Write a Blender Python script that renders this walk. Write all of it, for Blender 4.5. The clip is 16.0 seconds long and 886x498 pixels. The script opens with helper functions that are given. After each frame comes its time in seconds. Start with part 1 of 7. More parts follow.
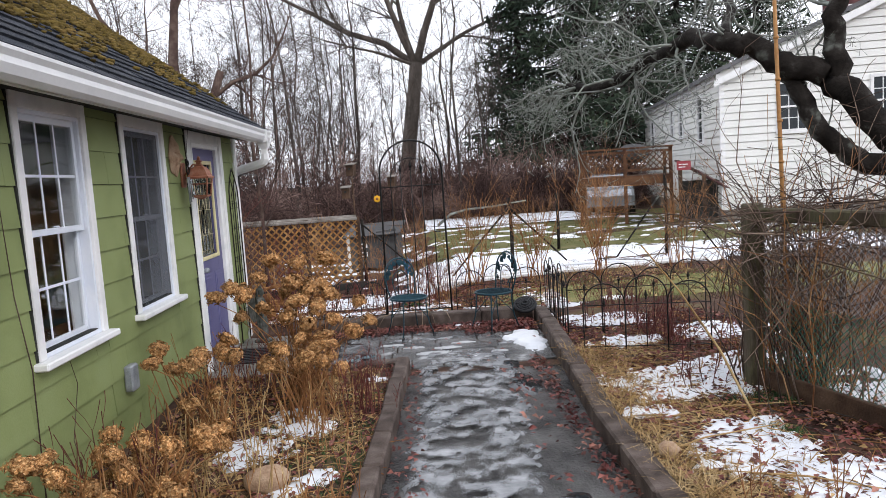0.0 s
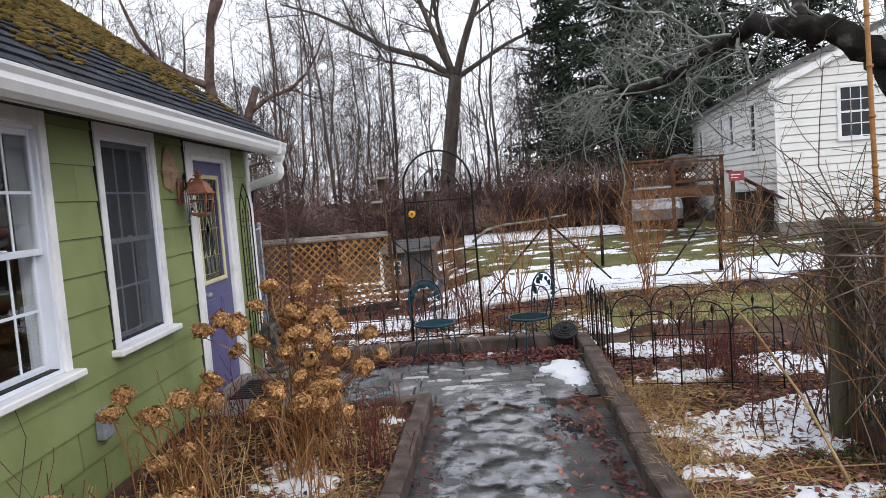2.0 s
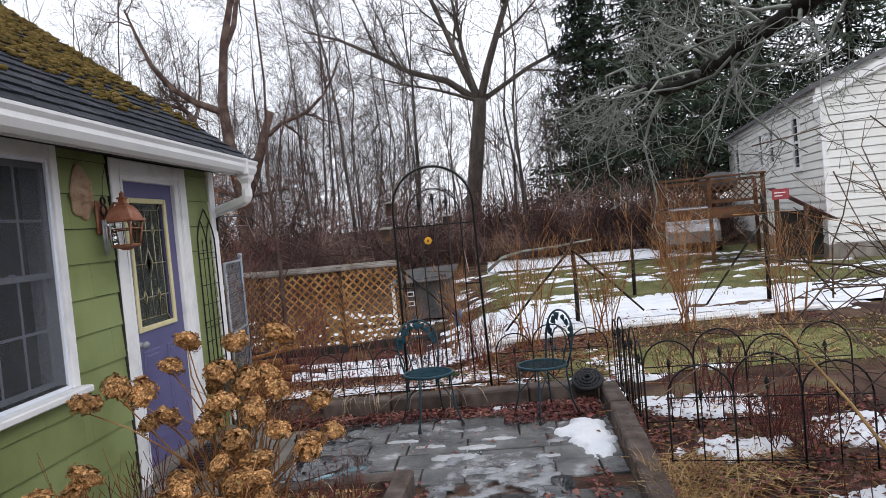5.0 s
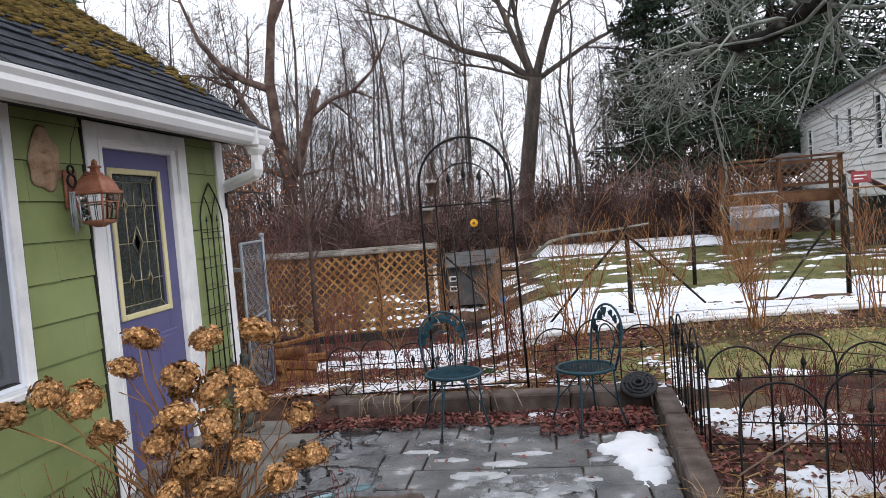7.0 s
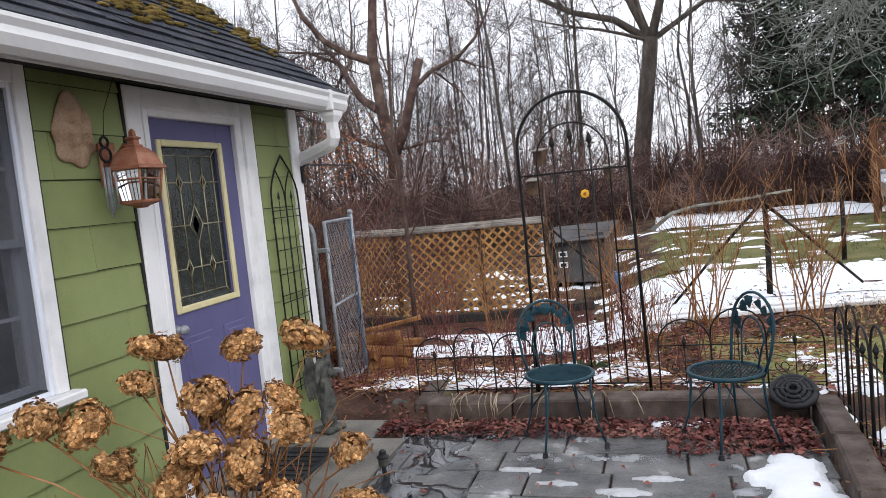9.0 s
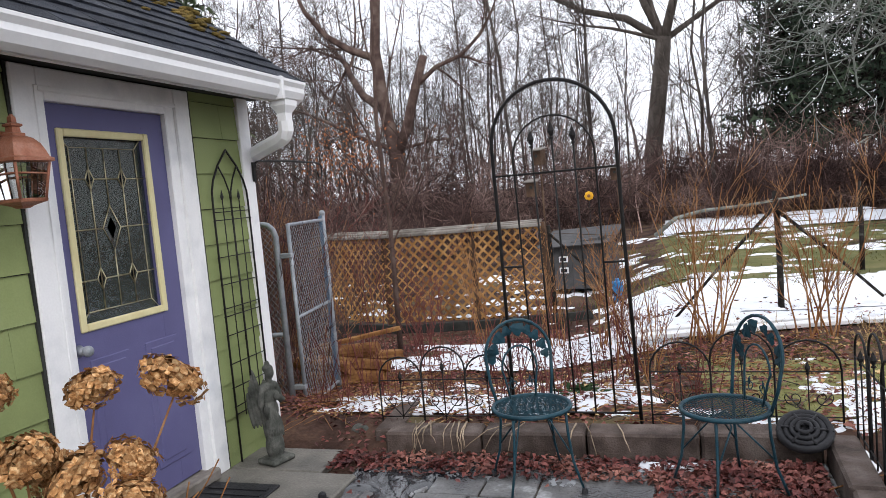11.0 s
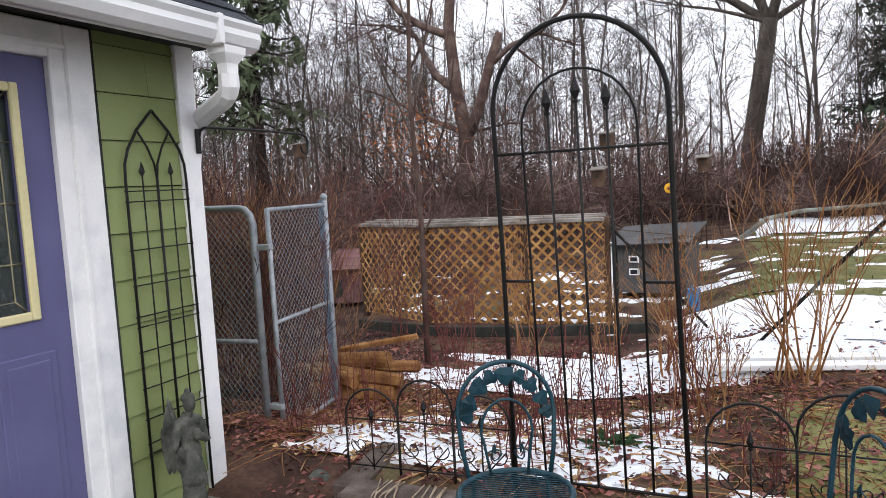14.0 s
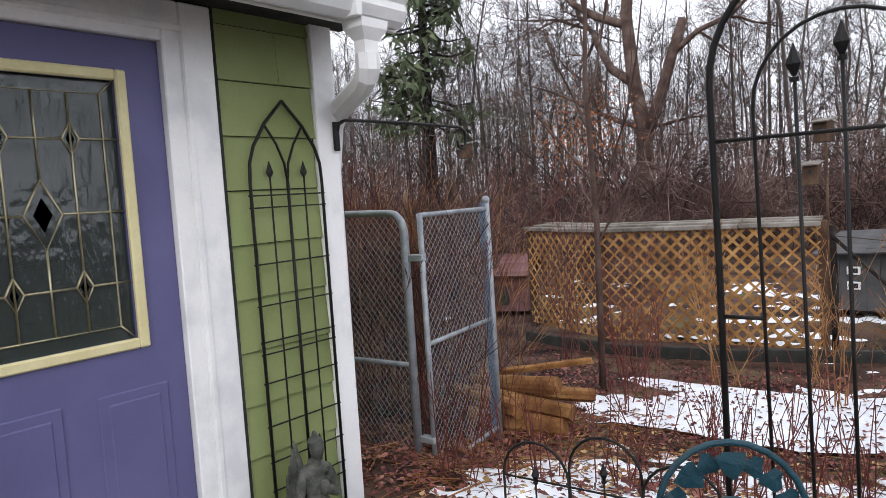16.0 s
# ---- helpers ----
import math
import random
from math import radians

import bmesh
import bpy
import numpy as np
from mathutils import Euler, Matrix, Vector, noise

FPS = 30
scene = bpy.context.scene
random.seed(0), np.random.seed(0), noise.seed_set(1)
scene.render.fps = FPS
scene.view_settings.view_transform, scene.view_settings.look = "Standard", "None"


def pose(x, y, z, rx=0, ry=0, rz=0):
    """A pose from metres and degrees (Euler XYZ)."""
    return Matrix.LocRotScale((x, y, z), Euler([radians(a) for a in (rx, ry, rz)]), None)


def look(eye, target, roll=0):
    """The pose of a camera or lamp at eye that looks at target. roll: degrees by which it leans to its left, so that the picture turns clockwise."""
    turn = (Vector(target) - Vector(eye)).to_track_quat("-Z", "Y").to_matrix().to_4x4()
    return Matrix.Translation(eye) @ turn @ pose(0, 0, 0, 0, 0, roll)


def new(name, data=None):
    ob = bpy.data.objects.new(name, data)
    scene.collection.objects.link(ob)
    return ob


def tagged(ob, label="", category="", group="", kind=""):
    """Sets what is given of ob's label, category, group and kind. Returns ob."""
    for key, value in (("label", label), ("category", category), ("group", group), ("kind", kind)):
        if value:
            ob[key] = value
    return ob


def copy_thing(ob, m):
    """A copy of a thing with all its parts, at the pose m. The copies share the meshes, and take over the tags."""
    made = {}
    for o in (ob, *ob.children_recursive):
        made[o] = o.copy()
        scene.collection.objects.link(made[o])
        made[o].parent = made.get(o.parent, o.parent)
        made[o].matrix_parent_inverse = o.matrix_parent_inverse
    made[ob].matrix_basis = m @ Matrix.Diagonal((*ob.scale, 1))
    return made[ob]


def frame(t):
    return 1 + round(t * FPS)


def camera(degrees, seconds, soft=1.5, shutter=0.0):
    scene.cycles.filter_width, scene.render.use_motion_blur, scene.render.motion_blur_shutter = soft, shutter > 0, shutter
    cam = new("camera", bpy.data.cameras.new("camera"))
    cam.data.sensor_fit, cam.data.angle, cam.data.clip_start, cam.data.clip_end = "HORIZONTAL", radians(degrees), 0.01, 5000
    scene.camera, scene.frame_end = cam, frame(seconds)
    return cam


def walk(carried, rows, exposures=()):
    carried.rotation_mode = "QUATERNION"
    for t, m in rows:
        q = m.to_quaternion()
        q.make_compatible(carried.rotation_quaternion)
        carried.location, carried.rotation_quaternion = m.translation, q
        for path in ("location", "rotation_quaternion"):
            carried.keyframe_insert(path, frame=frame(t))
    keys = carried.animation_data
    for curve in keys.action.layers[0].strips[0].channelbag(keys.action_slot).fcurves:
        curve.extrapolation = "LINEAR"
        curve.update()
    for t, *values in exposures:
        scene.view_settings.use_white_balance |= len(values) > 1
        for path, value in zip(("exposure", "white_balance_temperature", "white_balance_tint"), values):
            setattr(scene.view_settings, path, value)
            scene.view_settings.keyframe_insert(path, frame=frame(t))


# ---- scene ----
cam = camera(64.2, 16.0, soft=0.6)
PATH = [
    (0, (0.136, -0.011, 1.744), (0.208, 1.977, 1.542), -3.7),
    (0.5, (0.117, 0.128, 1.719), (0.092, 2.116, 1.506), -3.7),
    (1, (0.259, 0.364, 1.718), (0.21, 2.352, 1.506), -3.9),
    (1.5, (0.337, 0.546, 1.727), (0.286, 2.535, 1.521), -4.0),
    (2, (0.304, 0.74, 1.721), (0.258, 2.734, 1.568), -4.3),
    (2.5, (0.301, 0.937, 1.726), (0.271, 2.934, 1.611), -4.8),
    (3, (0.432, 1.159, 1.73), (0.407, 3.156, 1.619), -5.2),
    (3.2, (0.472, 1.251, 1.736), (0.451, 3.248, 1.628), -5.3),
    (5.3, (0.664, 2.049, 1.668), (0.47, 4.039, 1.6), -5.1),
    (5.5, (0.703, 2.119, 1.662), (0.449, 4.102, 1.595), -5.2),
    (6, (0.664, 2.339, 1.615), (0.339, 4.31, 1.51), -5.4),
    (6.5, (0.638, 2.56, 1.614), (0.362, 4.537, 1.505), -4.8),
    (7, (0.726, 2.731, 1.627), (0.441, 4.708, 1.518), -4.5),
    (7.5, (0.793, 2.952, 1.623), (0.359, 4.902, 1.523), -4.1),
    (8, (0.729, 3.148, 1.621), (0.117, 5.043, 1.431), -5.3),
    (8.5, (0.627, 3.366, 1.63), (0.025, 5.266, 1.467), -5.5),
    (9, (0.665, 3.546, 1.609), (0.071, 5.449, 1.451), -5.8),
    (9.5, (0.774, 3.804, 1.602), (0.177, 5.708, 1.459), -5.7),
    (10, (0.776, 3.945, 1.595), (0.181, 5.848, 1.446), -5.5),
    (12.3, (0.776, 4.839, 1.586), (0.114, 6.718, 1.414), -4.9),
    (12.5, (0.741, 4.973, 1.58), (0.091, 6.856, 1.399), -5.0),
    (13, (0.708, 5.171, 1.567), (0.129, 7.076, 1.38), -5.3),
    (13.5, (0.811, 5.377, 1.553), (0.201, 7.273, 1.371), -2.8),
    (14, (0.849, 5.502, 1.541), (0.003, 7.305, 1.365), -3.2),
    (14.5, (0.713, 5.63, 1.558), (-0.213, 7.394, 1.382), -2.9),
    (15, (0.534, 5.765, 1.563), (-0.469, 7.487, 1.395), -3.1),
    (15.5, (0.488, 5.907, 1.549), (-0.683, 7.52, 1.383), -3.0),
    (16, (0.478, 6.152, 1.543), (-0.773, 7.705, 1.399), -3.7),
]
EXPOSURES = [(0, 0.45), (1, 0.50), (2.5, 0.24), (3.2, 0.28), (5.5, 0.18), (6, 0.38), (7.5, 0.36), (8, 0.54), (9.5, 0.50), (10, 0.50), (12.5, 0.58), (13.5, 0.60), (14.5, 0.54), (16, 0.50)]
walk(cam, [(t, look(e, g, r)) for t, e, g, r in PATH], [(t, x + 0.09, 6430, 13) for t, x in EXPOSURES])

# ---- world and light: a bright overcast winter sky ----
world = bpy.data.worlds.new("world")
scene.world = world
world.use_nodes = True
wn, wl = world.node_tree.nodes, world.node_tree.links
sky = wn.new("ShaderNodeTexSky")
sky.sky_type, sky.sun_disc = "NISHITA", False
sky.sun_elevation, sky.sun_rotation = radians(32), radians(150)
veil = wn.new("ShaderNodeMix")
veil.data_type = "RGBA"
veil.inputs[0].default_value = 0.93
veil.inputs[7].default_value = (9.0, 9.35, 9.9, 1)
wl.new(sky.outputs[0], veil.inputs[6])
wl.new(veil.outputs[2], wn["Background"].inputs[0])
wn["Background"].inputs[1].default_value = 0.12
sun = new("sun", bpy.data.lights.new("sun", "SUN"))
sun.data.energy, sun.data.angle, sun.data.color = 0.7, radians(25), (1, 0.97, 0.93)
sun.matrix_world = look((0, 0, 20), (-5.5, 9.5, 13))


# ---- materials ----
def material(name, stops, scale=6.0, rough=0.75, bump=0.25, fine=70.0, metal=0.0, rand=0.0, stretch=(1, 1, 1), spec=0.22, island=0.0, fine_amount=0.35, span=(0.3, 0.7)):
    """A noise-mottled surface: broad stains through a ramp of colours, fine grain over it, relief from both."""
    m = bpy.data.materials.new(name)
    m.use_nodes = True
    n, l = m.node_tree.nodes, m.node_tree.links
    b = n["Principled BSDF"]
    tc, mp = n.new("ShaderNodeTexCoord"), n.new("ShaderNodeMapping")
    mp.inputs["Scale"].default_value = stretch
    l.new(tc.outputs["Object"], mp.inputs[0])
    big, small = n.new("ShaderNodeTexNoise"), n.new("ShaderNodeTexNoise")
    for t, s, d in ((big, scale, 5), (small, fine, 3)):
        t.inputs["Scale"].default_value, t.inputs["Detail"].default_value = s, d
        l.new(mp.outputs[0], t.inputs[0])
    ramp = n.new("ShaderNodeValToRGB")
    el = ramp.color_ramp.elements
    while len(el) < len(stops):
        el.new(0.5)
    for i, (e, c) in enumerate(zip(el, stops)):
        e.position, e.color = span[0] + (span[1] - span[0]) * i / max(1, len(stops) - 1), (*c, 1)
    l.new(big.outputs["Fac"], ramp.inputs[0])
    hsv = n.new("ShaderNodeHueSaturation")
    rng = n.new("ShaderNodeMapRange")
    rng.inputs[3].default_value, rng.inputs[4].default_value = 1 - fine_amount, 1 + fine_amount
    l.new(small.outputs["Fac"], rng.inputs[0])
    value = rng.outputs[0]
    for amount, node, out in ((rand, "ShaderNodeObjectInfo", "Random"), (island, "ShaderNodeNewGeometry", "Random Per Island")):
        if amount:
            src, r2, mul = n.new(node), n.new("ShaderNodeMapRange"), n.new("ShaderNodeMath")
            r2.inputs[3].default_value, r2.inputs[4].default_value = 1 - amount, 1 + amount
            mul.operation = "MULTIPLY"
            l.new(src.outputs[out], r2.inputs[0])
            l.new(r2.outputs[0], mul.inputs[0])
            l.new(value, mul.inputs[1])
            value = mul.outputs[0]
    l.new(value, hsv.inputs["Value"])
    l.new(ramp.outputs[0], hsv.inputs["Color"])
    l.new(hsv.outputs[0], b.inputs["Base Color"])
    b.inputs["Roughness"].default_value, b.inputs["Metallic"].default_value = rough, metal
    b.inputs["Specular IOR Level"].default_value = spec
    if bump:
        bp = n.new("ShaderNodeBump")
        bp.inputs["Strength"].default_value, bp.inputs["Distance"].default_value = bump, 0.01
        l.new(small.outputs["Fac"], bp.inputs["Height"])
        l.new(bp.outputs[0], b.inputs["Normal"])
    return m


def glass(name, tint=(0.9, 0.93, 0.92), rough=0.02, wavy=0.0, clear=1.0, ior=1.5):
    m = bpy.data.materials.new(name)
    m.use_nodes = True
    n, l = m.node_tree.nodes, m.node_tree.links
    b = n["Principled BSDF"]
    b.inputs["Base Color"].default_value = (*tint, 1)
    b.inputs["Transmission Weight"].default_value, b.inputs["Roughness"].default_value, b.inputs["IOR"].default_value = clear, rough, ior
    if wavy:
        t, bp = n.new("ShaderNodeTexNoise"), n.new("ShaderNodeBump")
        t.inputs["Scale"].default_value = 14
        bp.inputs["Strength"].default_value, bp.inputs["Distance"].default_value = wavy, 0.01
        l.new(t.outputs["Fac"], bp.inputs["Height"])
        l.new(bp.outputs[0], b.inputs["Normal"])
    return m


SIDING = material("green_siding_paint", [(0.18, 0.215, 0.085), (0.225, 0.268, 0.108), (0.25, 0.295, 0.13)], 2.2, 0.6, 0.15, 120, rand=0.05, fine_amount=0.12)
WHITE = material("white_paint", [(0.66, 0.67, 0.68), (0.8, 0.8, 0.8), (0.82, 0.82, 0.82)], 5, 0.5, 0.08, 90, fine_amount=0.06)
VINYL = material("white_vinyl", [(0.68, 0.73, 0.82), (0.76, 0.79, 0.85)], 4, 0.35, 0.02, 60, fine_amount=0.03)
# Dark timber; also stands in for shade under the eave and inside openings.
DARK_GAP = material("weathered_wood_and_painted_shade", [(0.02, 0.022, 0.02), (0.05, 0.05, 0.045)], 6, 0.9)
DOOR = material("violet_door_paint", [(0.10, 0.095, 0.20), (0.115, 0.11, 0.23), (0.13, 0.125, 0.25)], 2.5, 0.45, 0.08, 160, fine_amount=0.07)
CREAM = material("cream_paint", [(0.62, 0.55, 0.30), (0.70, 0.64, 0.38)], 9, 0.5, 0.1, 80, fine_amount=0.08)
LEAD = material("brass_came", [(0.35, 0.30, 0.18), (0.5, 0.45, 0.3)], 20, 0.35, 0.1, 120, metal=0.8)
GLASS = glass("window_glass")
LEADED = glass("textured_glass", (0.09, 0.12, 0.12), 0.04, 0.35, 0.75, 1.6)
SCREEN = material("insect_screen", [(0.05, 0.055, 0.065), (0.07, 0.075, 0.09)], 8, 0.6)
SCREEN.node_tree.nodes["Principled BSDF"].inputs["Alpha"].default_value = 0.42
SHINGLE = material("asphalt_shingle", [(0.013, 0.016, 0.023), (0.024, 0.028, 0.038), (0.045, 0.048, 0.055)], 5, 0.85, 0.6, 220, rand=0.25, fine_amount=0.45)
MOSS = material("roof_moss", [(0.06, 0.042, 0.012), (0.13, 0.092, 0.024), (0.19, 0.125, 0.042)], 9, 0.95, 0.8, 90, island=0.3)
ALU = material("white_gutter_metal", [(0.7, 0.71, 0.72), (0.8, 0.8, 0.8)], 3, 0.35, 0.05, 40, fine_amount=0.05)
IRON = material("black_wrought_iron", [(0.006, 0.006, 0.007), (0.016, 0.014, 0.013)], 14, 0.55, 0.3, 160, spec=0.25)
CHAIR_MAT = material("teal_enamel", [(0.007, 0.027, 0.038), (0.013, 0.050, 0.070), (0.022, 0.052, 0.065)], 10, 0.4, 0.2, 150)
GALV = material("galvanised_steel", [(0.22, 0.24, 0.26), (0.38, 0.40, 0.43)], 12, 0.5, 0.15, 130, metal=0.35)
NETTING = material("blue_plastic_netting", [(0.09, 0.15, 0.23), (0.15, 0.23, 0.33)], 20, 0.6)
GREEN_WIRE = material("green_plastic_mesh", [(0.02, 0.13, 0.09), (0.04, 0.2, 0.14)], 20, 0.6)
STONE = material("grey_stone_statue", [(0.035, 0.038, 0.032), (0.075, 0.078, 0.068), (0.125, 0.125, 0.11)], 16, 0.85, 0.5, 90)
BLOCK = material("brown_concrete_block", [(0.045, 0.033, 0.028), (0.088, 0.066, 0.056), (0.14, 0.112, 0.098)], 7, 0.8, 0.6, 110, rand=0.16)
PAVER = material("wet_grey_paver", [(0.045, 0.047, 0.05), (0.075, 0.077, 0.08), (0.105, 0.104, 0.103), (0.14, 0.14, 0.14), (0.42, 0.43, 0.44)], 3.2, 0.26, 0.35, 60, rand=0.14, spec=0.5, span=(0.34, 0.70))
SLAB = material("wet_concrete_slab", [(0.10, 0.095, 0.085), (0.16, 0.15, 0.13), (0.21, 0.195, 0.17)], 4, 0.5, 0.4, 70)
PATH_MAT = material("wet_dark_path", [(0.065, 0.063, 0.063), (0.11, 0.106, 0.105), (0.16, 0.154, 0.15), (0.21, 0.207, 0.205)], 2.6, 0.24, 0.7, 60, spec=0.55, stretch=(1.3, 0.8, 1), fine_amount=0.22, span=(0.36, 0.66))
ICE = material("grey_melting_ice", [(0.19, 0.20, 0.21), (0.27, 0.28, 0.295), (0.42, 0.43, 0.45)], 5, 0.18, 0.25, 45, spec=0.6, fine_amount=0.12)

def soft_film(m, scale, lo, hi, most):
    """Let a film thin out to nothing through a broad noise."""
    n, l = m.node_tree.nodes, m.node_tree.links
    tc, t, r = n.new("ShaderNodeTexCoord"), n.new("ShaderNodeTexNoise"), n.new("ShaderNodeMapRange")
    t.inputs["Scale"].default_value, t.inputs["Detail"].default_value = scale, 4
    r.inputs[1].default_value, r.inputs[2].default_value, r.inputs[3].default_value, r.inputs[4].default_value = lo, hi, 0.0, most
    r.interpolation_type = "SMOOTHSTEP"
    l.new(tc.outputs["Object"], t.inputs[0])
    l.new(t.outputs["Fac"], r.inputs[0])
    l.new(r.outputs[0], n["Principled BSDF"].inputs["Alpha"])


soft_film(ICE, 5.5, 0.40, 0.60, 0.85)
PUDDLE = material("meltwater", [(0.018, 0.02, 0.024), (0.035, 0.037, 0.04)], 3, 0.03, 0.03, 20, spec=0.6)
SNOW = material("old_snow", [(0.66, 0.69, 0.74), (0.80, 0.815, 0.84)], 4, 0.6, 0.5, 35, fine_amount=0.05)
SLUSH = material("grey_slush", [(0.30, 0.31, 0.32), (0.50, 0.51, 0.53)], 9, 0.35, 0.4, 45, spec=0.5)
SOIL = material("leaf_littered_soil", [(0.012, 0.007, 0.006), (0.048, 0.025, 0.018), (0.095, 0.054, 0.036), (0.11, 0.092, 0.042)], 1.6, 0.95, 0.9, 38, fine_amount=0.6)
LEAVES = material("fallen_leaves", [(0.07, 0.02, 0.02), (0.155, 0.05, 0.042), (0.28, 0.135, 0.10)], 3, 0.55, 0.2, 80, island=0.65)
DEAD_LEAF = material("orange_dead_leaf", [(0.20, 0.07, 0.025), (0.34, 0.13, 0.05)], 2, 0.8, 0.1, 40, island=0.4)
STRAW = material("dry_straw", [(0.22, 0.13, 0.055), (0.38, 0.25, 0.11), (0.50, 0.37, 0.20)], 4, 0.8, 0.2, 90, island=0.35)
DRY_ROOT = material("bleached_root", [(0.16, 0.115, 0.075), (0.30, 0.23, 0.16), (0.42, 0.34, 0.25)], 12, 0.85, 0.3, 80, rand=0.3)
GRASS = material("winter_grass", [(0.085, 0.09, 0.028), (0.135, 0.135, 0.046), (0.21, 0.185, 0.08)], 2, 0.85, 0.2, 60, island=0.35)
GREENERY = material("evergreen_ground_cover", [(0.02, 0.05, 0.02), (0.045, 0.10, 0.035), (0.08, 0.13, 0.04)], 4, 0.7, 0.2, 60, island=0.4)
BARK = material("grey_bark", [(0.035, 0.028, 0.025), (0.07, 0.058, 0.052), (0.14, 0.122, 0.108)], 2.5, 0.95, 0.9, 28, stretch=(1, 1, 0.3))
TREE_BARK = material("brown_grey_tree_bark", [(0.05, 0.041, 0.035), (0.10, 0.084, 0.072), (0.17, 0.145, 0.125)], 2.5, 0.95, 0.9, 28, stretch=(1, 1, 0.3))
MOSSY_WOOD = material("mossy_brown_post", [(0.03, 0.022, 0.015), (0.062, 0.046, 0.03), (0.09, 0.082, 0.045), (0.13, 0.105, 0.08)], 5, 0.9, 0.7, 60, stretch=(1, 1, 0.3), rand=0.12)
VINE = material("grey_brown_vine", [(0.035, 0.022, 0.018), (0.10, 0.068, 0.052), (0.23, 0.17, 0.13)], 3, 0.85, 0.3, 60, rand=0.5)
PINE = material("pale_pine_needles", [(0.035, 0.05, 0.028), (0.07, 0.09, 0.05), (0.11, 0.13, 0.075)], 0.8, 0.9, 0, 20, island=0.4)
DARK_BARK = material("wet_apple_bark", [(0.008, 0.007, 0.006), (0.017, 0.014, 0.012), (0.03, 0.026, 0.023), (0.16, 0.17, 0.15)], 7, 0.9, 0.9, 40, spec=0.12, span=(0.30, 0.72))
LICHEN = material("lichened_twig", [(0.10, 0.095, 0.085), (0.22, 0.235, 0.21), (0.34, 0.37, 0.33)], 9, 0.95, 0.4, 70)
RED_BARK = material("reddish_bark", [(0.04, 0.025, 0.021), (0.085, 0.055, 0.046), (0.15, 0.11, 0.09)], 3, 0.95, 0.8, 40)
BRUSH = material("red_brown_brush", [(0.022, 0.012, 0.011), (0.08, 0.047, 0.041), (0.26, 0.18, 0.155)], 0.6, 0.95, 0, 30, island=0.65)
CANE = material("tan_cane", [(0.13, 0.05, 0.018), (0.26, 0.12, 0.045), (0.40, 0.24, 0.12)], 5, 0.7, 0.2, 60, island=0.3)
RED_TWIG = material("red_twig", [(0.07, 0.018, 0.016), (0.12, 0.035, 0.03), (0.16, 0.06, 0.045)], 5, 0.7, 0.2, 60, island=0.3)
BLOOM = material("dry_hydrangea", [(0.18, 0.075, 0.025), (0.40, 0.20, 0.075), (0.64, 0.43, 0.22)], 7, 0.85, 0.3, 60, island=0.5, rand=0.22)
LATTICE = material("stained_lattice", [(0.17, 0.078, 0.024), (0.32, 0.165, 0.055), (0.44, 0.26, 0.10)], 5, 0.75, 0.4, 70, rand=0.15)
GREY_WOOD = material("weathered_grey_wood", [(0.10, 0.085, 0.07), (0.19, 0.17, 0.15), (0.27, 0.25, 0.22)], 4, 0.9, 0.6, 60, stretch=(1, 0.4, 0.4), rand=0.1)
BROWN_WOOD = material("brown_wood", [(0.035, 0.02, 0.013), (0.07, 0.041, 0.026), (0.11, 0.07, 0.046)], 5, 0.85, 0.6, 60, rand=0.15)
DECK_WOOD = material("orange_stained_wood", [(0.05, 0.021, 0.011), (0.09, 0.041, 0.02), (0.14, 0.07, 0.034)], 3, 0.7, 0.3, 50, rand=0.12)
RED_SHED = material("dark_red_paint", [(0.07, 0.03, 0.03), (0.12, 0.055, 0.055), (0.16, 0.09, 0.09)], 4, 0.85, 0.4, 60, rand=0.15)
GREY_SHED = material("grey_weathered_board", [(0.05, 0.05, 0.052), (0.09, 0.088, 0.088)], 4, 0.9, 0.4, 60, rand=0.12)
LOG = material("split_log", [(0.12, 0.05, 0.017), (0.23, 0.11, 0.038), (0.34, 0.19, 0.075)], 5, 0.8, 0.7, 40, stretch=(1, 1, 1), rand=0.2)
CLAPBOARD = material("white_clapboard", [(0.70, 0.70, 0.67), (0.78, 0.78, 0.75)], 1.5, 0.6, 0.05, 40, fine_amount=0.06, rand=0.03)
ROOF_GREY = material("grey_roofing", [(0.10, 0.10, 0.105), (0.16, 0.16, 0.165)], 2, 0.9, 0.4, 60)
DARK_GLASS = material("dark_window_glass", [(0.02, 0.025, 0.03), (0.035, 0.04, 0.045)], 1, 0.06, 0, 10)
NEEDLES = material("spruce_needles", [(0.009, 0.017, 0.011), (0.028, 0.044, 0.027), (0.06, 0.08, 0.046)], 0.8, 0.9, 0, 20, island=0.4)
COPPER = material("copper_lantern", [(0.22, 0.085, 0.05), (0.34, 0.14, 0.085), (0.40, 0.20, 0.14)], 14, 0.5, 0.25, 120, metal=0.3)
TERRACOTTA = material("pale_terracotta", [(0.26, 0.16, 0.10), (0.38, 0.26, 0.17), (0.45, 0.33, 0.23)], 14, 0.9, 0.5, 90)
YELLOW = material("yellow_plastic", [(0.6, 0.30, 0.015), (0.72, 0.40, 0.03)], 10, 0.5)
BLUE = material("blue_plastic", [(0.03, 0.16, 0.36), (0.06, 0.24, 0.46)], 10, 0.4)
PALE_BLUE = material("pale_blue_plastic", [(0.20, 0.32, 0.36), (0.30, 0.42, 0.46)], 10, 0.4)
RED_SIGN = material("faded_red_sign", [(0.26, 0.04, 0.05), (0.34, 0.07, 0.08)], 8, 0.6)
BAMBOO = material("bamboo_pole", [(0.30, 0.14, 0.045), (0.42, 0.22, 0.08)], 6, 0.5, 0.2, 50)
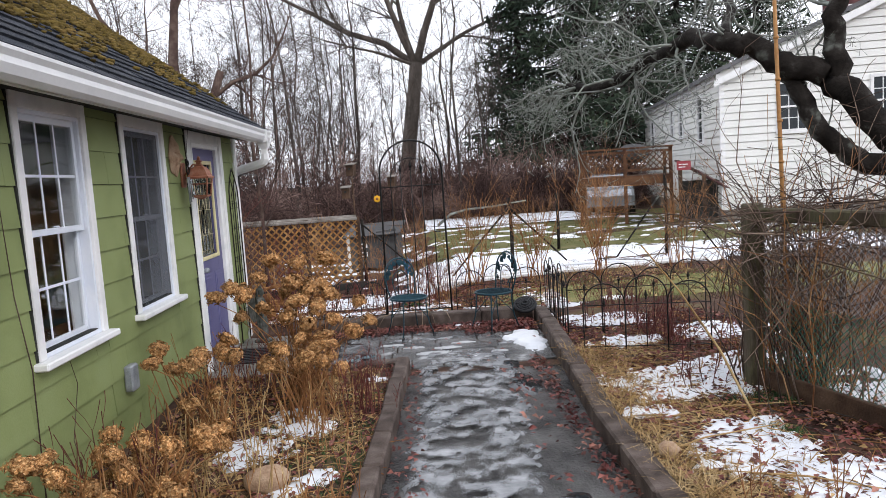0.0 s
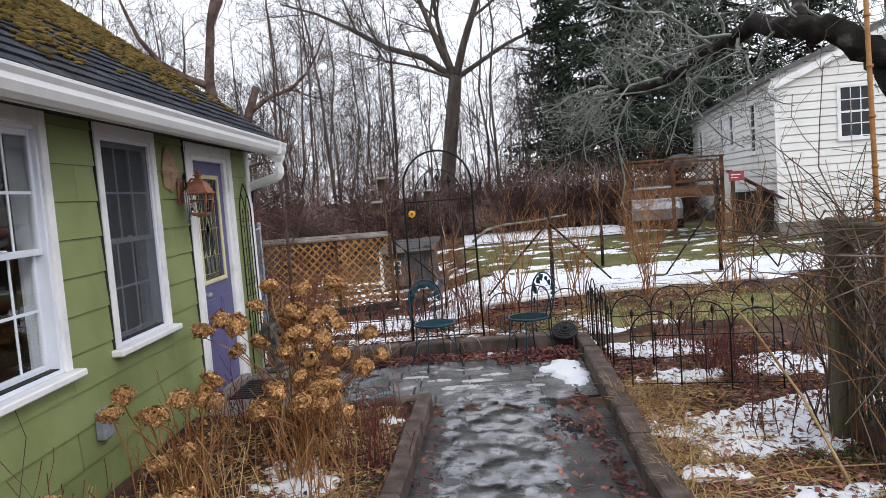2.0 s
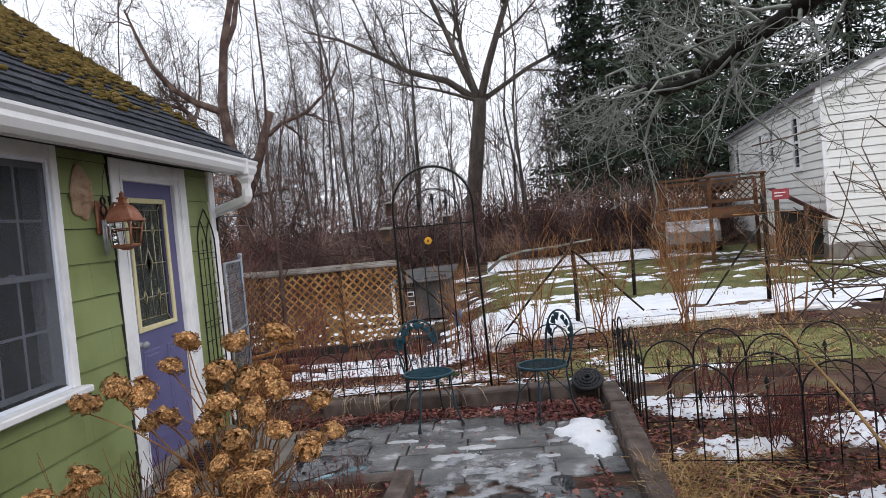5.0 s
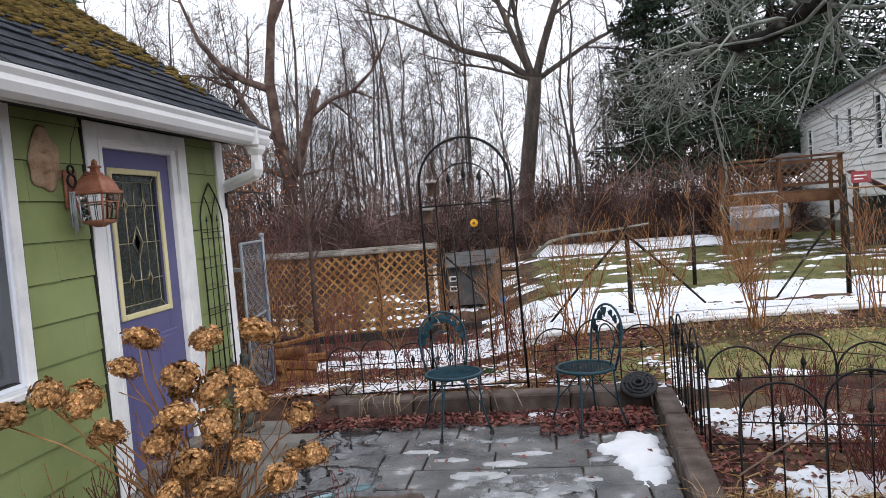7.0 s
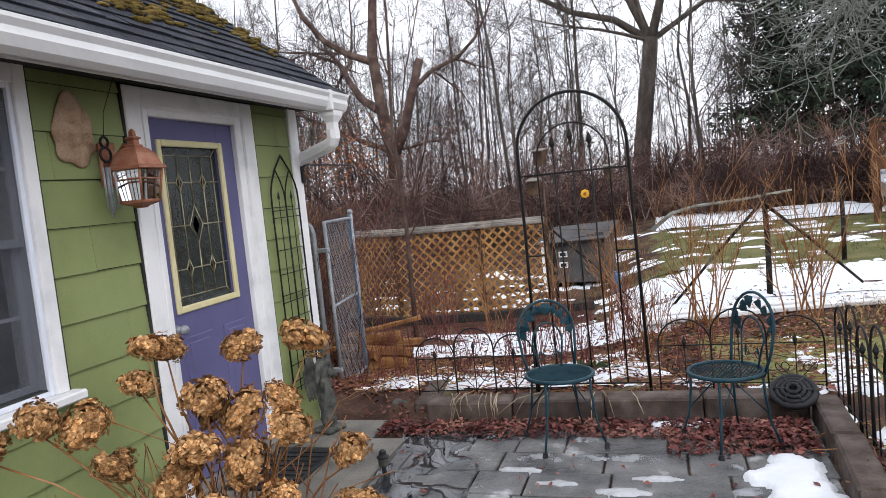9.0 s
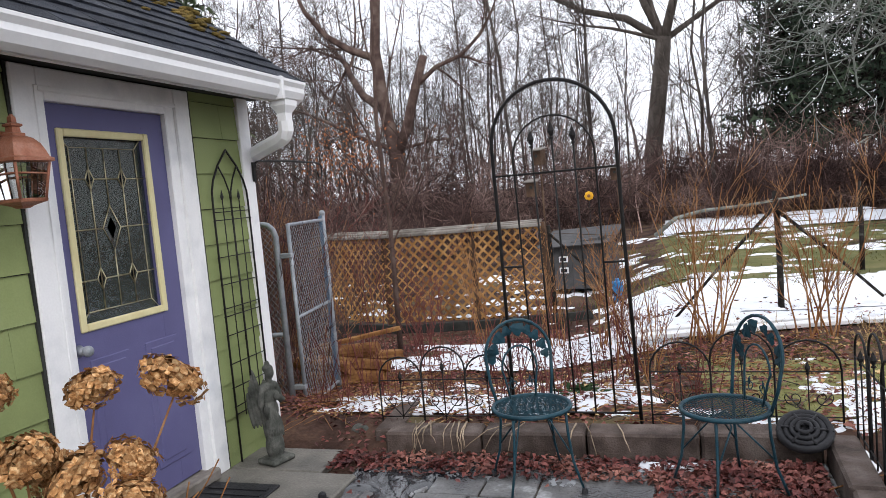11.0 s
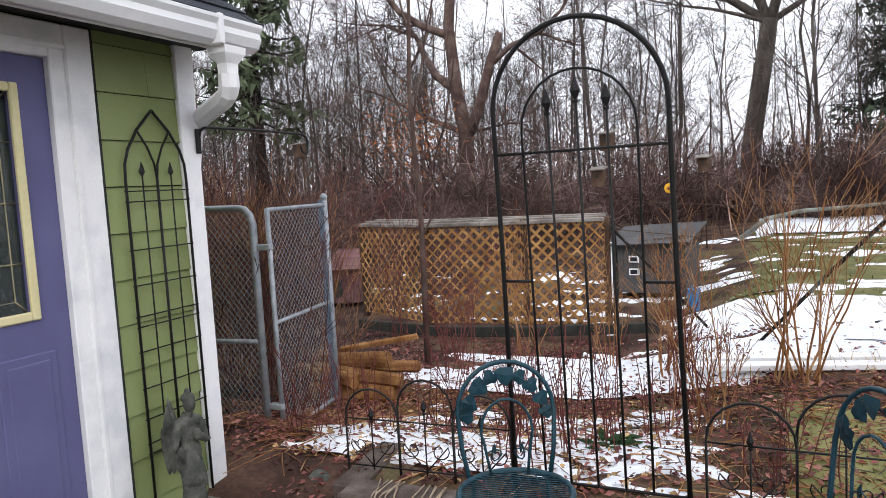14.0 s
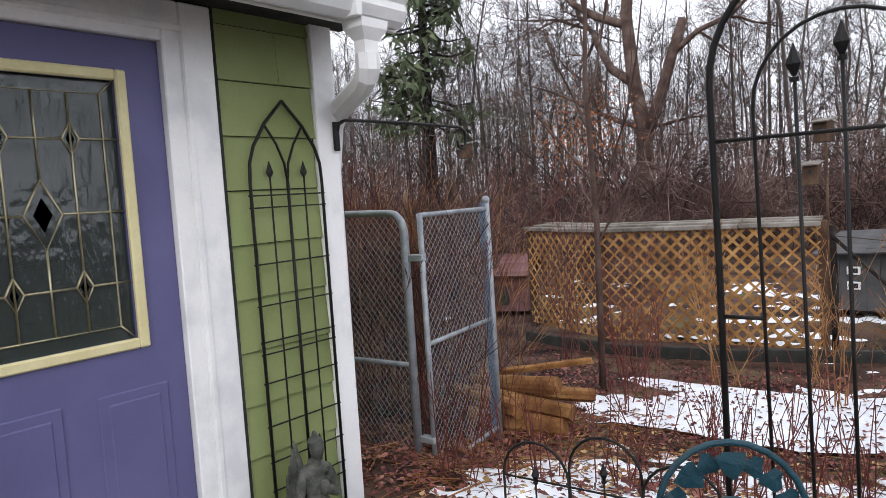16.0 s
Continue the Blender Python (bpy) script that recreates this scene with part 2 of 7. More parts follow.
BLACK_PLASTIC = material("black_rubber", [(0.012, 0.012, 0.014), (0.03, 0.03, 0.033)], 12, 0.5, 0.3, 80)
# Room dimness is put into this dark base colour.
PLASTER = material("interior_plaster_painted_dim", [(0.09, 0.09, 0.095), (0.12, 0.12, 0.12)], 2, 0.9)
CARPAINT = material("silver_car_paint", [(0.32, 0.34, 0.36), (0.40, 0.42, 0.44)], 2, 0.25, 0, 20, metal=0.5, fine_amount=0.03)


# ---- mesh helpers ----
def link(name, me, mat, parent=None, label=""):
    ob = new(name, me)
    me.materials.append(mat)
    if parent:
        ob.parent = parent
    if label:
        ob["label"] = label
    return ob


def part(name, bm, mat, parent=None, label="", smooth=False):
    me = bpy.data.meshes.new(name)
    bm.to_mesh(me)
    bm.free()
    if smooth:
        me.polygons.foreach_set("use_smooth", [True] * len(me.polygons))
    return link(name, me, mat, parent, label)


def thing(name, x, y, z, label, category, group="", kind="", rz=0):
    ob = new(name)
    ob.empty_display_size = 0.1
    ob.matrix_basis = pose(x, y, z, 0, 0, rz)
    return tagged(ob, label, category, group, kind)


def box(bm, x0, y0, z0, x1, y1, z1, m=None, bevel=0.0):
    c = Matrix.LocRotScale(((x0 + x1) / 2, (y0 + y1) / 2, (z0 + z1) / 2), None, (abs(x1 - x0), abs(y1 - y0), abs(z1 - z0)))
    made = bmesh.ops.create_cube(bm, size=1, matrix=(m @ c) if m else c)["verts"]
    if bevel:
        edges = list({e for v in made for e in v.link_edges})
        bmesh.ops.bevel(bm, geom=edges, offset=bevel, segments=1, affect="EDGES")
    return bm


def boxes(*dims, m=None, bevel=0.0):
    bm = bmesh.new()
    for d in dims:
        box(bm, *d, m=m, bevel=bevel)
    return bm


class Tubes:
    """Tapered tubes along lines, gathered into one mesh."""

    def __init__(self):
        self.v, self.f = [], []

    def add(self, pts, r0, r1, sides=4, cap=True):
        pts = [Vector(p) for p in pts]
        n, base = len(pts), len(self.v)
        side = None
        for i, p in enumerate(pts):
            d = (pts[min(i + 1, n - 1)] - pts[max(i - 1, 0)])
            d = d.normalized() if d.length > 1e-9 else Vector((0, 0, 1))
            ref = side if side is not None else (Vector((1, 0, 0)) if abs(d.x) < 0.8 else Vector((0, 1, 0)))
            u = (ref - d * ref.dot(d))
            u = u.normalized() if u.length > 1e-6 else d.orthogonal().normalized()
            side, w = u, d.cross(u)
            r = r0 + (r1 - r0) * i / (n - 1)
            for k in range(sides):
                a = 2 * math.pi * k / sides
                self.v.append(p + u * (r * math.cos(a)) + w * (r * math.sin(a)))
        for i in range(n - 1):
            for k in range(sides):
                a, b = base + i * sides + k, base + i * sides + (k + 1) % sides
                self.f.append((a, b, b + sides, a + sides))
        if cap:
            self.f.append(tuple(base + k for k in reversed(range(sides))))
            self.f.append(tuple(base + (n - 1) * sides + k for k in range(sides)))
        return self

    def mesh(self, name, smooth=True):
        me = bpy.data.meshes.new(name)
        me.from_pydata([tuple(v) for v in self.v], [], self.f)
        if smooth:
            me.polygons.foreach_set("use_smooth", [True] * len(me.polygons))
        return me

    def part(self, name, mat, parent=None, label="", smooth=True):
        return link(name, self.mesh(name, smooth), mat, parent, label)


def arc(cx, cz, r, a0, a1, n=12, y=0.0, rz=None):
    """Points of an arc in the plane y = const, degrees from +x towards +z."""
    return [(cx + r * math.cos(radians(a0 + (a1 - a0) * i / n)), y, cz + (rz or r) * math.sin(radians(a0 + (a1 - a0) * i / n))) for i in range(n + 1)]


def smooth_step(a, b, x):
    t = min(1.0, max(0.0, (x - a) / (b - a)))
    return t * t * (3 - 2 * t)


def nz(x, y, s, k=0.0):
    return noise.noise((x * s + k, y * s - k, k))


def lerp_line(pts, y):
    """x of a border line at y, from (y, x) pairs."""
    for (y0, x0), (y1, x1) in zip(pts, pts[1:]):
        if y <= y1:
            break
    return x0 + (x1 - x0) * (y - y0) / (y1 - y0)


LEFT_EDGE = [(-4.0, -0.42), (3.4, -0.19), (5.0, -0.08), (6.4, 0.0)]
RIGHT_EDGE = [(-4.0, 1.12), (3.3, 1.22), (4.6, 1.25), (6.2, 1.36), (8.3, 1.48)]
BED_Y = 8.19


def ground_z(x, y):
    z = 0.02 * nz(x, y, 0.8) + 0.012 * nz(x, y, 3.1, 5)
    if y > 8:
        back = smooth_step(8.3, 8.6, y) * 0.07
        fall = smooth_step(1.2, -0.8, x) * (0.24 * smooth_step(8.8, 10.3, y) + 0.14 * smooth_step(10, 14, y)) * smooth_step(30, 17, y)
        z += back * smooth_step(11, 9, y) - fall
    if y < BED_Y + 0.05:
        if x > lerp_line(RIGHT_EDGE, y) + 0.06:
            z += 0.09
        elif y < 6.38 and x < lerp_line(LEFT_EDGE, y) - 0.06:
            z += 0.07
        elif x > -2.2:
            z = -0.05
    return z


# ---- the ground: one sheet to the horizon ----
def axis_steps(lo, hi, near_lo, near_hi, step, grow=1.35):
    mid = list(np.arange(near_lo, near_hi, step))
    out, s, v = [], step, near_lo
    while v > lo:
        s *= grow
        v -= s
        out.insert(0, v)
    s, v = step, mid[-1]
    while v < hi:
        s *= grow
        v += s
        mid.append(v)
    return out + mid


def build_ground():
    xs, ys = axis_steps(-900, 900, -5, 6, 0.1), axis_steps(-900, 1200, -1, 15, 0.1)
    verts = [(x, y, ground_z(x, y) if abs(x) < 40 and -20 < y < 60 else -0.1) for y in ys for x in xs]
    w = len(xs)
    faces = [(j * w + i, j * w + i + 1, (j + 1) * w + i + 1, (j + 1) * w + i) for j in range(len(ys) - 1) for i in range(w - 1)]
    me = bpy.data.meshes.new("ground")
    me.from_pydata(verts, [], faces)
    me.polygons.foreach_set("use_smooth", [True] * len(faces))
    return tagged(link("ground", me, SOIL), "brown winter soil with leaf litter and thin grass", "ground", kind="structure")


build_ground()


def sheet(name, x0, x1, y0, y1, step, mask, thick, mat, label, category, lift=0.0, base=ground_z):
    """A thin sheet of snow, ice or water over the parts of a region where mask > 0, rounded down at its edges."""
    nx, ny = int((x1 - x0) / step), int((y1 - y0) / step)
    index, verts, faces = {}, [], []
    val = [[mask(x0 + i * step, y0 + j * step) for i in range(nx + 1)] for j in range(ny + 1)]

    def vert(i, j):
        if (i, j) not in index:
            x, y = x0 + i * step, y0 + j * step
            v = val[j][i]
            jit = 0.35 * step
            index[i, j] = len(verts)
            verts.append((x + jit * nz(x, y, 9, 2), y + jit * nz(x, y, 9, 7), base(x, y) + lift + (thick * smooth_step(0, 0.14, v) * (1 + 0.3 * nz(x, y, 6, 3)) if v > 0 else max(-0.03, v * 0.12))))
        return index[i, j]

    for j in range(ny):
        for i in range(nx):
            if max(val[j][i], val[j][i + 1], val[j + 1][i], val[j + 1][i + 1]) > 0:
                faces.append((vert(i, j), vert(i + 1, j), vert(i + 1, j + 1), vert(i, j + 1)))
    me = bpy.data.meshes.new(name)
    me.from_pydata(verts, [], faces)
    me.polygons.foreach_set("use_smooth", [True] * len(faces))
    return tagged(link(name, me, mat), label, category, kind="stuff")


# ---- path, patio, borders ----
def strip(name, y0, y1, inset, z0, z1, mat, n=24):
    """The path: a slab between the two border lines."""
    bm = bmesh.new()
    rows = []
    for i in range(n + 1):
        y = y0 + (y1 - y0) * i / n
        a, b = lerp_line(LEFT_EDGE, y) + inset, lerp_line(RIGHT_EDGE, y) - inset
        rows.append([bm.verts.new((a + (b - a) * k / 8, y, z1 + 0.012 * nz(a + (b - a) * k / 8, y, 1.7))) for k in range(9)])
    for r, s in zip(rows, rows[1:]):
        for k in range(8):
            bm.faces.new((r[k], r[k + 1], s[k + 1], s[k]))
    bmesh.ops.solidify(bm, geom=bm.faces[:], thickness=z1 - z0)
    return part(name, bm, mat, smooth=False)


tagged(strip("path", -4.0, 6.2, -0.03, -0.06, -0.005, PATH_MAT), "wet dark concrete path with melting ice", "path", kind="structure")
patio = tagged(part("patio", boxes((-2.0, 6.2, -0.08, 1.5, 8.3, -0.02)), SOIL), "grey stone paver patio, wet, with dark joints", "patio", kind="structure")
tagged(part("door_slab", boxes((-1.92, 6.42, -0.06, -1.05, 7.78, 0.03), bevel=0.012), SLAB), "wet concrete step slab before the door", "step", kind="structure")

left_border = thing("border", 0, 0, 0, "brown concrete edging blocks along the hydrangea bed", "border", kind="structure")
right_border = thing("border", 0, 0, 0, "brown concrete edging blocks along the path", "border", kind="structure")
back_border = thing("border", 0, 0, 0, "brown concrete block wall of the back garden bed", "border", kind="structure")


def edging(parent, x0, y0, x1, y1, h, width, side, length=0.62):
    """A row of blocks between two points; side +1 puts their width to the right of the way."""
    d = Vector((x1 - x0, y1 - y0, 0))
    n = max(1, round(d.length / length))
    step = d.length / n
    ang = math.degrees(math.atan2(d.y, d.x))
    for i in range(n):
        p = Vector((x0, y0, 0)) + d * (i / n)
        s = -side * width
        bm = boxes((0.006, 0, -0.08, step - 0.006, s, h + random.uniform(-0.008, 0.008)), m=pose(p.x, p.y, 0, random.uniform(-1, 1), random.uniform(-0.6, 0.6), ang + random.uniform(-0.8, 0.8)), bevel=0.014)
        part("block", bm, BLOCK, parent)


for a, b in zip(RIGHT_EDGE, RIGHT_EDGE[1:]):
    edging(right_border, a[1], a[0], b[1], b[0], 0.14, 0.15, 1)
for a, b in zip(LEFT_EDGE, LEFT_EDGE[1:]):
    edging(left_border, a[1], a[0], b[1], b[0], 0.13, 0.12, -1)
edging(left_border, 0.0, 6.4, -1.0, 6.37, 0.11, 0.12, -1, 0.5)
edging(back_border, -1.02, BED_Y - 0.05, 1.46, BED_Y + 0.04, 0.15, 0.2, -1)
edging(back_border, -1.02, BED_Y + 0.16, -1.06, BED_Y + 0.76, 0.10, 0.16, -1, 0.6)

# ---- the green house ----
WX, WIN = -1.93, -2.09      # outer and inner face of the long wall
CORNER, GABLE, EAVE_Z, PITCH = 8.38, 8.45, 2.42, 0.74   # wall's end, roof's end, eave height, slope
RIDGE_X = -4.9
RIDGE_Z = EAVE_Z + PITCH * (-1.55 - RIDGE_X)
OPENINGS = [("window_1", 3.82, 4.54, 0.93, 2.29), ("window_2", 5.18, 5.94, 0.93, 2.29), ("door_1", 6.70, 7.66, 0.03, 2.25)]


def wall_with_openings(x0, x1, y0, y1, z0, z1, openings):
    bm = bmesh.new()
    y = y0
    for _, a, b, lo, hi in openings:
        box(bm, x0, y, z0, x1, a, z1)
        box(bm, x0, a, hi, x1, b, z1)
        if lo > z0:
            box(bm, x0, a, z0, x1, b, lo)
        y = b
    return box(bm, x0, y, z0, x1, y1, z1)


wall_east = tagged(part("wall_east", wall_with_openings(WIN, WX, -6.0, CORNER, -0.1, 2.5, OPENINGS), DARK_GAP), "house wall clad in sage green painted shingles", "wall", kind="structure")
bm = boxes((-8.0, -6.0, -0.1, WIN, -5.85, 2.5), (-8.0, -6.0, -0.1, -7.85, CORNER, 2.5))
tagged(part("wall_west", bm, SIDING), "plain green house walls facing away", "wall", kind="structure")
bm = bmesh.new()
pts = [(-8.0, -0.1), (WIN, -0.1), (WIN, 2.5), (RIDGE_X, RIDGE_Z - 0.12), (-8.0, 2.5)]
lo = [bm.verts.new((x, CORNER - 0.15, z)) for x, z in pts]
hi = [bm.verts.new((x, CORNER, z)) for x, z in pts]
bm.faces.new(lo)
bm.faces.new(hi[::-1])
for i in range(5):
    j = (i + 1) % 5
    bm.faces.new((lo[i], hi[i], hi[j], lo[j]))
tagged(part("wall_north", bm, SIDING), "green gable end wall of the house", "wall", kind="structure")
# Ceiling and inner wall carry the room's dimness in their colour.
tagged(part("ceiling", boxes((-7.85, -5.85, 2.42, WIN - 0.002, CORNER - 0.16, 2.48)), PLASTER), "plain ceiling inside the house, darkened for a dim room", "ceiling", kind="structure")
tagged(part("floor", boxes((-7.85, -5.85, -0.02, WIN - 0.002, CORNER - 0.16, 0.03)), BROWN_WOOD), "dark wooden floor inside the house", "floor", kind="structure")
tagged(part("inner_wall", boxes((-4.6, -5.8, 0.03, -4.5, CORNER - 0.16, 2.42)), PLASTER), "plaster wall inside the house, darkened for a dim room", "wall", kind="structure")
tagged(part("corner_board", boxes((-2.06, CORNER - 0.105, -0.05, WX + 0.03, CORNER + 0.018, 2.36), bevel=0.004), WHITE), "white painted corner board of the house", "trim", kind="structure")


def roof():
    r = thing("roof", 0, 0, 0, "grey asphalt shingle roof overgrown with yellow moss", "roof", kind="structure")
    n = math.sqrt(1 + PITCH * PITCH)
    deck = bmesh.new()
    for s, x0 in ((1, -1.55), (-1, 2 * RIDGE_X + 1.55)):
        prof = [(x0, EAVE_Z), (RIDGE_X, RIDGE_Z), (RIDGE_X, RIDGE_Z - 0.12), (x0, EAVE_Z - 0.1)]
        a = [deck.verts.new((x, -6.2, z)) for x, z in prof]
        b = [deck.verts.new((x, GABLE + 0.06, z)) for x, z in prof]
        deck.faces.new(a), deck.faces.new(b)
        for i in range(4):
            deck.faces.new((a[i], b[i], b[(i + 1) % 4], a[(i + 1) % 4]))
    bmesh.ops.recalc_face_normals(deck, faces=deck.faces[:])
    part("roof_deck", deck, DARK_GAP, r)
    return r


roof_thing = roof()
# The soffit's dark colour stands in for the shade below the roof edge.
tagged(part("soffit", boxes((WX + 0.002, -6.1, 2.335, -1.60, GABLE + 0.03, 2.36)), DARK_GAP), "soffit under the eave with its shade painted dark", "soffit", kind="structure")
tagged(part("fascia", boxes((-1.62, -6.1, 2.27, -1.595, GABLE + 0.05, 2.41)), WHITE), "white fascia board under the roof edge", "trim", kind="structure")


def gutter():
    g = thing("gutter", 0, 0, 0, "white metal gutter with a short downspout elbow", "gutter", kind="structure")
    prof = [(-1.59, 2.405), (-1.59, 2.275), (-1.55, 2.268), (-1.515, 2.29), (-1.495, 2.33), (-1.50, 2.36), (-1.482, 2.385), (-1.482, 2.402), (-1.494, 2.402), (-1.51, 2.37), (-1.505, 2.335), (-1.525, 2.30), (-1.555, 2.282), (-1.58, 2.287), (-1.58, 2.405)]
    bm = bmesh.new()
    a = [bm.verts.new((x, -6.1, z)) for x, z in prof]
    b = [bm.verts.new((x, GABLE + 0.01, z)) for x, z in prof]
    for i in range(len(prof) - 1):
        bm.faces.new((a[i], b[i], b[i + 1], a[i + 1]))
    part("trough", bm, ALU, g)
    bm = bmesh.new()
    out = prof[:9]
    for y in (GABLE + 0.011, GABLE + 0.016):
        vs = [bm.verts.new((x, y, z)) for x, z in out]
        bm.faces.new(vs)
    part("end_cap", bm, ALU, g)
    bm = boxes((-1.60, GABLE - 0.30, 2.268, -1.478, GABLE - 0.27, 2.41), bevel=0.004)
    part("joint_strap", bm, ALU, g)
    bm = bmesh.new()
    for w, z in ((0.075, 2.27), (0.072, 2.235), (0.04, 2.19), (0.038, 2.12)):
        for dx, dy in ((-w, -w), (w, -w), (w, w), (-w, w)):
            bm.verts.new((-1.54 + dx * 0.75, 8.25 + dy, z))
    bm.verts.ensure_lookup_table()
    for k in range(3):
        for i in range(4):
            j = (i + 1) % 4
            bm.faces.new([bm.verts[q] for q in (4 * k + i, 4 * k + j, 4 * k + 4 + j, 4 * k + 4 + i)])
    part("outlet", bm, ALU, g)
    t = Tubes()
    t.add([(-1.54, 8.25, 2.14), (-1.54, 8.25, 2.085), (-1.56, 8.26, 2.055), (-1.60, 8.28, 2.035), (-1.84, 8.39, 1.985), (-1.92, 8.43, 1.965)], 0.05, 0.05, 8)
    t.part("elbow", ALU, g, "", False)
    Tubes().add([(-1.9, 8.425, 1.97), (-1.985, 8.46, 1.90), (-2.02, 8.46, 1.7), (-2.03, 8.46, 0.0)], 0.042, 0.042, 8).part("downspout", ALU, g)
    return g


gutter()


def sash_window(name, y0, y1, z0, z1, label, screened):
    """A white double-hung window: casing, sill, two sashes of three by two panes."""
    w = thing(name, 0, 0, 0, label, "window", kind="structure")
    o0, o1 = y0 - 0.06, y1 + 0.06
    xf = WX + 0.03
    part("casing", boxes((WX - 0.02, o0, z0 - 0.03, xf, y0 + 0.005, z1 + 0.06), (WX - 0.02, y1 - 0.005, z0 - 0.03, xf, o1, z1 + 0.06), (WX - 0.02, y0 + 0.005, z1 - 0.035, xf - 0.002, y1 - 0.005, z1 + 0.06), bevel=0.004), WHITE, w)
    part("dark_gap", boxes((WX - 0.02, o0 - 0.014, z0 - 0.03, xf - 0.012, o0 - 0.001, z1 + 0.062), (WX - 0.02, o1 + 0.001, z0 - 0.03, xf - 0.012, o1 + 0.014, z1 + 0.062)), DARK_GAP, w)
    part("sill", boxes((WX - 0.06, o0 - 0.045, z0 - 0.075, WX + 0.085, o1 + 0.045, z0 - 0.032), bevel=0.008), WHITE, w)
    a, b, lo, hi = y0 + 0.005, y1 - 0.005, z0 - 0.03, z1 - 0.035
    fr = 0.024
    part("jamb", boxes((WIN, a, lo, WX + 0.012, a + fr, hi), (WIN, b - fr, lo, WX + 0.012, b, hi), (WIN, a + fr, hi - fr, WX + 0.011, b - fr, hi), (WIN, a + fr, lo, WX + 0.011, b - fr, lo + fr), bevel=0.003), VINYL, w)
    a, b, lo, hi = a + fr, b - fr, lo + fr, hi - fr
    mid = (lo + hi) / 2
    for sx, s0, s1 in ((WX - 0.012, mid - 0.018, hi), (WX - 0.05, lo, mid + 0.018)):
        sash = part("sash", boxes((sx - 0.03, a, s0, sx, a + 0.03, s1), (sx - 0.03, b - 0.03, s0, sx, b, s1), (sx - 0.03, a + 0.03, s0, sx - 0.001, b - 0.03, s0 + 0.036), (sx - 0.03, a + 0.03, s1 - 0.036, sx - 0.001, b - 0.03, s1), bevel=0.003), VINYL, w)
        ga, gb, g0, g1 = a + 0.03, b - 0.03, s0 + 0.036, s1 - 0.036
        for i in (1, 2):
            y = ga + (gb - ga) * i / 3
            part("muntin", boxes((sx - 0.018, y - 0.008, g0, sx - 0.010, y + 0.008, g1)), VINYL, sash)
        z = (g0 + g1) / 2
        part("muntin", boxes((sx - 0.0185, ga, z - 0.008, sx - 0.0095, gb, z + 0.008)), VINYL, sash)
        p = part("pane", boxes((sx - 0.016, ga - 0.005, g0 - 0.005, sx - 0.012, gb + 0.005, g1 + 0.005)), GLASS, sash)
        p.visible_shadow = False
    if screened:
        part("insect_screen", boxes((WX - 0.0055, a, lo, WX - 0.005, b, hi)), SCREEN, w, "fine dark insect screen")
    part("sash_lock", boxes((WX - 0.03, (a + b) / 2 - 0.02, mid + 0.018, WX - 0.006, (a + b) / 2 + 0.02, mid + 0.03), bevel=0.004), VINYL, w)
    return w


sash_window(*OPENINGS[0], "white double-hung window with divided panes and a chipped sill", False)
sash_window(*OPENINGS[1], "white double-hung window with a dark insect screen", True)


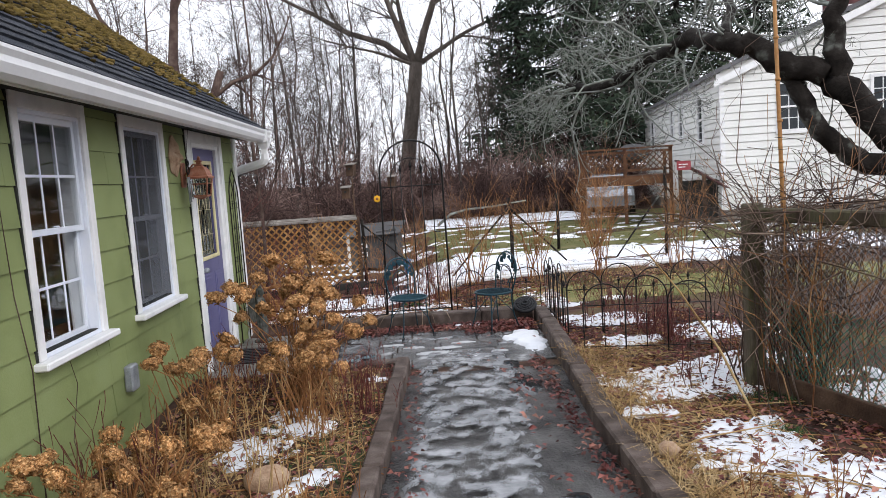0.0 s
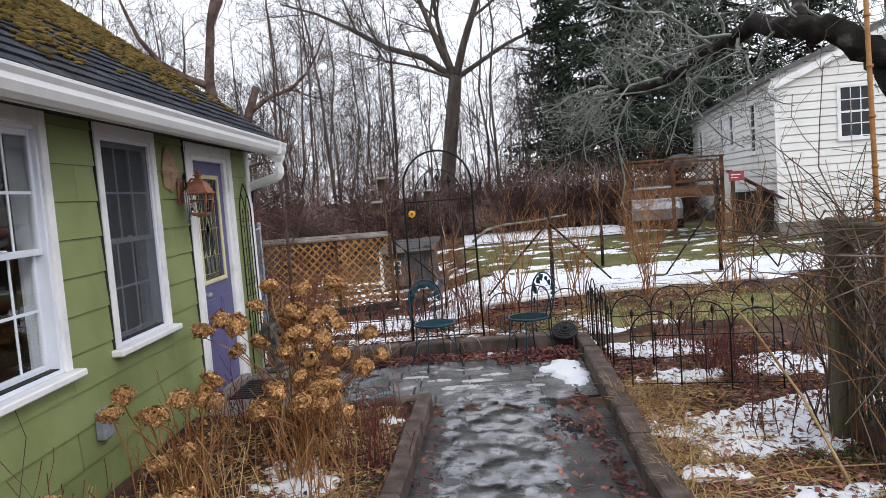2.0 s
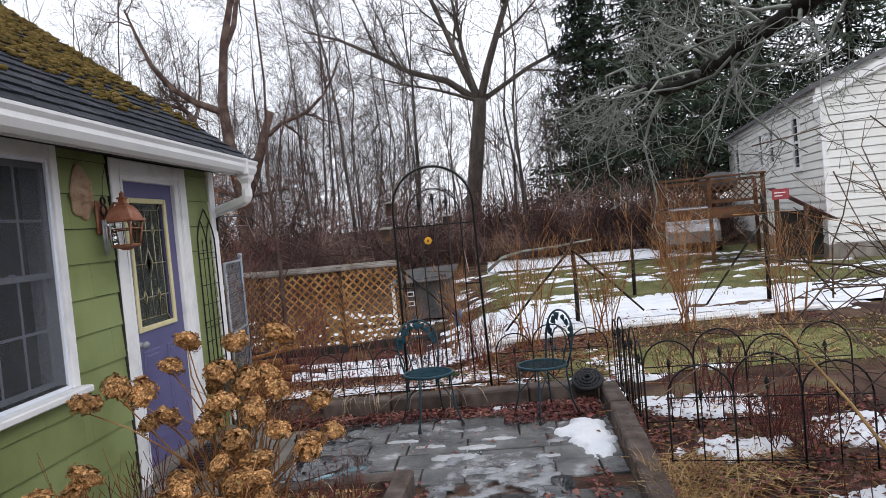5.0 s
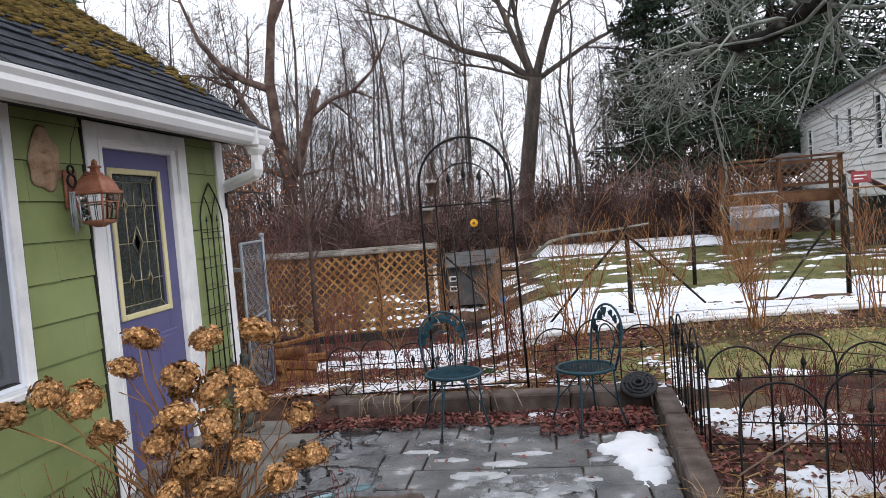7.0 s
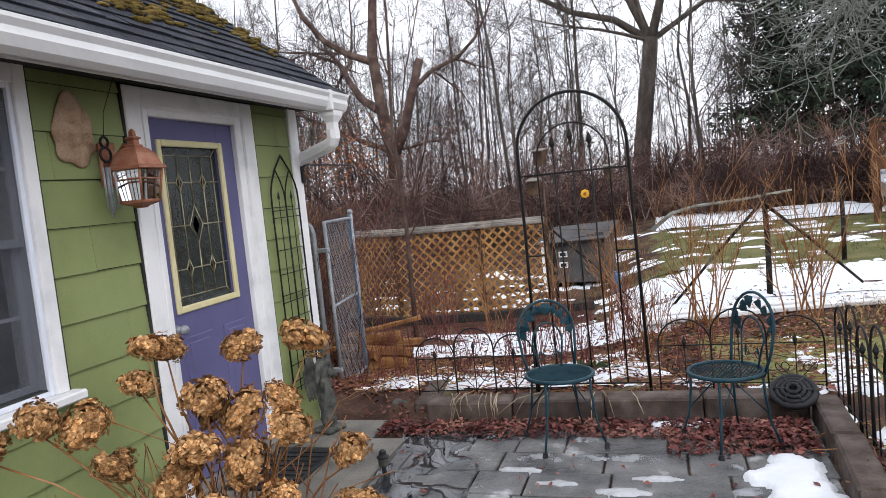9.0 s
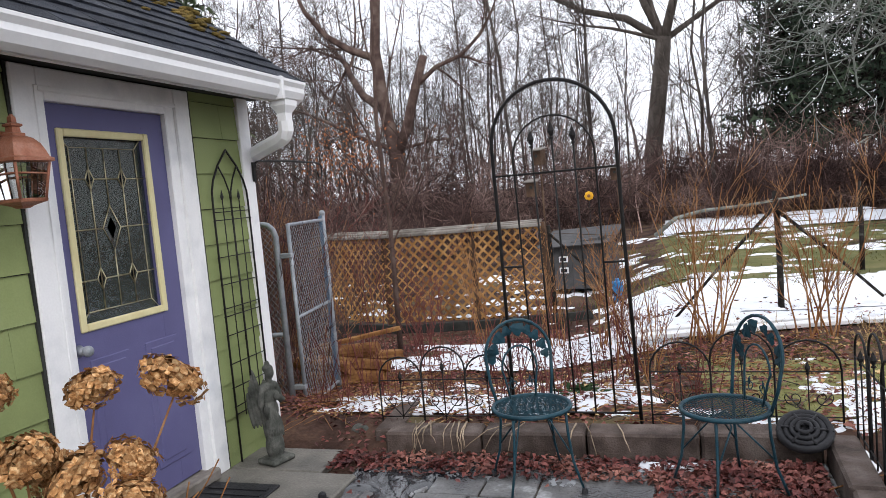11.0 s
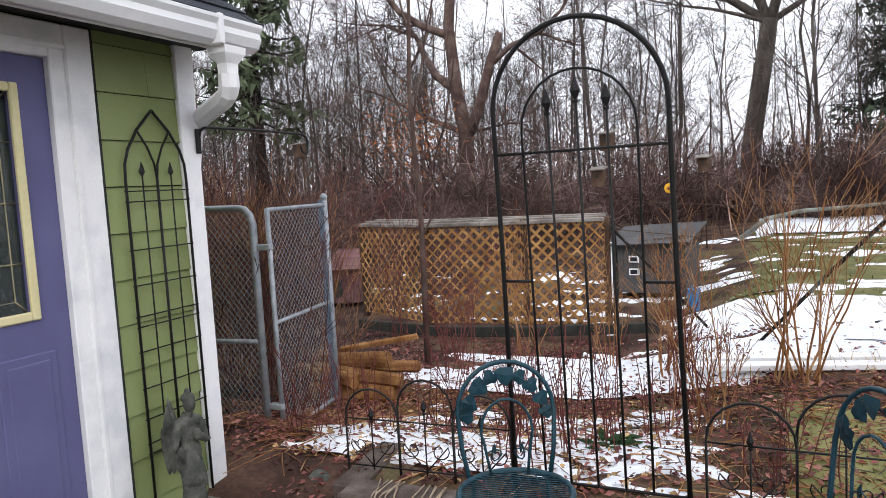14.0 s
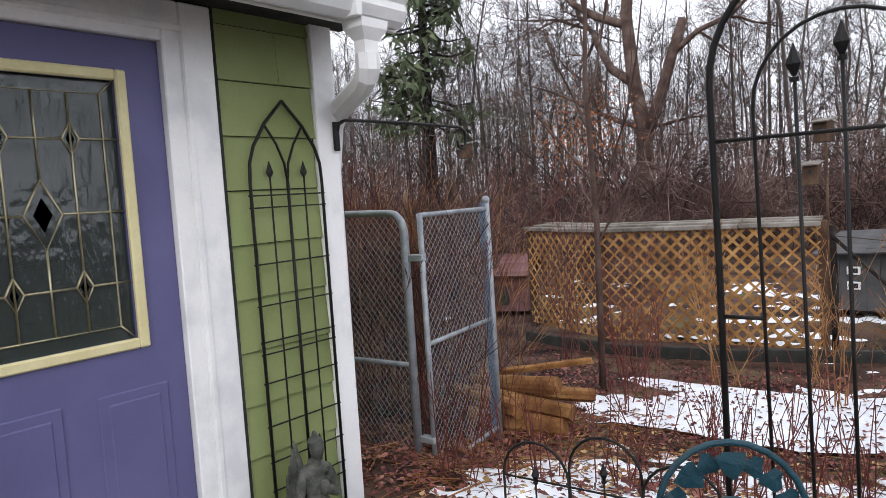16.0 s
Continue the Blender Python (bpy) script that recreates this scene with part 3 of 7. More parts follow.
def front_door():
    d = thing("door_1", 0, 0, 0, "closed violet door with a leaded glass light", "door", kind="structure")
    xf = WX + 0.03
    part("casing", boxes((WX - 0.02, 6.585, 0.03, xf, 6.72, 2.325), (WX - 0.02, 7.645, 0.03, xf, 7.78, 2.325), (WX - 0.02, 6.72, 2.215, xf - 0.002, 7.645, 2.325), bevel=0.006), WHITE, d)
    part("jamb", boxes((WIN, 6.701, 0.03, WX + 0.018, 6.765, 2.235), (WIN, 7.575, 0.03, WX + 0.018, 7.659, 2.235), (WIN, 6.765, 2.178, WX + 0.017, 7.575, 2.235), bevel=0.005), WHITE, d)
    part("casing_bead", boxes((xf, 6.697, 0.03, xf + 0.007, 6.719, 2.24), (xf, 7.646, 0.03, xf + 0.007, 7.668, 2.24), (xf - 0.002, 6.719, 2.217, xf + 0.006, 7.646, 2.239), bevel=0.003), WHITE, d)
    part("dark_gap", boxes((WX - 0.02, 6.568, 0.03, WX + 0.02, 6.584, 2.33), (WX - 0.02, 7.781, 0.03, WX + 0.02, 7.797, 2.33)), DARK_GAP, d)
    part("threshold", boxes((WIN, 6.72, 0.03, WX + 0.07, 7.64, 0.10), bevel=0.01), GREY_WOOD, d)
    x1 = WX - 0.015
    x0 = x1 - 0.045
    ga, gb, g0, g1 = 6.865, 7.405, 1.115, 2.025
    leaf = part("door_leaf", boxes((x0, 6.768, 0.11, x1, ga, 2.175), (x0, gb, 0.11, x1, 7.573, 2.175), (x0, ga, 0.11, x1 - 0.0005, gb, g0), (x0, ga, g1, x1 - 0.0005, gb, 2.175)), DOOR, d)
    part("light_frame", boxes((x1 - 0.01, 6.83, 1.08, x1 + 0.014, 6.868, 2.06), (x1 - 0.01, 7.402, 1.08, x1 + 0.014, 7.44, 2.06), (x1 - 0.01, 6.868, 1.08, x1 + 0.013, 7.402, 1.118), (x1 - 0.01, 6.868, 2.022, x1 + 0.013, 7.402, 2.06), bevel=0.006), CREAM, leaf, "cream frame of the door light")
    part("leaded_pane", boxes((x0 + 0.012, ga, g0, x0 + 0.02, gb, g1)), LEADED, leaf).visible_shadow = False
    t = Tubes()
    x = x0 + 0.023
    def came(*p):
        t.add([(x, a, b) for a, b in p], 0.004, 0.004, 4)
    i0, i1, j0, j1 = ga + 0.05, gb - 0.05, g0 + 0.05, g1 - 0.05
    came((i0, j0), (i1, j0), (i1, j1), (i0, j1), (i0, j0))
    for a, b in (((ga, g0), (i0, j0)), ((gb, g0), (i1, j0)), ((ga, g1), (i0, j1)), ((gb, g1), (i1, j1))):
        came(a, b)
    cy, cz = (ga + gb) / 2, (g0 + g1) / 2
    for yy in (i0 + 0.11, i1 - 0.11):
        came((yy, j0), (yy, j1))
    came((cy, j0), (cy, cz - 0.115)), came((cy, cz + 0.115), (cy, j1))
    for zz, dy in ((cz + 0.25, 0.11), (cz - 0.25, 0.11)):
        for s in (-1, 1):
            c = cy + s * dy
            came((c, zz + 0.055), (c + 0.028, zz), (c, zz - 0.055), (c - 0.028, zz), (c, zz + 0.055))
        came((ga, zz), (cy - dy - 0.028, zz)), came((cy - dy + 0.028, zz), (cy + dy - 0.028, zz)), came((cy + dy + 0.028, zz), (gb, zz))
    came((cy, cz + 0.115), (cy + 0.06, cz), (cy, cz - 0.115), (cy - 0.06, cz), (cy, cz + 0.115))
    came((ga, cz), (cy - 0.06, cz)), came((cy + 0.06, cz), (gb, cz))
    t.part("came", LEAD, leaf, "thin brass cames in diamonds")
    bm = bmesh.new()
    for c, zz, r, h in ((cy, cz, 0.03, 0.058), (cy - 0.11, cz + 0.25, 0.014, 0.03), (cy + 0.11, cz + 0.25, 0.014, 0.03), (cy - 0.11, cz - 0.25, 0.014, 0.03), (cy + 0.11, cz - 0.25, 0.014, 0.03)):
        vs = [bm.verts.new((x - 0.002, c + a, zz + b)) for a, b in ((0, h), (r, 0), (0, -h), (-r, 0))]
        bm.faces.new(vs)
    bmesh.ops.solidify(bm, geom=bm.faces[:], thickness=0.003)
    part("bevel_gem", bm, DARK_GLASS, leaf)
    for a, b in ((6.86, 7.12), (7.235, 7.495)):
        for zz0, zz1 in ((0.24, 0.94),):
            part("panel", boxes((x1 - 0.004, a, zz0, x1 + 0.006, b, zz1), (x1 - 0.004, a + 0.035, zz0 + 0.035, x1 + 0.011, b - 0.035, zz1 - 0.035), bevel=0.005), DOOR, leaf)
    bm = bmesh.new()
    bmesh.ops.create_uvsphere(bm, u_segments=14, v_segments=8, radius=0.027, matrix=pose(x1 + 0.055, 6.805, 1.0))
    bmesh.ops.create_cone(bm, cap_ends=True, segments=14, radius1=0.032, radius2=0.012, depth=0.045, matrix=pose(x1 + 0.02, 6.805, 1.0, 0, 90, 0))
    part("knob", bm, GALV, leaf, "satin steel knob", True)
    return d


front_door()


# ---- siding, roof shingles, pavers ----
def wedge(name, y0, y1, z0, z1, mat, parent, thick=0.017):
    bm = bmesh.new()
    xs = ((WX + 0.001, z0), (WX + thick, z0), (WX + 0.005, z1), (WX + 0.001, z1))
    a = [bm.verts.new((x, y0, z)) for x, z in xs]
    b = [bm.verts.new((x, y1, z)) for x, z in xs]
    bm.faces.new(a), bm.faces.new(b[::-1])
    for i in range(4):
        bm.faces.new((a[i], b[i], b[(i + 1) % 4], a[(i + 1) % 4]))
    bmesh.ops.recalc_face_normals(bm, faces=bm.faces[:])
    return part(name, bm, mat, parent)


def build_siding():
    holes = [(3.745, 4.615, 0.855, 2.352), (5.105, 6.015, 0.855, 2.352), (6.568, 7.797, 0.0, 2.332)]
    course = 0.218
    for k in range(12):
        z0 = -0.12 + k * course
        z1 = min(2.334, z0 + course - 0.003)
        y = 0.6 - (0.61 if k % 2 else 0) + 0.17 * (k % 3)
        while y < CORNER - 0.12:
            a, b = y, min(y + 1.22, CORNER - 0.107)
            y += 1.221
            cuts = sorted({a, b, *(v for h in holes for v in h[:2] if a < v < b)})
            for c, d in zip(cuts, cuts[1:]):
                lo, hi = z0 + random.uniform(-0.002, 0.002), z1
                for h0, h1, g0, g1 in holes:
                    if h0 <= (c + d) / 2 <= h1:
                        if g0 <= lo < g1:
                            lo = g1
                        elif lo < g0 < hi:
                            hi = g0
                if d - c > 0.02 and hi - lo > 0.02:
                    wedge("shingle", c + 0.0004, d - 0.0004, lo, hi, SIDING, wall_east)


def build_roof_shingles():
    rng = random.Random(3)
    n = math.sqrt(1 + PITCH * PITCH)
    ux, uz = -1 / n, PITCH / n
    made = 0
    rest_v, rest_f = [], []
    exposure = 0.14
    for k in range(29):
        y = 1.6 - 0.11 * (k % 3)
        while y < GABLE + 0.06:
            w = rng.choice((0.16, 0.3, 0.3, 0.33))
            a, b = y, min(y + w, GABLE + 0.075)
            y += w + 0.004
            s0, s1 = k * exposure - 0.03 + rng.uniform(-0.006, 0.006), k * exposure + exposure + 0.02
            lift0, lift1 = 0.016 + rng.uniform(0, 0.006), 0.003
            v = []
            for yy in (a, b):
                for s, h in ((s0, 0.001), (s0, lift0), (s1, lift1), (s1, 0.0005)):
                    v.append((-1.55 + ux * s + uz * h, yy, EAVE_Z + uz * s - ux * h))
            f = [(0, 1, 2, 3), (7, 6, 5, 4), (0, 4, 5, 1), (1, 5, 6, 2), (2, 6, 7, 3), (3, 7, 4, 0)]
            if k < 16 and a > 3.0 and made < 300:
                made += 1
                me = bpy.data.meshes.new("roof_shingle")
                me.from_pydata(v, [], f)
                link("roof_shingle", me, SHINGLE, roof_thing)
            else:
                o = len(rest_v)
                rest_v += v
                rest_f += [tuple(i + o for i in q) for q in f]
    me = bpy.data.meshes.new("upper_shingles")
    me.from_pydata(rest_v, [], rest_f)
    tagged(link("upper_shingles", me, SHINGLE, roof_thing), kind="stuff")
    # moss cushions, thick on the upper slope, thinning towards the eave
    tm = []
    for i in range(4):
        bm = bmesh.new()
        bmesh.ops.create_icosphere(bm, subdivisions=1, radius=1)
        for v in bm.verts:
            v.co *= rng.uniform(0.65, 1.25)
        bm.verts.ensure_lookup_table()
        tm.append((np.array([tuple(v.co) for v in bm.verts]), [tuple(v.index for v in f.verts) for f in bm.faces]))
        bm.free()
    vs, fs, base = [], [], 0
    for i in range(9500):
        s, y = rng.uniform(0.3, 4.1), rng.uniform(2.2, GABLE + 0.04)
        dens = smooth_step(0.4, 1.5, s + 0.55 * nz(s, y, 1.1) + 0.5 * nz(s, y, 3.0, 4))
        if rng.random() > dens:
            continue
        s = round(s / exposure) * exposure - 0.03 + rng.gauss(0, 0.03)
        v, f = tm[i % 4]
        sz = rng.uniform(0.012, 0.042)
        w = v * np.array((sz * 0.9, sz * 1.7, sz * 0.6))
        h = 0.018
        w = w + np.array((-1.55 + ux * s + uz * h, y, EAVE_Z + uz * s - ux * h))
        vs.append(w)
        fs.extend(tuple(q + base for q in face) for face in f)
        base += len(v)
    me = bpy.data.meshes.new("moss")
    me.from_pydata(np.concatenate(vs).tolist(), [], fs)
    me.polygons.foreach_set("use_smooth", [True] * len(fs))
    tagged(link("moss", me, MOSS, roof_thing, "yellow-brown moss cushions"), kind="stuff")


def build_pavers():
    rng = random.Random(9)
    y = 6.44
    row = 0
    while y < 8.24:
        h = 0.30
        x = -1.04 - 0.2 * (row % 2)
        while x < lerp_line(RIGHT_EDGE, y):
            w = rng.choice((0.3, 0.45, 0.45, 0.6))
            a, b = max(x, -1.045), min(x + w, lerp_line(RIGHT_EDGE, y + h) - 0.01)
            x += w
            if b - a < 0.05:
                continue
            t = rng.uniform(-0.003, 0.004)
            part("paver", boxes((a + 0.005, y + 0.005, -0.05, b - 0.005, min(y + h, 8.245) - 0.005, t), m=pose(0, 0, 0), bevel=0.006), PAVER, patio)
        y += h
        row += 1


build_siding()
build_roof_shingles()
build_pavers()


# ---- trees ----
def branch(t, p, d, length, r, depth, rng, sides, spread=0.7, up=0.12, wob=0.18, kids=(3, 5), shrink=0.62, tip=0.25, start=0.3, least=0.0025):
    """A wandering limb with smaller limbs along it, added to the tubes t."""
    n = 5 if depth > 1 else 3
    pts, q, dd = [p.copy()], p.copy(), d.copy()
    for i in range(n):
        dd = (dd + Vector((rng.gauss(0, wob), rng.gauss(0, wob), rng.gauss(0, wob) + up))).normalized()
        q = q + dd * (length / n)
        pts.append(q.copy())
    t.add(pts, r, max(r * tip, least), sides if depth > 1 else 3, False)
    if depth <= 0:
        return
    for k in range(rng.randint(*kids)):
        f = start + (1 - start) * rng.random()
        i = min(n - 1, int(f * n))
        o = pts[i].lerp(pts[i + 1], f * n - i)
        ax = (pts[i + 1] - pts[i]).normalized()
        side = ax.orthogonal().normalized()
        side.rotate(Matrix.Rotation(rng.random() * 6.283, 3, ax))
        nd = (ax * (1 - spread * 0.6) + side * spread).normalized()
        rr = r * (1 - f * (1 - tip)) * rng.uniform(0.45, 0.7)
        branch(t, o, nd, length * shrink * rng.uniform(0.6, 1.1), rr, depth - 1, rng, max(3, sides - 1), spread, up, wob, kids, shrink, tip, 0.15, least)


def forest_template(seed, h, limbs, depth):
    """A slim forest tree: a leaning stem, rising limbs, fine twigs."""
    rng, t = random.Random(seed), Tubes()
    n = 7
    lean = Vector((rng.gauss(0, 0.05), rng.gauss(0, 0.05), 0))
    pts = [Vector((0, 0, -0.3))]
    for i in range(n):
        pts.append(pts[-1] + (Vector((rng.gauss(0, 0.085), rng.gauss(0, 0.085), 1)) + lean) * (h / n))
    r0 = h * rng.uniform(0.004, 0.0085)
    t.add(pts, r0, r0 * 0.12, 5, False)
    for k in range(limbs):
        f = rng.uniform(0.16, 0.98)
        i = min(n - 1, int(f * n))
        o = pts[i].lerp(pts[i + 1], f * n - i)
        a = rng.random() * 6.283
        d = Vector((math.cos(a), math.sin(a), rng.uniform(0.4, 1.5))).normalized()
        branch(t, o, d, h * rng.uniform(0.12, 0.27) * (1.3 - f * 0.75), max(0.02, r0 * (1 - f * 0.8) * 0.42), depth, rng, 3, 0.65, 0.06, 0.17, (4, 7), 0.62, 0.35, 0.3, 0.007)
    return np.array([tuple(v) for v in t.v]), t.f


def scatter(name, templates, spots, mat, label, category, kind="stuff"):
    """Copies of template meshes at spots (k, x, y, z, turn, size), joined into one object."""
    vs, fs, base = [], [], 0
    for k, x, y, z, a, s in spots:
        v, f = templates[k]
        c, sn = math.cos(a), math.sin(a)
        w = np.empty_like(v)
        w[:, 0], w[:, 1], w[:, 2] = x + s * (v[:, 0] * c - v[:, 1] * sn), y + s * (v[:, 0] * sn + v[:, 1] * c), z + s * v[:, 2]
        vs.append(w)
        fs.extend(tuple(i + base for i in face) for face in f)
        base += len(v)
    me = bpy.data.meshes.new(name)
    me.from_pydata(np.concatenate(vs).tolist(), [], fs)
    return tagged(link(name, me, mat), label, category, kind=kind)


def build_woods():
    rng = random.Random(11)
    temps = [forest_template(100 + i, h, 20, 2) for i, h in enumerate((13, 15, 12, 16, 11, 14))]
    plain = [forest_template(200 + i, h, 22, 1) for i, h in enumerate((14, 12, 16, 10))]
    spots = []
    while len(spots) < 84:
        y = rng.uniform(26, 44)
        x = rng.uniform(-1.0 * y + 3, 0.32 * y)
        if (-10 < x < -5 and y < 29) or (x > 3 and y < 30) or abs(x - 0.035 * y) < 1.3:
            continue
        spots.append((rng.randrange(6), x, y, -0.3, rng.random() * 6.28, rng.uniform(0.55, 1.05)))
    scatter("woods", temps, spots, BARK, "bare grey deciduous woods behind the garden", "woods")
    far = []
    while len(far) < 240:
        y = rng.uniform(42, 95)
        far.append((rng.randrange(4), rng.uniform(-1.0 * y, 0.6 * y), y, -0.3, rng.random() * 6.28, rng.uniform(0.75, 1.25)))
    for i in range(45):
        far.append((rng.randrange(4), rng.uniform(-44, -14), rng.uniform(34, 60), -0.3, rng.random() * 6.28, rng.uniform(0.8, 1.2)))
    for i in range(50):
        a, r = rng.uniform(-2.6, 0.5), rng.uniform(22, 42)
        far.append((rng.randrange(4), r * math.cos(a), 4 + r * math.sin(a), -0.2, rng.random() * 6.28, rng.uniform(0.6, 1.0)))
    # The lighter TREE_BARK puts distance haze into the far trees' colour.
    scatter("far_woods", plain, far, TREE_BARK, "distant line of bare grey woods, paler to stand in for haze", "woods")

    def thicket(seed, n, h):
        r2, t = random.Random(seed), Tubes()
        for i in range(n):
            o = Vector((r2.uniform(-1.3, 1.3), r2.uniform(-0.8, 0.8), -0.1))
            d = Vector((r2.gauss(0, 0.4), r2.gauss(0, 0.4), 1)).normalized()
            branch(t, o, d, h * r2.uniform(0.4, 1.0), 0.016, 1, r2, 3, 0.75, 0.0, 0.28, (8, 12), 0.5, 0.5, 0.1, 0.006)
        return np.array([tuple(v) for v in t.v]), t.f

    tt = [thicket(i, 14, 3.4) for i in range(4)]
    spots = []
    while len(spots) < 240:
        y = rng.uniform(22, 40)
        x = rng.uniform(-1.0 * y, 7 + (y - 21) * 0.5)
        if x > -1.2 and y < 29:
            continue
        spots.append((rng.randrange(4), x, y, 0, rng.random() * 6.28, rng.uniform(0.35, 0.95) if rng.random() < 0.7 else rng.uniform(0.95, 1.55)))
    for i in range(44):
        spots.append((rng.randrange(4), rng.uniform(-16, -4.6), rng.uniform(16, 22), -0.1, rng.random() * 6.28, rng.uniform(0.35, 0.8)))
    for i in range(14):
        spots.append((rng.randrange(4), rng.uniform(0, 4), rng.uniform(28, 30), 0, rng.random() * 6.28, rng.uniform(0.4, 0.7)))
    for i in range(85):
        y = rng.uniform(29, 35)
        spots.append((rng.randrange(4), rng.uniform(-2, 0.30 * y), y, 0, rng.random() * 6.28, rng.uniform(0.55, 1.1)))
    scatter("brush", tt, spots, BRUSH, "dense red-brown bare brush at the wood's edge", "brush")


build_woods()


def tree(name, base, label, build, mat):
    t = thing(name, *base, label, "tree")
    for nm, tubes, m in build():
        tubes.part(nm, m or mat, t)
    return t


def big_tree():
    rng, trunk, crown = random.Random(5), Tubes(), Tubes()
    trunk.add([(-0.9, 0, -0.4), (-0.75, 0, 0.3), (-0.6, 0, 3), (-0.15, 0, 6), (0.2, 0, 8.2), (0.35, 0, 9.4)], 0.52, 0.40, 10)
    for d, l, r in (((-0.95, 0.1, 0.75), 12, 0.24), ((0.5, -0.1, 1.0), 11, 0.27), ((-0.3, 0.4, 1.3), 9, 0.2), ((1.0, 0.2, 0.5), 11, 0.19), ((-0.5, -0.2, 1.25), 11, 0.23), ((-1.0, -0.1, 0.35), 8, 0.12)):
        branch(crown, Vector((0.35, 0, 9.2)), Vector(d).normalized(), l, r, 4, rng, 6, 0.6, 0.015, 0.12, (5, 8), 0.52, 0.2, 0.3, 0.009)
    return ("trunk", trunk, None), ("crown", crown, None)


tree("tree", (0.5, 46, -0.3), "tall bare grey tree forking into spreading limbs", big_tree, TREE_BARK)


def left_tree():
    rng, trunk, crown = random.Random(8), Tubes(), Tubes()
    trunk.add([(-0.1, 0, -0.3), (0, 0, 1.5), (0.05, 0, 3.2), (-0.2, 0, 4.6), (-0.35, 0, 6.5), (-0.1, 0, 8.5), (0.3, 0, 10)], 0.30, 0.10, 9)
    trunk.add([(0, 0, 3.0), (0.5, 0, 4.0), (0.9, 0, 5.2), (1.25, 0, 6.1)], 0.19, 0.13, 8)
    for p, d, l, r in (((-0.2, 0, 4.6), (-1, 0, 0.35), 5, 0.16), ((0.05, 0, 3.3), (-1, 0.2, 0.1), 4, 0.1), ((0.9, 0, 5.2), (0.9, 0, 0.6), 3.5, 0.09), ((-0.3, 0, 6.2), (-0.9, -0.2, 0.7), 4, 0.14), ((-0.1, 0, 8.3), (0.6, 0.3, 0.9), 4, 0.12), ((0.3, 0, 9.8), (0, 0, 1), 4, 0.11), ((0.1, 0, 3.4), (1, 0, 0.1), 1.6, 0.06)):
        branch(crown, Vector(p), Vector(d).normalized(), l * 1.25, r, 4, rng, 5, 0.65, 0.02, 0.2, (5, 7), 0.6, 0.25, 0.2, 0.006)
    return ("trunk", trunk, None), ("crown", crown, None)


tree("tree", (-7.5, 25.3, -0.2), "bare reddish-barked tree with a broken side trunk", left_tree, RED_BARK)


def spruce(name, x, y, h, w, seed, label="tall dark green spruce tree beside the white house", group="dark spruces", low=3.2, whorl=7, needles=NEEDLES):
    rng, trunk = random.Random(seed), Tubes()
    s = thing(name, x, y, -0.2, label, "tree", group)
    trunk.add([(0, 0, -0.2), (0, 0, h * 0.5), (0, 0, h)], 0.28, 0.03, 8)
    trunk.part("trunk", DARK_BARK, s)
    v, f, limbs = [], [], Tubes()
    z = low
    while z < h:
        fr = 1 - (z - 1.0) / h
        for k in range(whorl):
            a = rng.random() * 6.283
            L = w * fr * rng.uniform(0.65, 1.1)
            o = Vector((0, 0, z + rng.uniform(-0.2, 0.2)))
            d = Vector((math.cos(a), math.sin(a), -0.12))
            mid, end = o + d * L * 0.55 + Vector((0, 0, -0.08 * L)), o + d * L + Vector((0, 0, 0.04 * L))
            limbs.add([o, mid, end], 0.05, 0.012, 4, False)
            perp = Vector((-d.y, d.x, 0))
            for j in range(int(11 + L * 7)):
                u = rng.uniform(0.12, 1.0)
                c = (o.lerp(mid, u * 2) if u < 0.5 else mid.lerp(end, u * 2 - 1)) + perp * rng.gauss(0, 0.22 * L * (1.1 - u)) + Vector((0, 0, rng.uniform(-0.3, 0.05)))
                q = Vector((rng.gauss(0, 1), rng.gauss(0, 1), rng.gauss(-0.9, 0.6))).normalized() * rng.uniform(0.25, 0.6)
                r = q.orthogonal().normalized() * rng.uniform(0.05, 0.11)
                b = len(v)
                v += [tuple(c - r), tuple(c + r), tuple(c + q)]
                f.append((b, b + 1, b + 2))
        z += 0.42
    tagged(limbs.part("branching", DARK_BARK, s), kind="stuff")
    me = bpy.data.meshes.new("crown")
    me.from_pydata(v, [], f)
    link("crown", me, needles, s)


for i, (x, y, h, w) in enumerate(((8.3, 34, 21, 5.0), (11.5, 37, 23, 5.2), (15.5, 40, 22, 5.5), (6.6, 41, 19, 4.4), (19, 38, 20, 5))):
    spruce("spruce", x, y, h, w, 30 + i)
spruce("pine", -15.8, 26, 14, 3.6, 51, "sparse pale green pine at the wood's edge", "", 4.6, 3, PINE)


def leafy_sapling():
    rng, t, v, f = random.Random(61), Tubes(), [], []
    s = thing("beech_sapling", -8.5, 23.6, -0.2, "young tree holding dry orange leaves", "tree")
    branch(t, Vector((0, 0, 0)), Vector((0, 0, 1)), 4.2, 0.05, 3, rng, 5, 0.6, 0.05, 0.06, (6, 9), 0.45, 0.2)
    for i in range(700):
        c = Vector((rng.gauss(0, 0.75), rng.gauss(0, 0.6), 3.2 + rng.gauss(0, 0.6)))
        d = Vector((rng.gauss(0, 1), rng.gauss(0, 1), rng.gauss(-0.8, 0.5))).normalized() * 0.08
        w = d.orthogonal().normalized() * 0.03
        b = len(v)
        v += [tuple(c), tuple(c + d * 0.5 + w), tuple(c + d), tuple(c + d * 0.5 - w)]
        f.append((b, b + 1, b + 2, b + 3))
    t.part("trunk", BARK, s)
    me = bpy.data.meshes.new("foliage")
    me.from_pydata(v, [], f)
    link("foliage", me, DEAD_LEAF, s)


leafy_sapling()


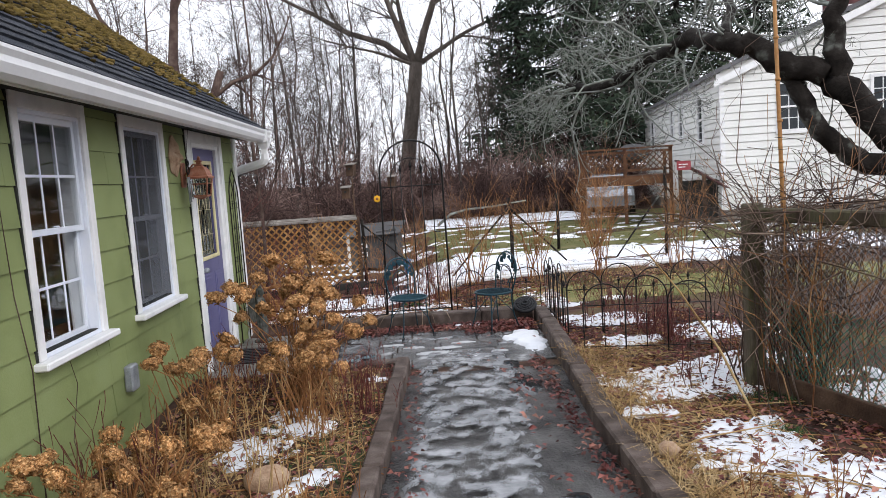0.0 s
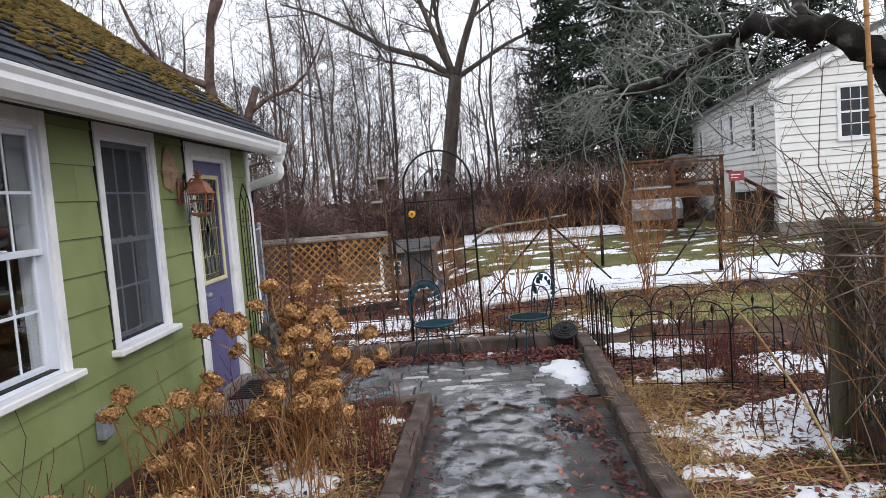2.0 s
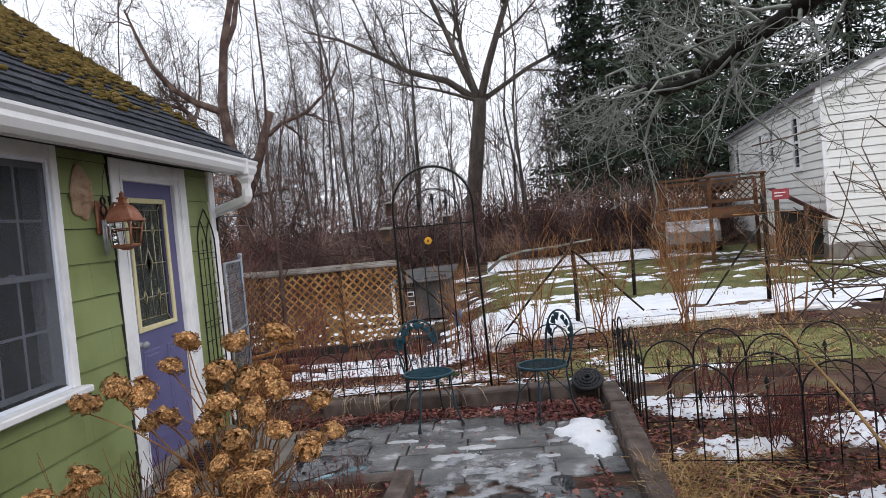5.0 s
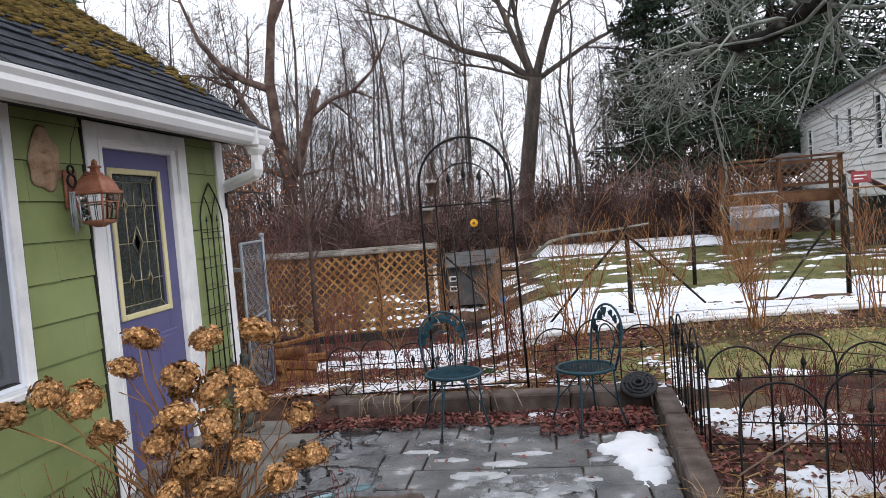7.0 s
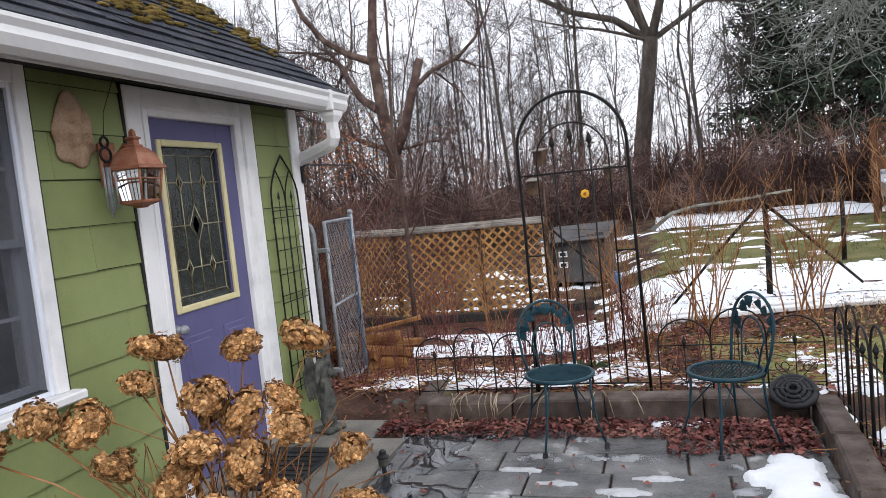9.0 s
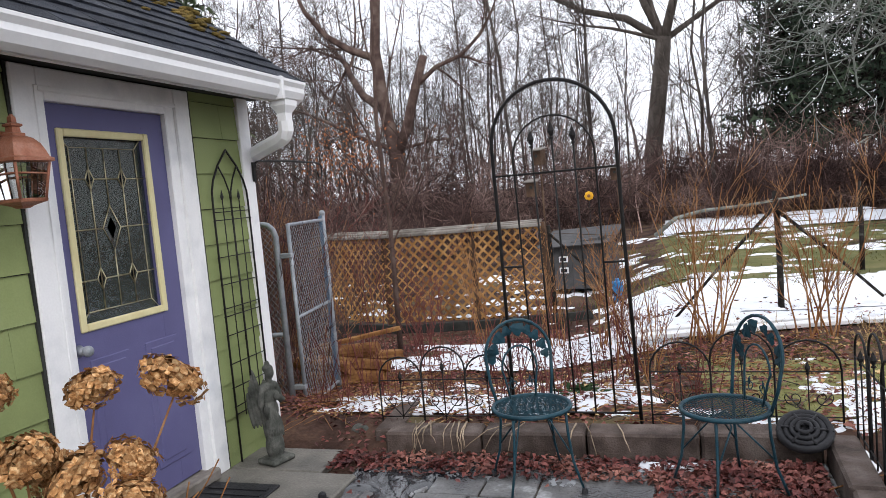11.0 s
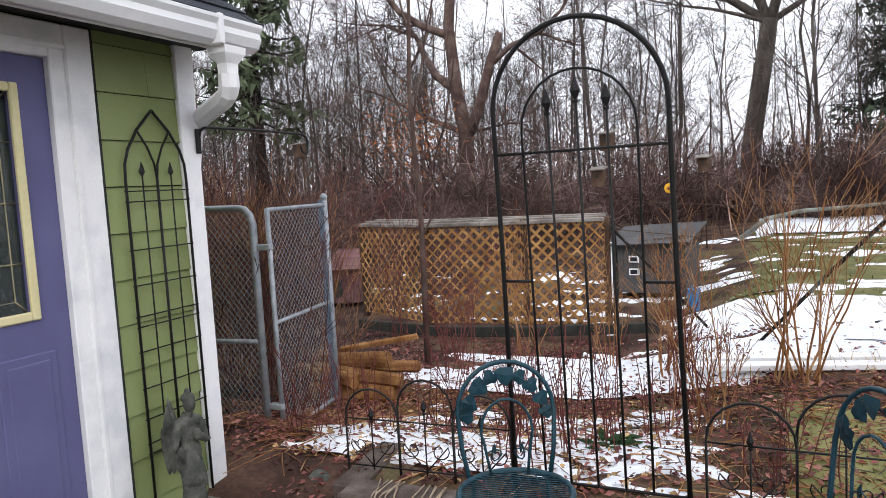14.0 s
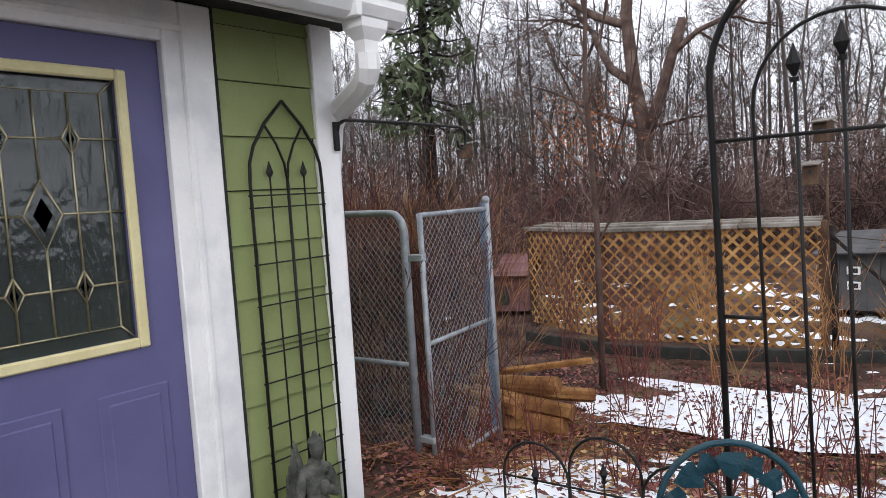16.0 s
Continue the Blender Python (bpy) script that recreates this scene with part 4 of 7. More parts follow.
# ---- the white house next door, and its deck ----
def clapboards(bm, length, z0, z1, m, step=0.2):
    z = z0
    while z < z1:
        vs = [bm.verts.new(m @ Vector(p)) for p in ((0, 0.04, z + 0.024), (length, 0.04, z + 0.024), (length, 0.022, min(z1, z + step)), (0, 0.022, min(z1, z + step)), (0, 0, z + 0.024), (length, 0, z + 0.024))]
        bm.faces.new(vs[:4])
        bm.faces.new((vs[4], vs[5], vs[1], vs[0]))
        z += step


def neighbour():
    h = thing("house", 8.6, 19.1, -0.15, "white clapboard house with a gable and small windows", "house", rz=-10)
    L, W, H = 13.3, 9.0, 4.2
    ridge = H + 1.8
    bm = bmesh.new()
    prof = [(0, 0), (W, 0), (W, H), (W / 2, ridge), (0, H)]
    a = [bm.verts.new((x, 0, z)) for x, z in prof]
    b = [bm.verts.new((x, L, z)) for x, z in prof]
    bm.faces.new(a), bm.faces.new(b[::-1])
    for i in range(5):
        bm.faces.new((a[i], b[i], b[(i + 1) % 5], a[(i + 1) % 5]))
    bmesh.ops.recalc_face_normals(bm, faces=bm.faces[:])
    part("wall", bm, CLAPBOARD, h)
    bm = bmesh.new()
    clapboards(bm, L, 0.5, H - 0.05, Matrix.Translation((-0.004, L, 0)) @ Matrix.Rotation(radians(-90), 4, "Z") @ Matrix.Diagonal((1, -1, 1, 1)))
    part("siding", bm, CLAPBOARD, h)
    bm = bmesh.new()
    z = 0.5
    while z < ridge - 0.1:
        cut = 0 if z < H else (z - H) / (ridge - H) * W / 2
        vs = [bm.verts.new(p) for p in ((cut, -0.042, z + 0.024), (W - cut, -0.042, z + 0.024), (W - cut, -0.024, z + 0.2), (cut, -0.024, z + 0.2), (cut, -0.002, z + 0.024), (W - cut, -0.002, z + 0.024))]
        bm.faces.new(vs[:4])
        bm.faces.new((vs[4], vs[5], vs[1], vs[0]))
        z += 0.2
    part("siding", bm, CLAPBOARD, h)
    bm = bmesh.new()
    for s in (-1, 1):
        e = [(W / 2, ridge), (W / 2 + s * (W / 2 + 0.25), H - 0.25 * (ridge - H) / (W / 2))]
        vs = [bm.verts.new((x, y, z + dz)) for dz in (0.03, 0.15) for y in (-0.2, L + 0.2) for x, z in e]
        for q in ((0, 1, 3, 2), (4, 6, 7, 5), (0, 4, 5, 1), (2, 3, 7, 6), (1, 5, 7, 3), (0, 2, 6, 4)):
            bm.faces.new([vs[k] for k in q])
    part("roof", bm, ROOF_GREY, h)
    bm = bmesh.new()
    box(bm, -0.035, -0.035, 0.3, 0.09, 0.09, H)
    box(bm, -0.12, -0.1, H - 0.18, -0.03, L + 0.1, H - 0.02)
    for s in (-1, 1):
        x0, x1 = W / 2, W / 2 + s * (W / 2 + 0.2)
        vs = [bm.verts.new((x, y, z)) for y in (-0.21, -0.15) for x, z in ((x0, ridge + 0.02), (x1, H - 0.2), (x1, H - 0.38), (x0, ridge - 0.18))]
        for q in ((0, 1, 2, 3), (7, 6, 5, 4), (0, 4, 5, 1), (3, 2, 6, 7)):
            bm.faces.new([vs[k] for k in q])
    part("trim", bm, WHITE, h)
    part("foundation", boxes((-0.05, -0.05, -0.3, W + 0.05, L + 0.05, 0.5)), GREY_WOOD, h, "grey concrete foundation")

    def window(m, w, hh, cols, rows):
        win = part("window", boxes((-w / 2 - 0.08, -0.03, -0.08, -w / 2, 0.05, hh + 0.08), (w / 2, -0.03, -0.08, w / 2 + 0.08, 0.05, hh + 0.08), (-w / 2, -0.03, hh, w / 2, 0.049, hh + 0.08), (-w / 2 - 0.1, -0.03, -0.12, w / 2 + 0.1, 0.07, 0)), WHITE, h)
        win.matrix_basis = m
        part("pane", boxes((-w / 2, -0.03, 0, w / 2, 0.012, hh)), DARK_GLASS, win)
        bm = bmesh.new()
        box(bm, -w / 2, 0.012, hh / 2 - 0.025, w / 2, 0.03, hh / 2 + 0.025)
        for i in range(1, cols):
            box(bm, -w / 2 + w * i / cols - 0.012, 0.012, 0, -w / 2 + w * i / cols + 0.012, 0.022, hh)
        for j in range(1, rows):
            if abs(hh * j / rows - hh / 2) > 0.05:
                box(bm, -w / 2, 0.012, hh * j / rows - 0.012, w / 2, 0.021, hh * j / rows + 0.012)
        part("muntins", bm, WHITE, win)

    for y, w, hh, z in ((2.2, 0.55, 1.28, 2.45), (5.1, 0.5, 0.95, 2.77), (6.7, 0.45, 0.95, 2.77), (11.1, 0.7, 1.1, 2.5)):
        window(pose(-0.03, y, z, 0, 0, 90), w, hh, 1, 2)
    for x, z in ((1.85, 2.58), (4.2, 2.58)):
        window(pose(x, -0.03, z, 0, 0, 180), 0.7, 1.2, 3, 4)
    bm = boxes((-0.42, -0.42, 0, 0.42, 0.42, 1.0), m=pose(W / 2 + 0.2, 4.0, ridge - 0.3))
    part("chimney", bm, RED_SHED, h, "red brick chimney")


neighbour()


# ---- things on the house wall ----
def wall_lantern():
    l = thing("wall_lantern", WX + 0.014, 6.42, 1.9, "copper-coloured coach lantern on the green wall", "lantern")
    part("backplate", boxes((0, -0.055, -0.10, 0.022, 0.055, 0.12), bevel=0.008), COPPER, l)
    Tubes().add([(0.02, 0, 0.0), (0.06, 0.01, 0.05), (0.10, 0.02, 0.10), (0.14, 0.03, 0.09), (0.15, 0.03, 0.05)], 0.009, 0.009, 6).part("arm", COPPER, l)
    c = (0.15, 0.03)

    def square_lathe(name, prof, mat, smooth=False):
        """A square-plan turned piece from (half width, height) steps."""
        bm = bmesh.new()
        rows = [[bm.verts.new((c[0] + w * dx, c[1] + w * dy, z)) for dx, dy in ((-1, -1), (1, -1), (1, 1), (-1, 1))] for w, z in prof]
        for r, q in zip(rows, rows[1:]):
            for i in range(4):
                bm.faces.new((r[i], r[(i + 1) % 4], q[(i + 1) % 4], q[i]))
        bm.faces.new(rows[0][::-1]), bm.faces.new(rows[-1])
        return part(name, bm, mat, l)

    square_lathe("roof_cap", ((0.085, -0.03), (0.098, -0.026), (0.098, -0.014), (0.085, -0.006), (0.078, 0.018), (0.066, 0.048), (0.048, 0.072), (0.03, 0.082), (0.03, 0.092), (0.02, 0.096), (0.018, 0.118), (0.026, 0.122), (0.026, 0.13), (0.012, 0.136), (0.011, 0.158), (0.003, 0.172)), COPPER)
    for dx, dy in ((-1, -1), (1, -1), (1, 1), (-1, 1)):
        Tubes().add([(c[0] + 0.082 * dx, c[1] + 0.082 * dy, -0.03), (c[0] + 0.062 * dx, c[1] + 0.062 * dy, -0.18)], 0.0075, 0.0075, 4).part("cage_bar", COPPER, l)
        for k in (-0.33, 0.33):
            ex, ey = (dx, k * 1.0) if dx == dy else (k, dy)
            Tubes().add([(c[0] + 0.08 * ex, c[1] + 0.08 * ey, -0.03), (c[0] + 0.061 * ex, c[1] + 0.061 * ey, -0.18)], 0.0025, 0.0025, 4).part("cage_wire", IRON, l)
    for z, r in ((-0.075, 0.077), (-0.18, 0.064)):
        Tubes().add([(c[0] + r * dx, c[1] + r * dy, z) for dx, dy in ((-1, -1), (1, -1), (1, 1), (-1, 1), (-1, -1))], 0.005, 0.005, 4).part("cage_ring", COPPER, l)
    square_lathe("glass_panes", ((0.058, -0.178), (0.078, -0.032)), GLASS)
    square_lathe("base", ((0.018, -0.215), (0.03, -0.205), (0.066, -0.19), (0.068, -0.18)), COPPER)


wall_lantern()


def wind_chime():
    c = thing("wind_chime", WX + 0.10, 6.33, 1.95, "small dark metal wind chime hanging under the eave", "wind chime")
    t = Tubes()
    t.add([(0, 0.12, 0.385), (0, 0.02, 0.2), (0, 0, 0.08)], 0.002, 0.002, 3)
    t.part("cord", IRON, c)
    for z, r in ((0.06, 0.025), (0.0, 0.035)):
        Tubes().add([(0, r * math.cos(radians(36 * k)), z + r * math.sin(radians(36 * k))) for k in range(11)], 0.007, 0.007, 5).part("ring", IRON, c)
    for k in range(5):
        y = -0.03 + 0.015 * k
        Tubes().add([(0.012 * math.sin(k * 2), y, -0.06), (0.012 * math.sin(k * 2), y, -0.30 + 0.02 * abs(k - 2))], 0.005, 0.005, 6).part("rod", GALV, c)


wind_chime()


def face_plaque():
    """A leafy mask: a carved relief over a scalloped outline, with a pointed crown and a curling beard."""
    bm = bmesh.new()
    n, m = 48, 12

    def rim(a):
        crown = 0.045 * max(0.0, math.cos((a - 90) * math.pi / 52)) if abs(a - 90) < 26 else 0.0
        beard = 0.03 * abs(math.sin(radians(a * 3.5))) if a > 205 and a < 335 else 0.014 * abs(math.sin(radians(a * 2.5)))
        return 0.105 + 0.035 * abs(math.sin(radians(a))) ** 2 + crown + beard

    def relief(y, z):
        """Height of the carving: nose, brows, cheeks, lips and leaf ribs."""
        def lump(cy, cz, ry, rz, h):
            return h * math.exp(-((y - cy) / ry) ** 2 - ((z - cz) / rz) ** 2)
        h = lump(0, 0.005, 0.016, 0.04, 0.03) + lump(0, -0.02, 0.024, 0.012, 0.012)
        for q in (-1, 1):
            h += lump(q * 0.042, -0.01, 0.025, 0.022, 0.016) + lump(q * 0.038, 0.058, 0.03, 0.009, 0.014) - lump(q * 0.036, 0.036, 0.016, 0.008, 0.012) + lump(q * 0.04, -0.048, 0.035, 0.009, 0.012) + lump(q * 0.075, 0.085, 0.02, 0.03, 0.012)
        return h - lump(0, -0.062, 0.03, 0.006, 0.014) + lump(0, 0.10, 0.02, 0.035, 0.014) + 0.004 * math.sin(70 * y + 40 * z * z) * (1 if z < -0.07 or z > 0.07 else 0)

    rings = []
    for j in range(m + 1):
        row = []
        for i in range(n):
            a = 360 * i / n
            f = j / m
            y, z = rim(a) * f * math.cos(radians(a)) * 1.05, rim(a) * f * math.sin(radians(a))
            row.append(bm.verts.new((0.03 * (1 - f ** 3) + 1.5 * relief(y, z) * (1 - f ** 6) + 0.006, y, z)))
            if j == 0:
                break
        rings.append(row)
    rings.append([bm.verts.new((0.0, v.co.y, v.co.z)) for v in rings[-1]])
    for i in range(n):
        k = (i + 1) % n
        bm.faces.new((rings[0][0], rings[1][i], rings[1][k]))
        for r, q in zip(rings[1:], rings[2:]):
            bm.faces.new((r[i], q[i], q[k], r[k]))
    bm.faces.new(rings[-1][::-1])
    p = part("wall_plaque", bm, TERRACOTTA, None, "", True)
    p.matrix_basis = pose(WX + 0.016, 6.235, 2.06)
    tagged(p, "pale terracotta mask plaque on the green wall", "plaque")


face_plaque()


def wall_trellis():
    t0 = thing("wall_trellis", WX + 0.035, 8.085, 0.05, "black iron pointed-arch trellis against the green wall", "trellis")
    R = 0.0055

    def yz(points, r=R, name="bar"):
        Tubes().add([(0, y, z) for y, z in points], r, r, 6).part(name, IRON, t0)

    hw, top = 0.19, 1.94
    side = [(-hw, -0.05), (-hw, 1.6), (-hw + 0.005, 1.68), (-hw + 0.03, 1.75), (-0.10, 1.84), (0, top)]
    yz(side, 0.007, "upright"), yz([(-y, z) for y, z in side], 0.007, "upright")
    yz([(0, 0.25), (0, 1.62)], 0.007, "upright")
    yz([(0, 1.60), (-0.01, 1.68), (-0.045, 1.76), (-0.10, 1.84)], name="arch"), yz([(0, 1.60), (0.01, 1.68), (0.045, 1.76), (0.10, 1.84)], name="arch")
    for y in (-0.09, 0.09):
        yz([(y, 0.25), (y, 1.62)], 0.004, "rod")
        bm = bmesh.new()
        bmesh.ops.create_cone(bm, cap_ends=True, segments=4, radius1=0.02, radius2=0.002, depth=0.05, matrix=pose(0, y, 1.665) @ Matrix.Diagonal((0.4, 1, 1, 1)))
        bmesh.ops.create_cone(bm, cap_ends=True, segments=4, radius1=0.002, radius2=0.02, depth=0.025, matrix=pose(0, y, 1.63) @ Matrix.Diagonal((0.4, 1, 1, 1)))
        part("finial", bm, IRON, t0)
    for z in (1.55, 1.50, 1.27, 1.10, 0.95, 0.90, 0.78, 0.6, 0.45, 0.33, 0.28):
        yz([(-hw - 0.012, z), (hw + 0.012, z)], 0.0035, "crossbar")


wall_trellis()


def hook_bracket():
    b = thing("hanger_bracket", WX + 0.045, CORNER + 0.012, 1.875, "black iron plant hanger arm on the corner board", "bracket")
    part("wall_plate", boxes((-0.012, -0.03, -0.09, 0.004, 0.0, 0.04), bevel=0.003), IRON, b)
    Tubes().add([(0, -0.01, 0.0), (0, 0.0, 0.03), (0, 0.04, 0.05), (0, 0.5, 0.055), (0, 0.90, 0.05), (0, 0.95, 0.03), (0, 0.955, -0.03), (0, 0.93, -0.07), (0, 0.89, -0.06), (0, 0.88, -0.02)], 0.009, 0.007, 6).part("arm", IRON, b)


hook_bracket()
tagged(part("conduit_box", boxes((WX + 0.01, 4.78, 0.42, WX + 0.07, 4.9, 0.6), bevel=0.01), GALV), "small grey metal outlet box on the green wall", "outlet box")
bm = bmesh.new()
bmesh.ops.create_uvsphere(bm, u_segments=14, v_segments=8, radius=0.1, matrix=pose(WIN - 0.12, 3.98, 0.98, 0, 0, 0) @ Matrix.Diagonal((1, 1.1, 0.8, 1)))
tagged(part("gourd", bm, TERRACOTTA, None, "", True), "orange-brown gourd on the indoor window ledge", "gourd")
tagged(part("ledge", boxes((WIN - 0.28, 3.7, 0.84, WIN - 0.003, 6.05, 0.9)), BROWN_WOOD), "dark wooden ledge inside the windows", "ledge", kind="structure")
tagged(part("paper_sheet", boxes((WIN - 0.15, 5.3, 0.902, WIN - 0.148, 5.55, 1.22), m=None), PLASTER), "pale paper sheet standing inside the window", "paper")
bm = boxes((-1.86, 6.92, 0.031, -1.42, 7.56, 0.045), bevel=0.004)
mat_thing = thing("door_mat", 0, 0, 0, "black rubber mat with raised bars on the step", "mat")
part("mat_base", bm, BLACK_PLASTIC, mat_thing)
for i in range(8):
    part("mat_rib", boxes((-1.83, 6.97 + 0.07 * i, 0.045, -1.45, 7.0 + 0.07 * i, 0.052)), BLACK_PLASTIC, mat_thing)


# ---- statue of a winged figure ----
def statue():
    bm = bmesh.new()

    def blob(x, y, z, rx, ry, rz, tilt=(0, 0, 0), seg=14):
        bmesh.ops.create_uvsphere(bm, u_segments=seg, v_segments=10, radius=1, matrix=pose(x, y, z, *tilt) @ Matrix.Diagonal((rx, ry, rz, 1)))

    box(bm, -0.105, -0.095, 0, 0.105, 0.095, 0.035, bevel=0.012)
    blob(0, 0, 0.10, 0.07, 0.065, 0.10)
    blob(-0.025, 0, 0.20, 0.04, 0.04, 0.14), blob(0.03, 0.01, 0.19, 0.036, 0.038, 0.14, (0, 6, 0))
    blob(0, 0.005, 0.33, 0.062, 0.048, 0.075), blob(0, 0.01, 0.42, 0.058, 0.045, 0.07)
    blob(0, 0.012, 0.475, 0.085, 0.04, 0.035), blob(0.005, -0.005, 0.52, 0.02, 0.02, 0.04)
    blob(0.008, -0.008, 0.565, 0.034, 0.038, 0.046), blob(0.008, 0.004, 0.588, 0.038, 0.042, 0.026), blob(0.008, 0.004, 0.618, 0.012, 0.026, 0.018)
    blob(-0.078, 0.0, 0.42, 0.024, 0.024, 0.075, (0, 12, 0)), blob(-0.065, -0.03, 0.33, 0.02, 0.022, 0.065, (25, -25, 0))
    blob(0.08, 0.0, 0.42, 0.024, 0.024, 0.07, (0, -12, 0)), blob(0.05, -0.045, 0.40, 0.055, 0.02, 0.02, (0, 25, 0))
    blob(0.02, -0.05, 0.42, 0.025, 0.018, 0.03)
    for i in range(7):
        a = i / 6
        blob(-0.05 + 0.1 * a, -0.045 + 0.02 * abs(a - 0.5), 0.27 - 0.05 * a, 0.014, 0.012, 0.09 - 0.02 * a, (0, 10 - 20 * a, 0), 8)
    blob(0.0, 0.05, 0.30, 0.055, 0.018, 0.22)
    for s in (-1, 1):
        for i in range(5):
            blob(s * (0.035 + 0.012 * i), 0.065 + 0.016 * i, 0.41 - 0.02 * i, 0.02, 0.02, 0.19 - 0.018 * i, (-8, s * (10 - 2 * i), 0), 8)
    for v in bm.verts:
        v.co += v.co.normalized() * 0.004 * noise.noise(v.co * 40)
    s = part("statue", bm, STONE, None, "", True)
    s.matrix_basis = pose(-1.66, 7.92, 0.028, 0, 0, 72) @ Matrix.Diagonal((0.85, 0.85, 1.0, 1))
    skin = s.modifiers.new("skin", "REMESH")
    skin.mode, skin.voxel_size, skin.use_smooth_shade = "VOXEL", 0.0042, True
    tagged(s, "weathered grey stone garden statue of a winged figure", "statue")


statue()
tagged(part("slab_edge", boxes((-1.92, 7.79, -0.06, -1.3, 8.15, 0.028), bevel=0.012), SLAB), "wet concrete strip beside the step", "step", kind="structure")


# ---- bistro chairs ----
def bistro_chair():
    c = thing("bistro_chair", 0, 0, 0, "teal-green enamelled iron bistro chair with leaf back", "chair", "bistro chairs on the patio")
    H, R = 0.43, 0.205
    ring = [(R * math.cos(radians(a)), R * math.sin(radians(a)), H) for a in range(0, 361, 15)]
    seat = Tubes().add(ring, 0.012, 0.012, 6, False).part("seat", CHAIR_MAT, c)
    t = Tubes()
    for i in range(-12, 13):
        o = i * 0.0163
        if abs(o) < R - 0.005:
            h = math.sqrt(R * R - o * o)
            t.add([(-h, o, H + 0.004), (h, o, H + 0.004)], 0.0028, 0.0028, 3, False)
    for i in range(-6, 7):
        o = i * 0.032
        if abs(o) < R - 0.005:
            h = math.sqrt(R * R - o * o)
            t.add([(o, -h, H + 0.001), (o, h, H + 0.001)], 0.0025, 0.0025, 3, False)
    t.part("seat_mesh", CHAIR_MAT, seat)
    for sx in (-1, 1):
        for sy in (-1, 1):
            x, y = sx * 0.14, sy * 0.14
            leg = Tubes().add([(x, y, H - 0.005), (x * 1.02, y * 1.02, H - 0.12), (x * 1.12, y * 1.12, 0.16), (x * 1.38, y * 1.38, 0.015)], 0.008, 0.007, 6).part("leg", CHAIR_MAT, c)
            bm = bmesh.new()
            bmesh.ops.create_cone(bm, cap_ends=True, segments=8, radius1=0.019, radius2=0.013, depth=0.03, matrix=pose(x * 1.38, y * 1.38, 0.016))
            part("foot", bm, BLACK_PLASTIC, leg)
    for sx in (-1, 1):
        Tubes().add([(sx * 0.15, -0.15, 0.2), (sx * 0.08, -0.02, 0.36), (0, 0.0, 0.415)], 0.005, 0.005, 5).part("brace", CHAIR_MAT, c)
        Tubes().add([(sx * 0.15, 0.15, 0.2), (sx * 0.08, 0.02, 0.36), (0, 0.0, 0.415)], 0.005, 0.005, 5).part("brace", CHAIR_MAT, c)
    hoop = [(-0.15, 0.14, H - 0.02), (-0.175, 0.17, H + 0.1), (-0.185, 0.19, H + 0.22)]
    hoop += [(0.185 * math.cos(radians(180 - a)), 0.195 + 0.02 * math.sin(radians(a)), H + 0.24 + 0.19 * math.sin(radians(a))) for a in range(0, 181, 15)]
    hoop += [(0.185, 0.19, H + 0.22), (0.175, 0.17, H + 0.1), (0.15, 0.14, H - 0.02)]
    back = Tubes().add(hoop, 0.009, 0.009, 6).part("back_hoop", CHAIR_MAT, c)
    inner = [(-0.07, 0.16, H), (-0.09, 0.18, H + 0.12)] + [(0.10 * math.cos(radians(180 - a)), 0.19, H + 0.16 + 0.13 * math.sin(radians(a))) for a in range(0, 181, 20)] + [(0.09, 0.18, H + 0.12), (0.07, 0.16, H)]
    Tubes().add(inner, 0.006, 0.006, 5).part("inner_hoop", CHAIR_MAT, back)
    for s in (-1, 1):
        curl = [(s * (0.05 - 0.04 * k / 14 * math.cos(k * 0.75)), 0.18, H + 0.08 + 0.045 * (1 - k / 16) * math.sin(k * 0.75)) for k in range(14)]
        Tubes().add(curl, 0.004, 0.003, 4).part("scroll", CHAIR_MAT, back)
    rng = random.Random(2)
    spots = [(0, H + 0.385), (-0.055, H + 0.37), (0.055, H + 0.37), (-0.1, H + 0.335), (0.1, H + 0.335), (-0.14, H + 0.28), (0.14, H + 0.28), (-0.155, H + 0.23), (0.155, H + 0.23)]
    for x, z in spots:
        bm = bmesh.new()
        n, rr, a0 = 9, rng.uniform(0.024, 0.038), rng.random() * 6
        off = rng.uniform(-0.022, 0.022)
        lobe = [rr * (1 + 0.25 * math.cos(3 * (a0 + 6.283 * k / n))) for k in range(n)]
        front, rear = bm.verts.new((x, 0.196 + off, z)), bm.verts.new((x, 0.206 + off, z))
        rim = [bm.verts.new((x + lobe[k] * math.cos(6.283 * k / n), 0.2 + off + rng.uniform(-0.003, 0.003), z + lobe[k] * math.sin(6.283 * k / n))) for k in range(n)]
        for k in range(n):
            q = (k + 1) % n
            bm.faces.new((front, rim[k], rim[q]))
            bm.faces.new((rear, rim[q], rim[k]))
        part("leaf", bm, CHAIR_MAT, back)
    return c


chair = bistro_chair()
chair.matrix_basis = pose(0.0, 7.81, 0.0, 0, 0, 27)
copy_thing(chair, pose(0.955, 7.81, 0.0, 0, 0, -60))


# ---- iron arch, border fences ----
def finial(parent, x, z, s=1.0, y=0.0):
    bm = bmesh.new()
    for dz, r0, r1, d in ((0.0, 0.012, 0.012, 0.012), (0.022, 0.006, 0.02, 0.03), (0.062, 0.02, 0.001, 0.05)):
        bmesh.ops.create_cone(bm, cap_ends=True, segments=6, radius1=r0 * s, radius2=r1 * s, depth=d * s, matrix=pose(x, y, z + dz * s))
    part("finial", bm, IRON, parent)


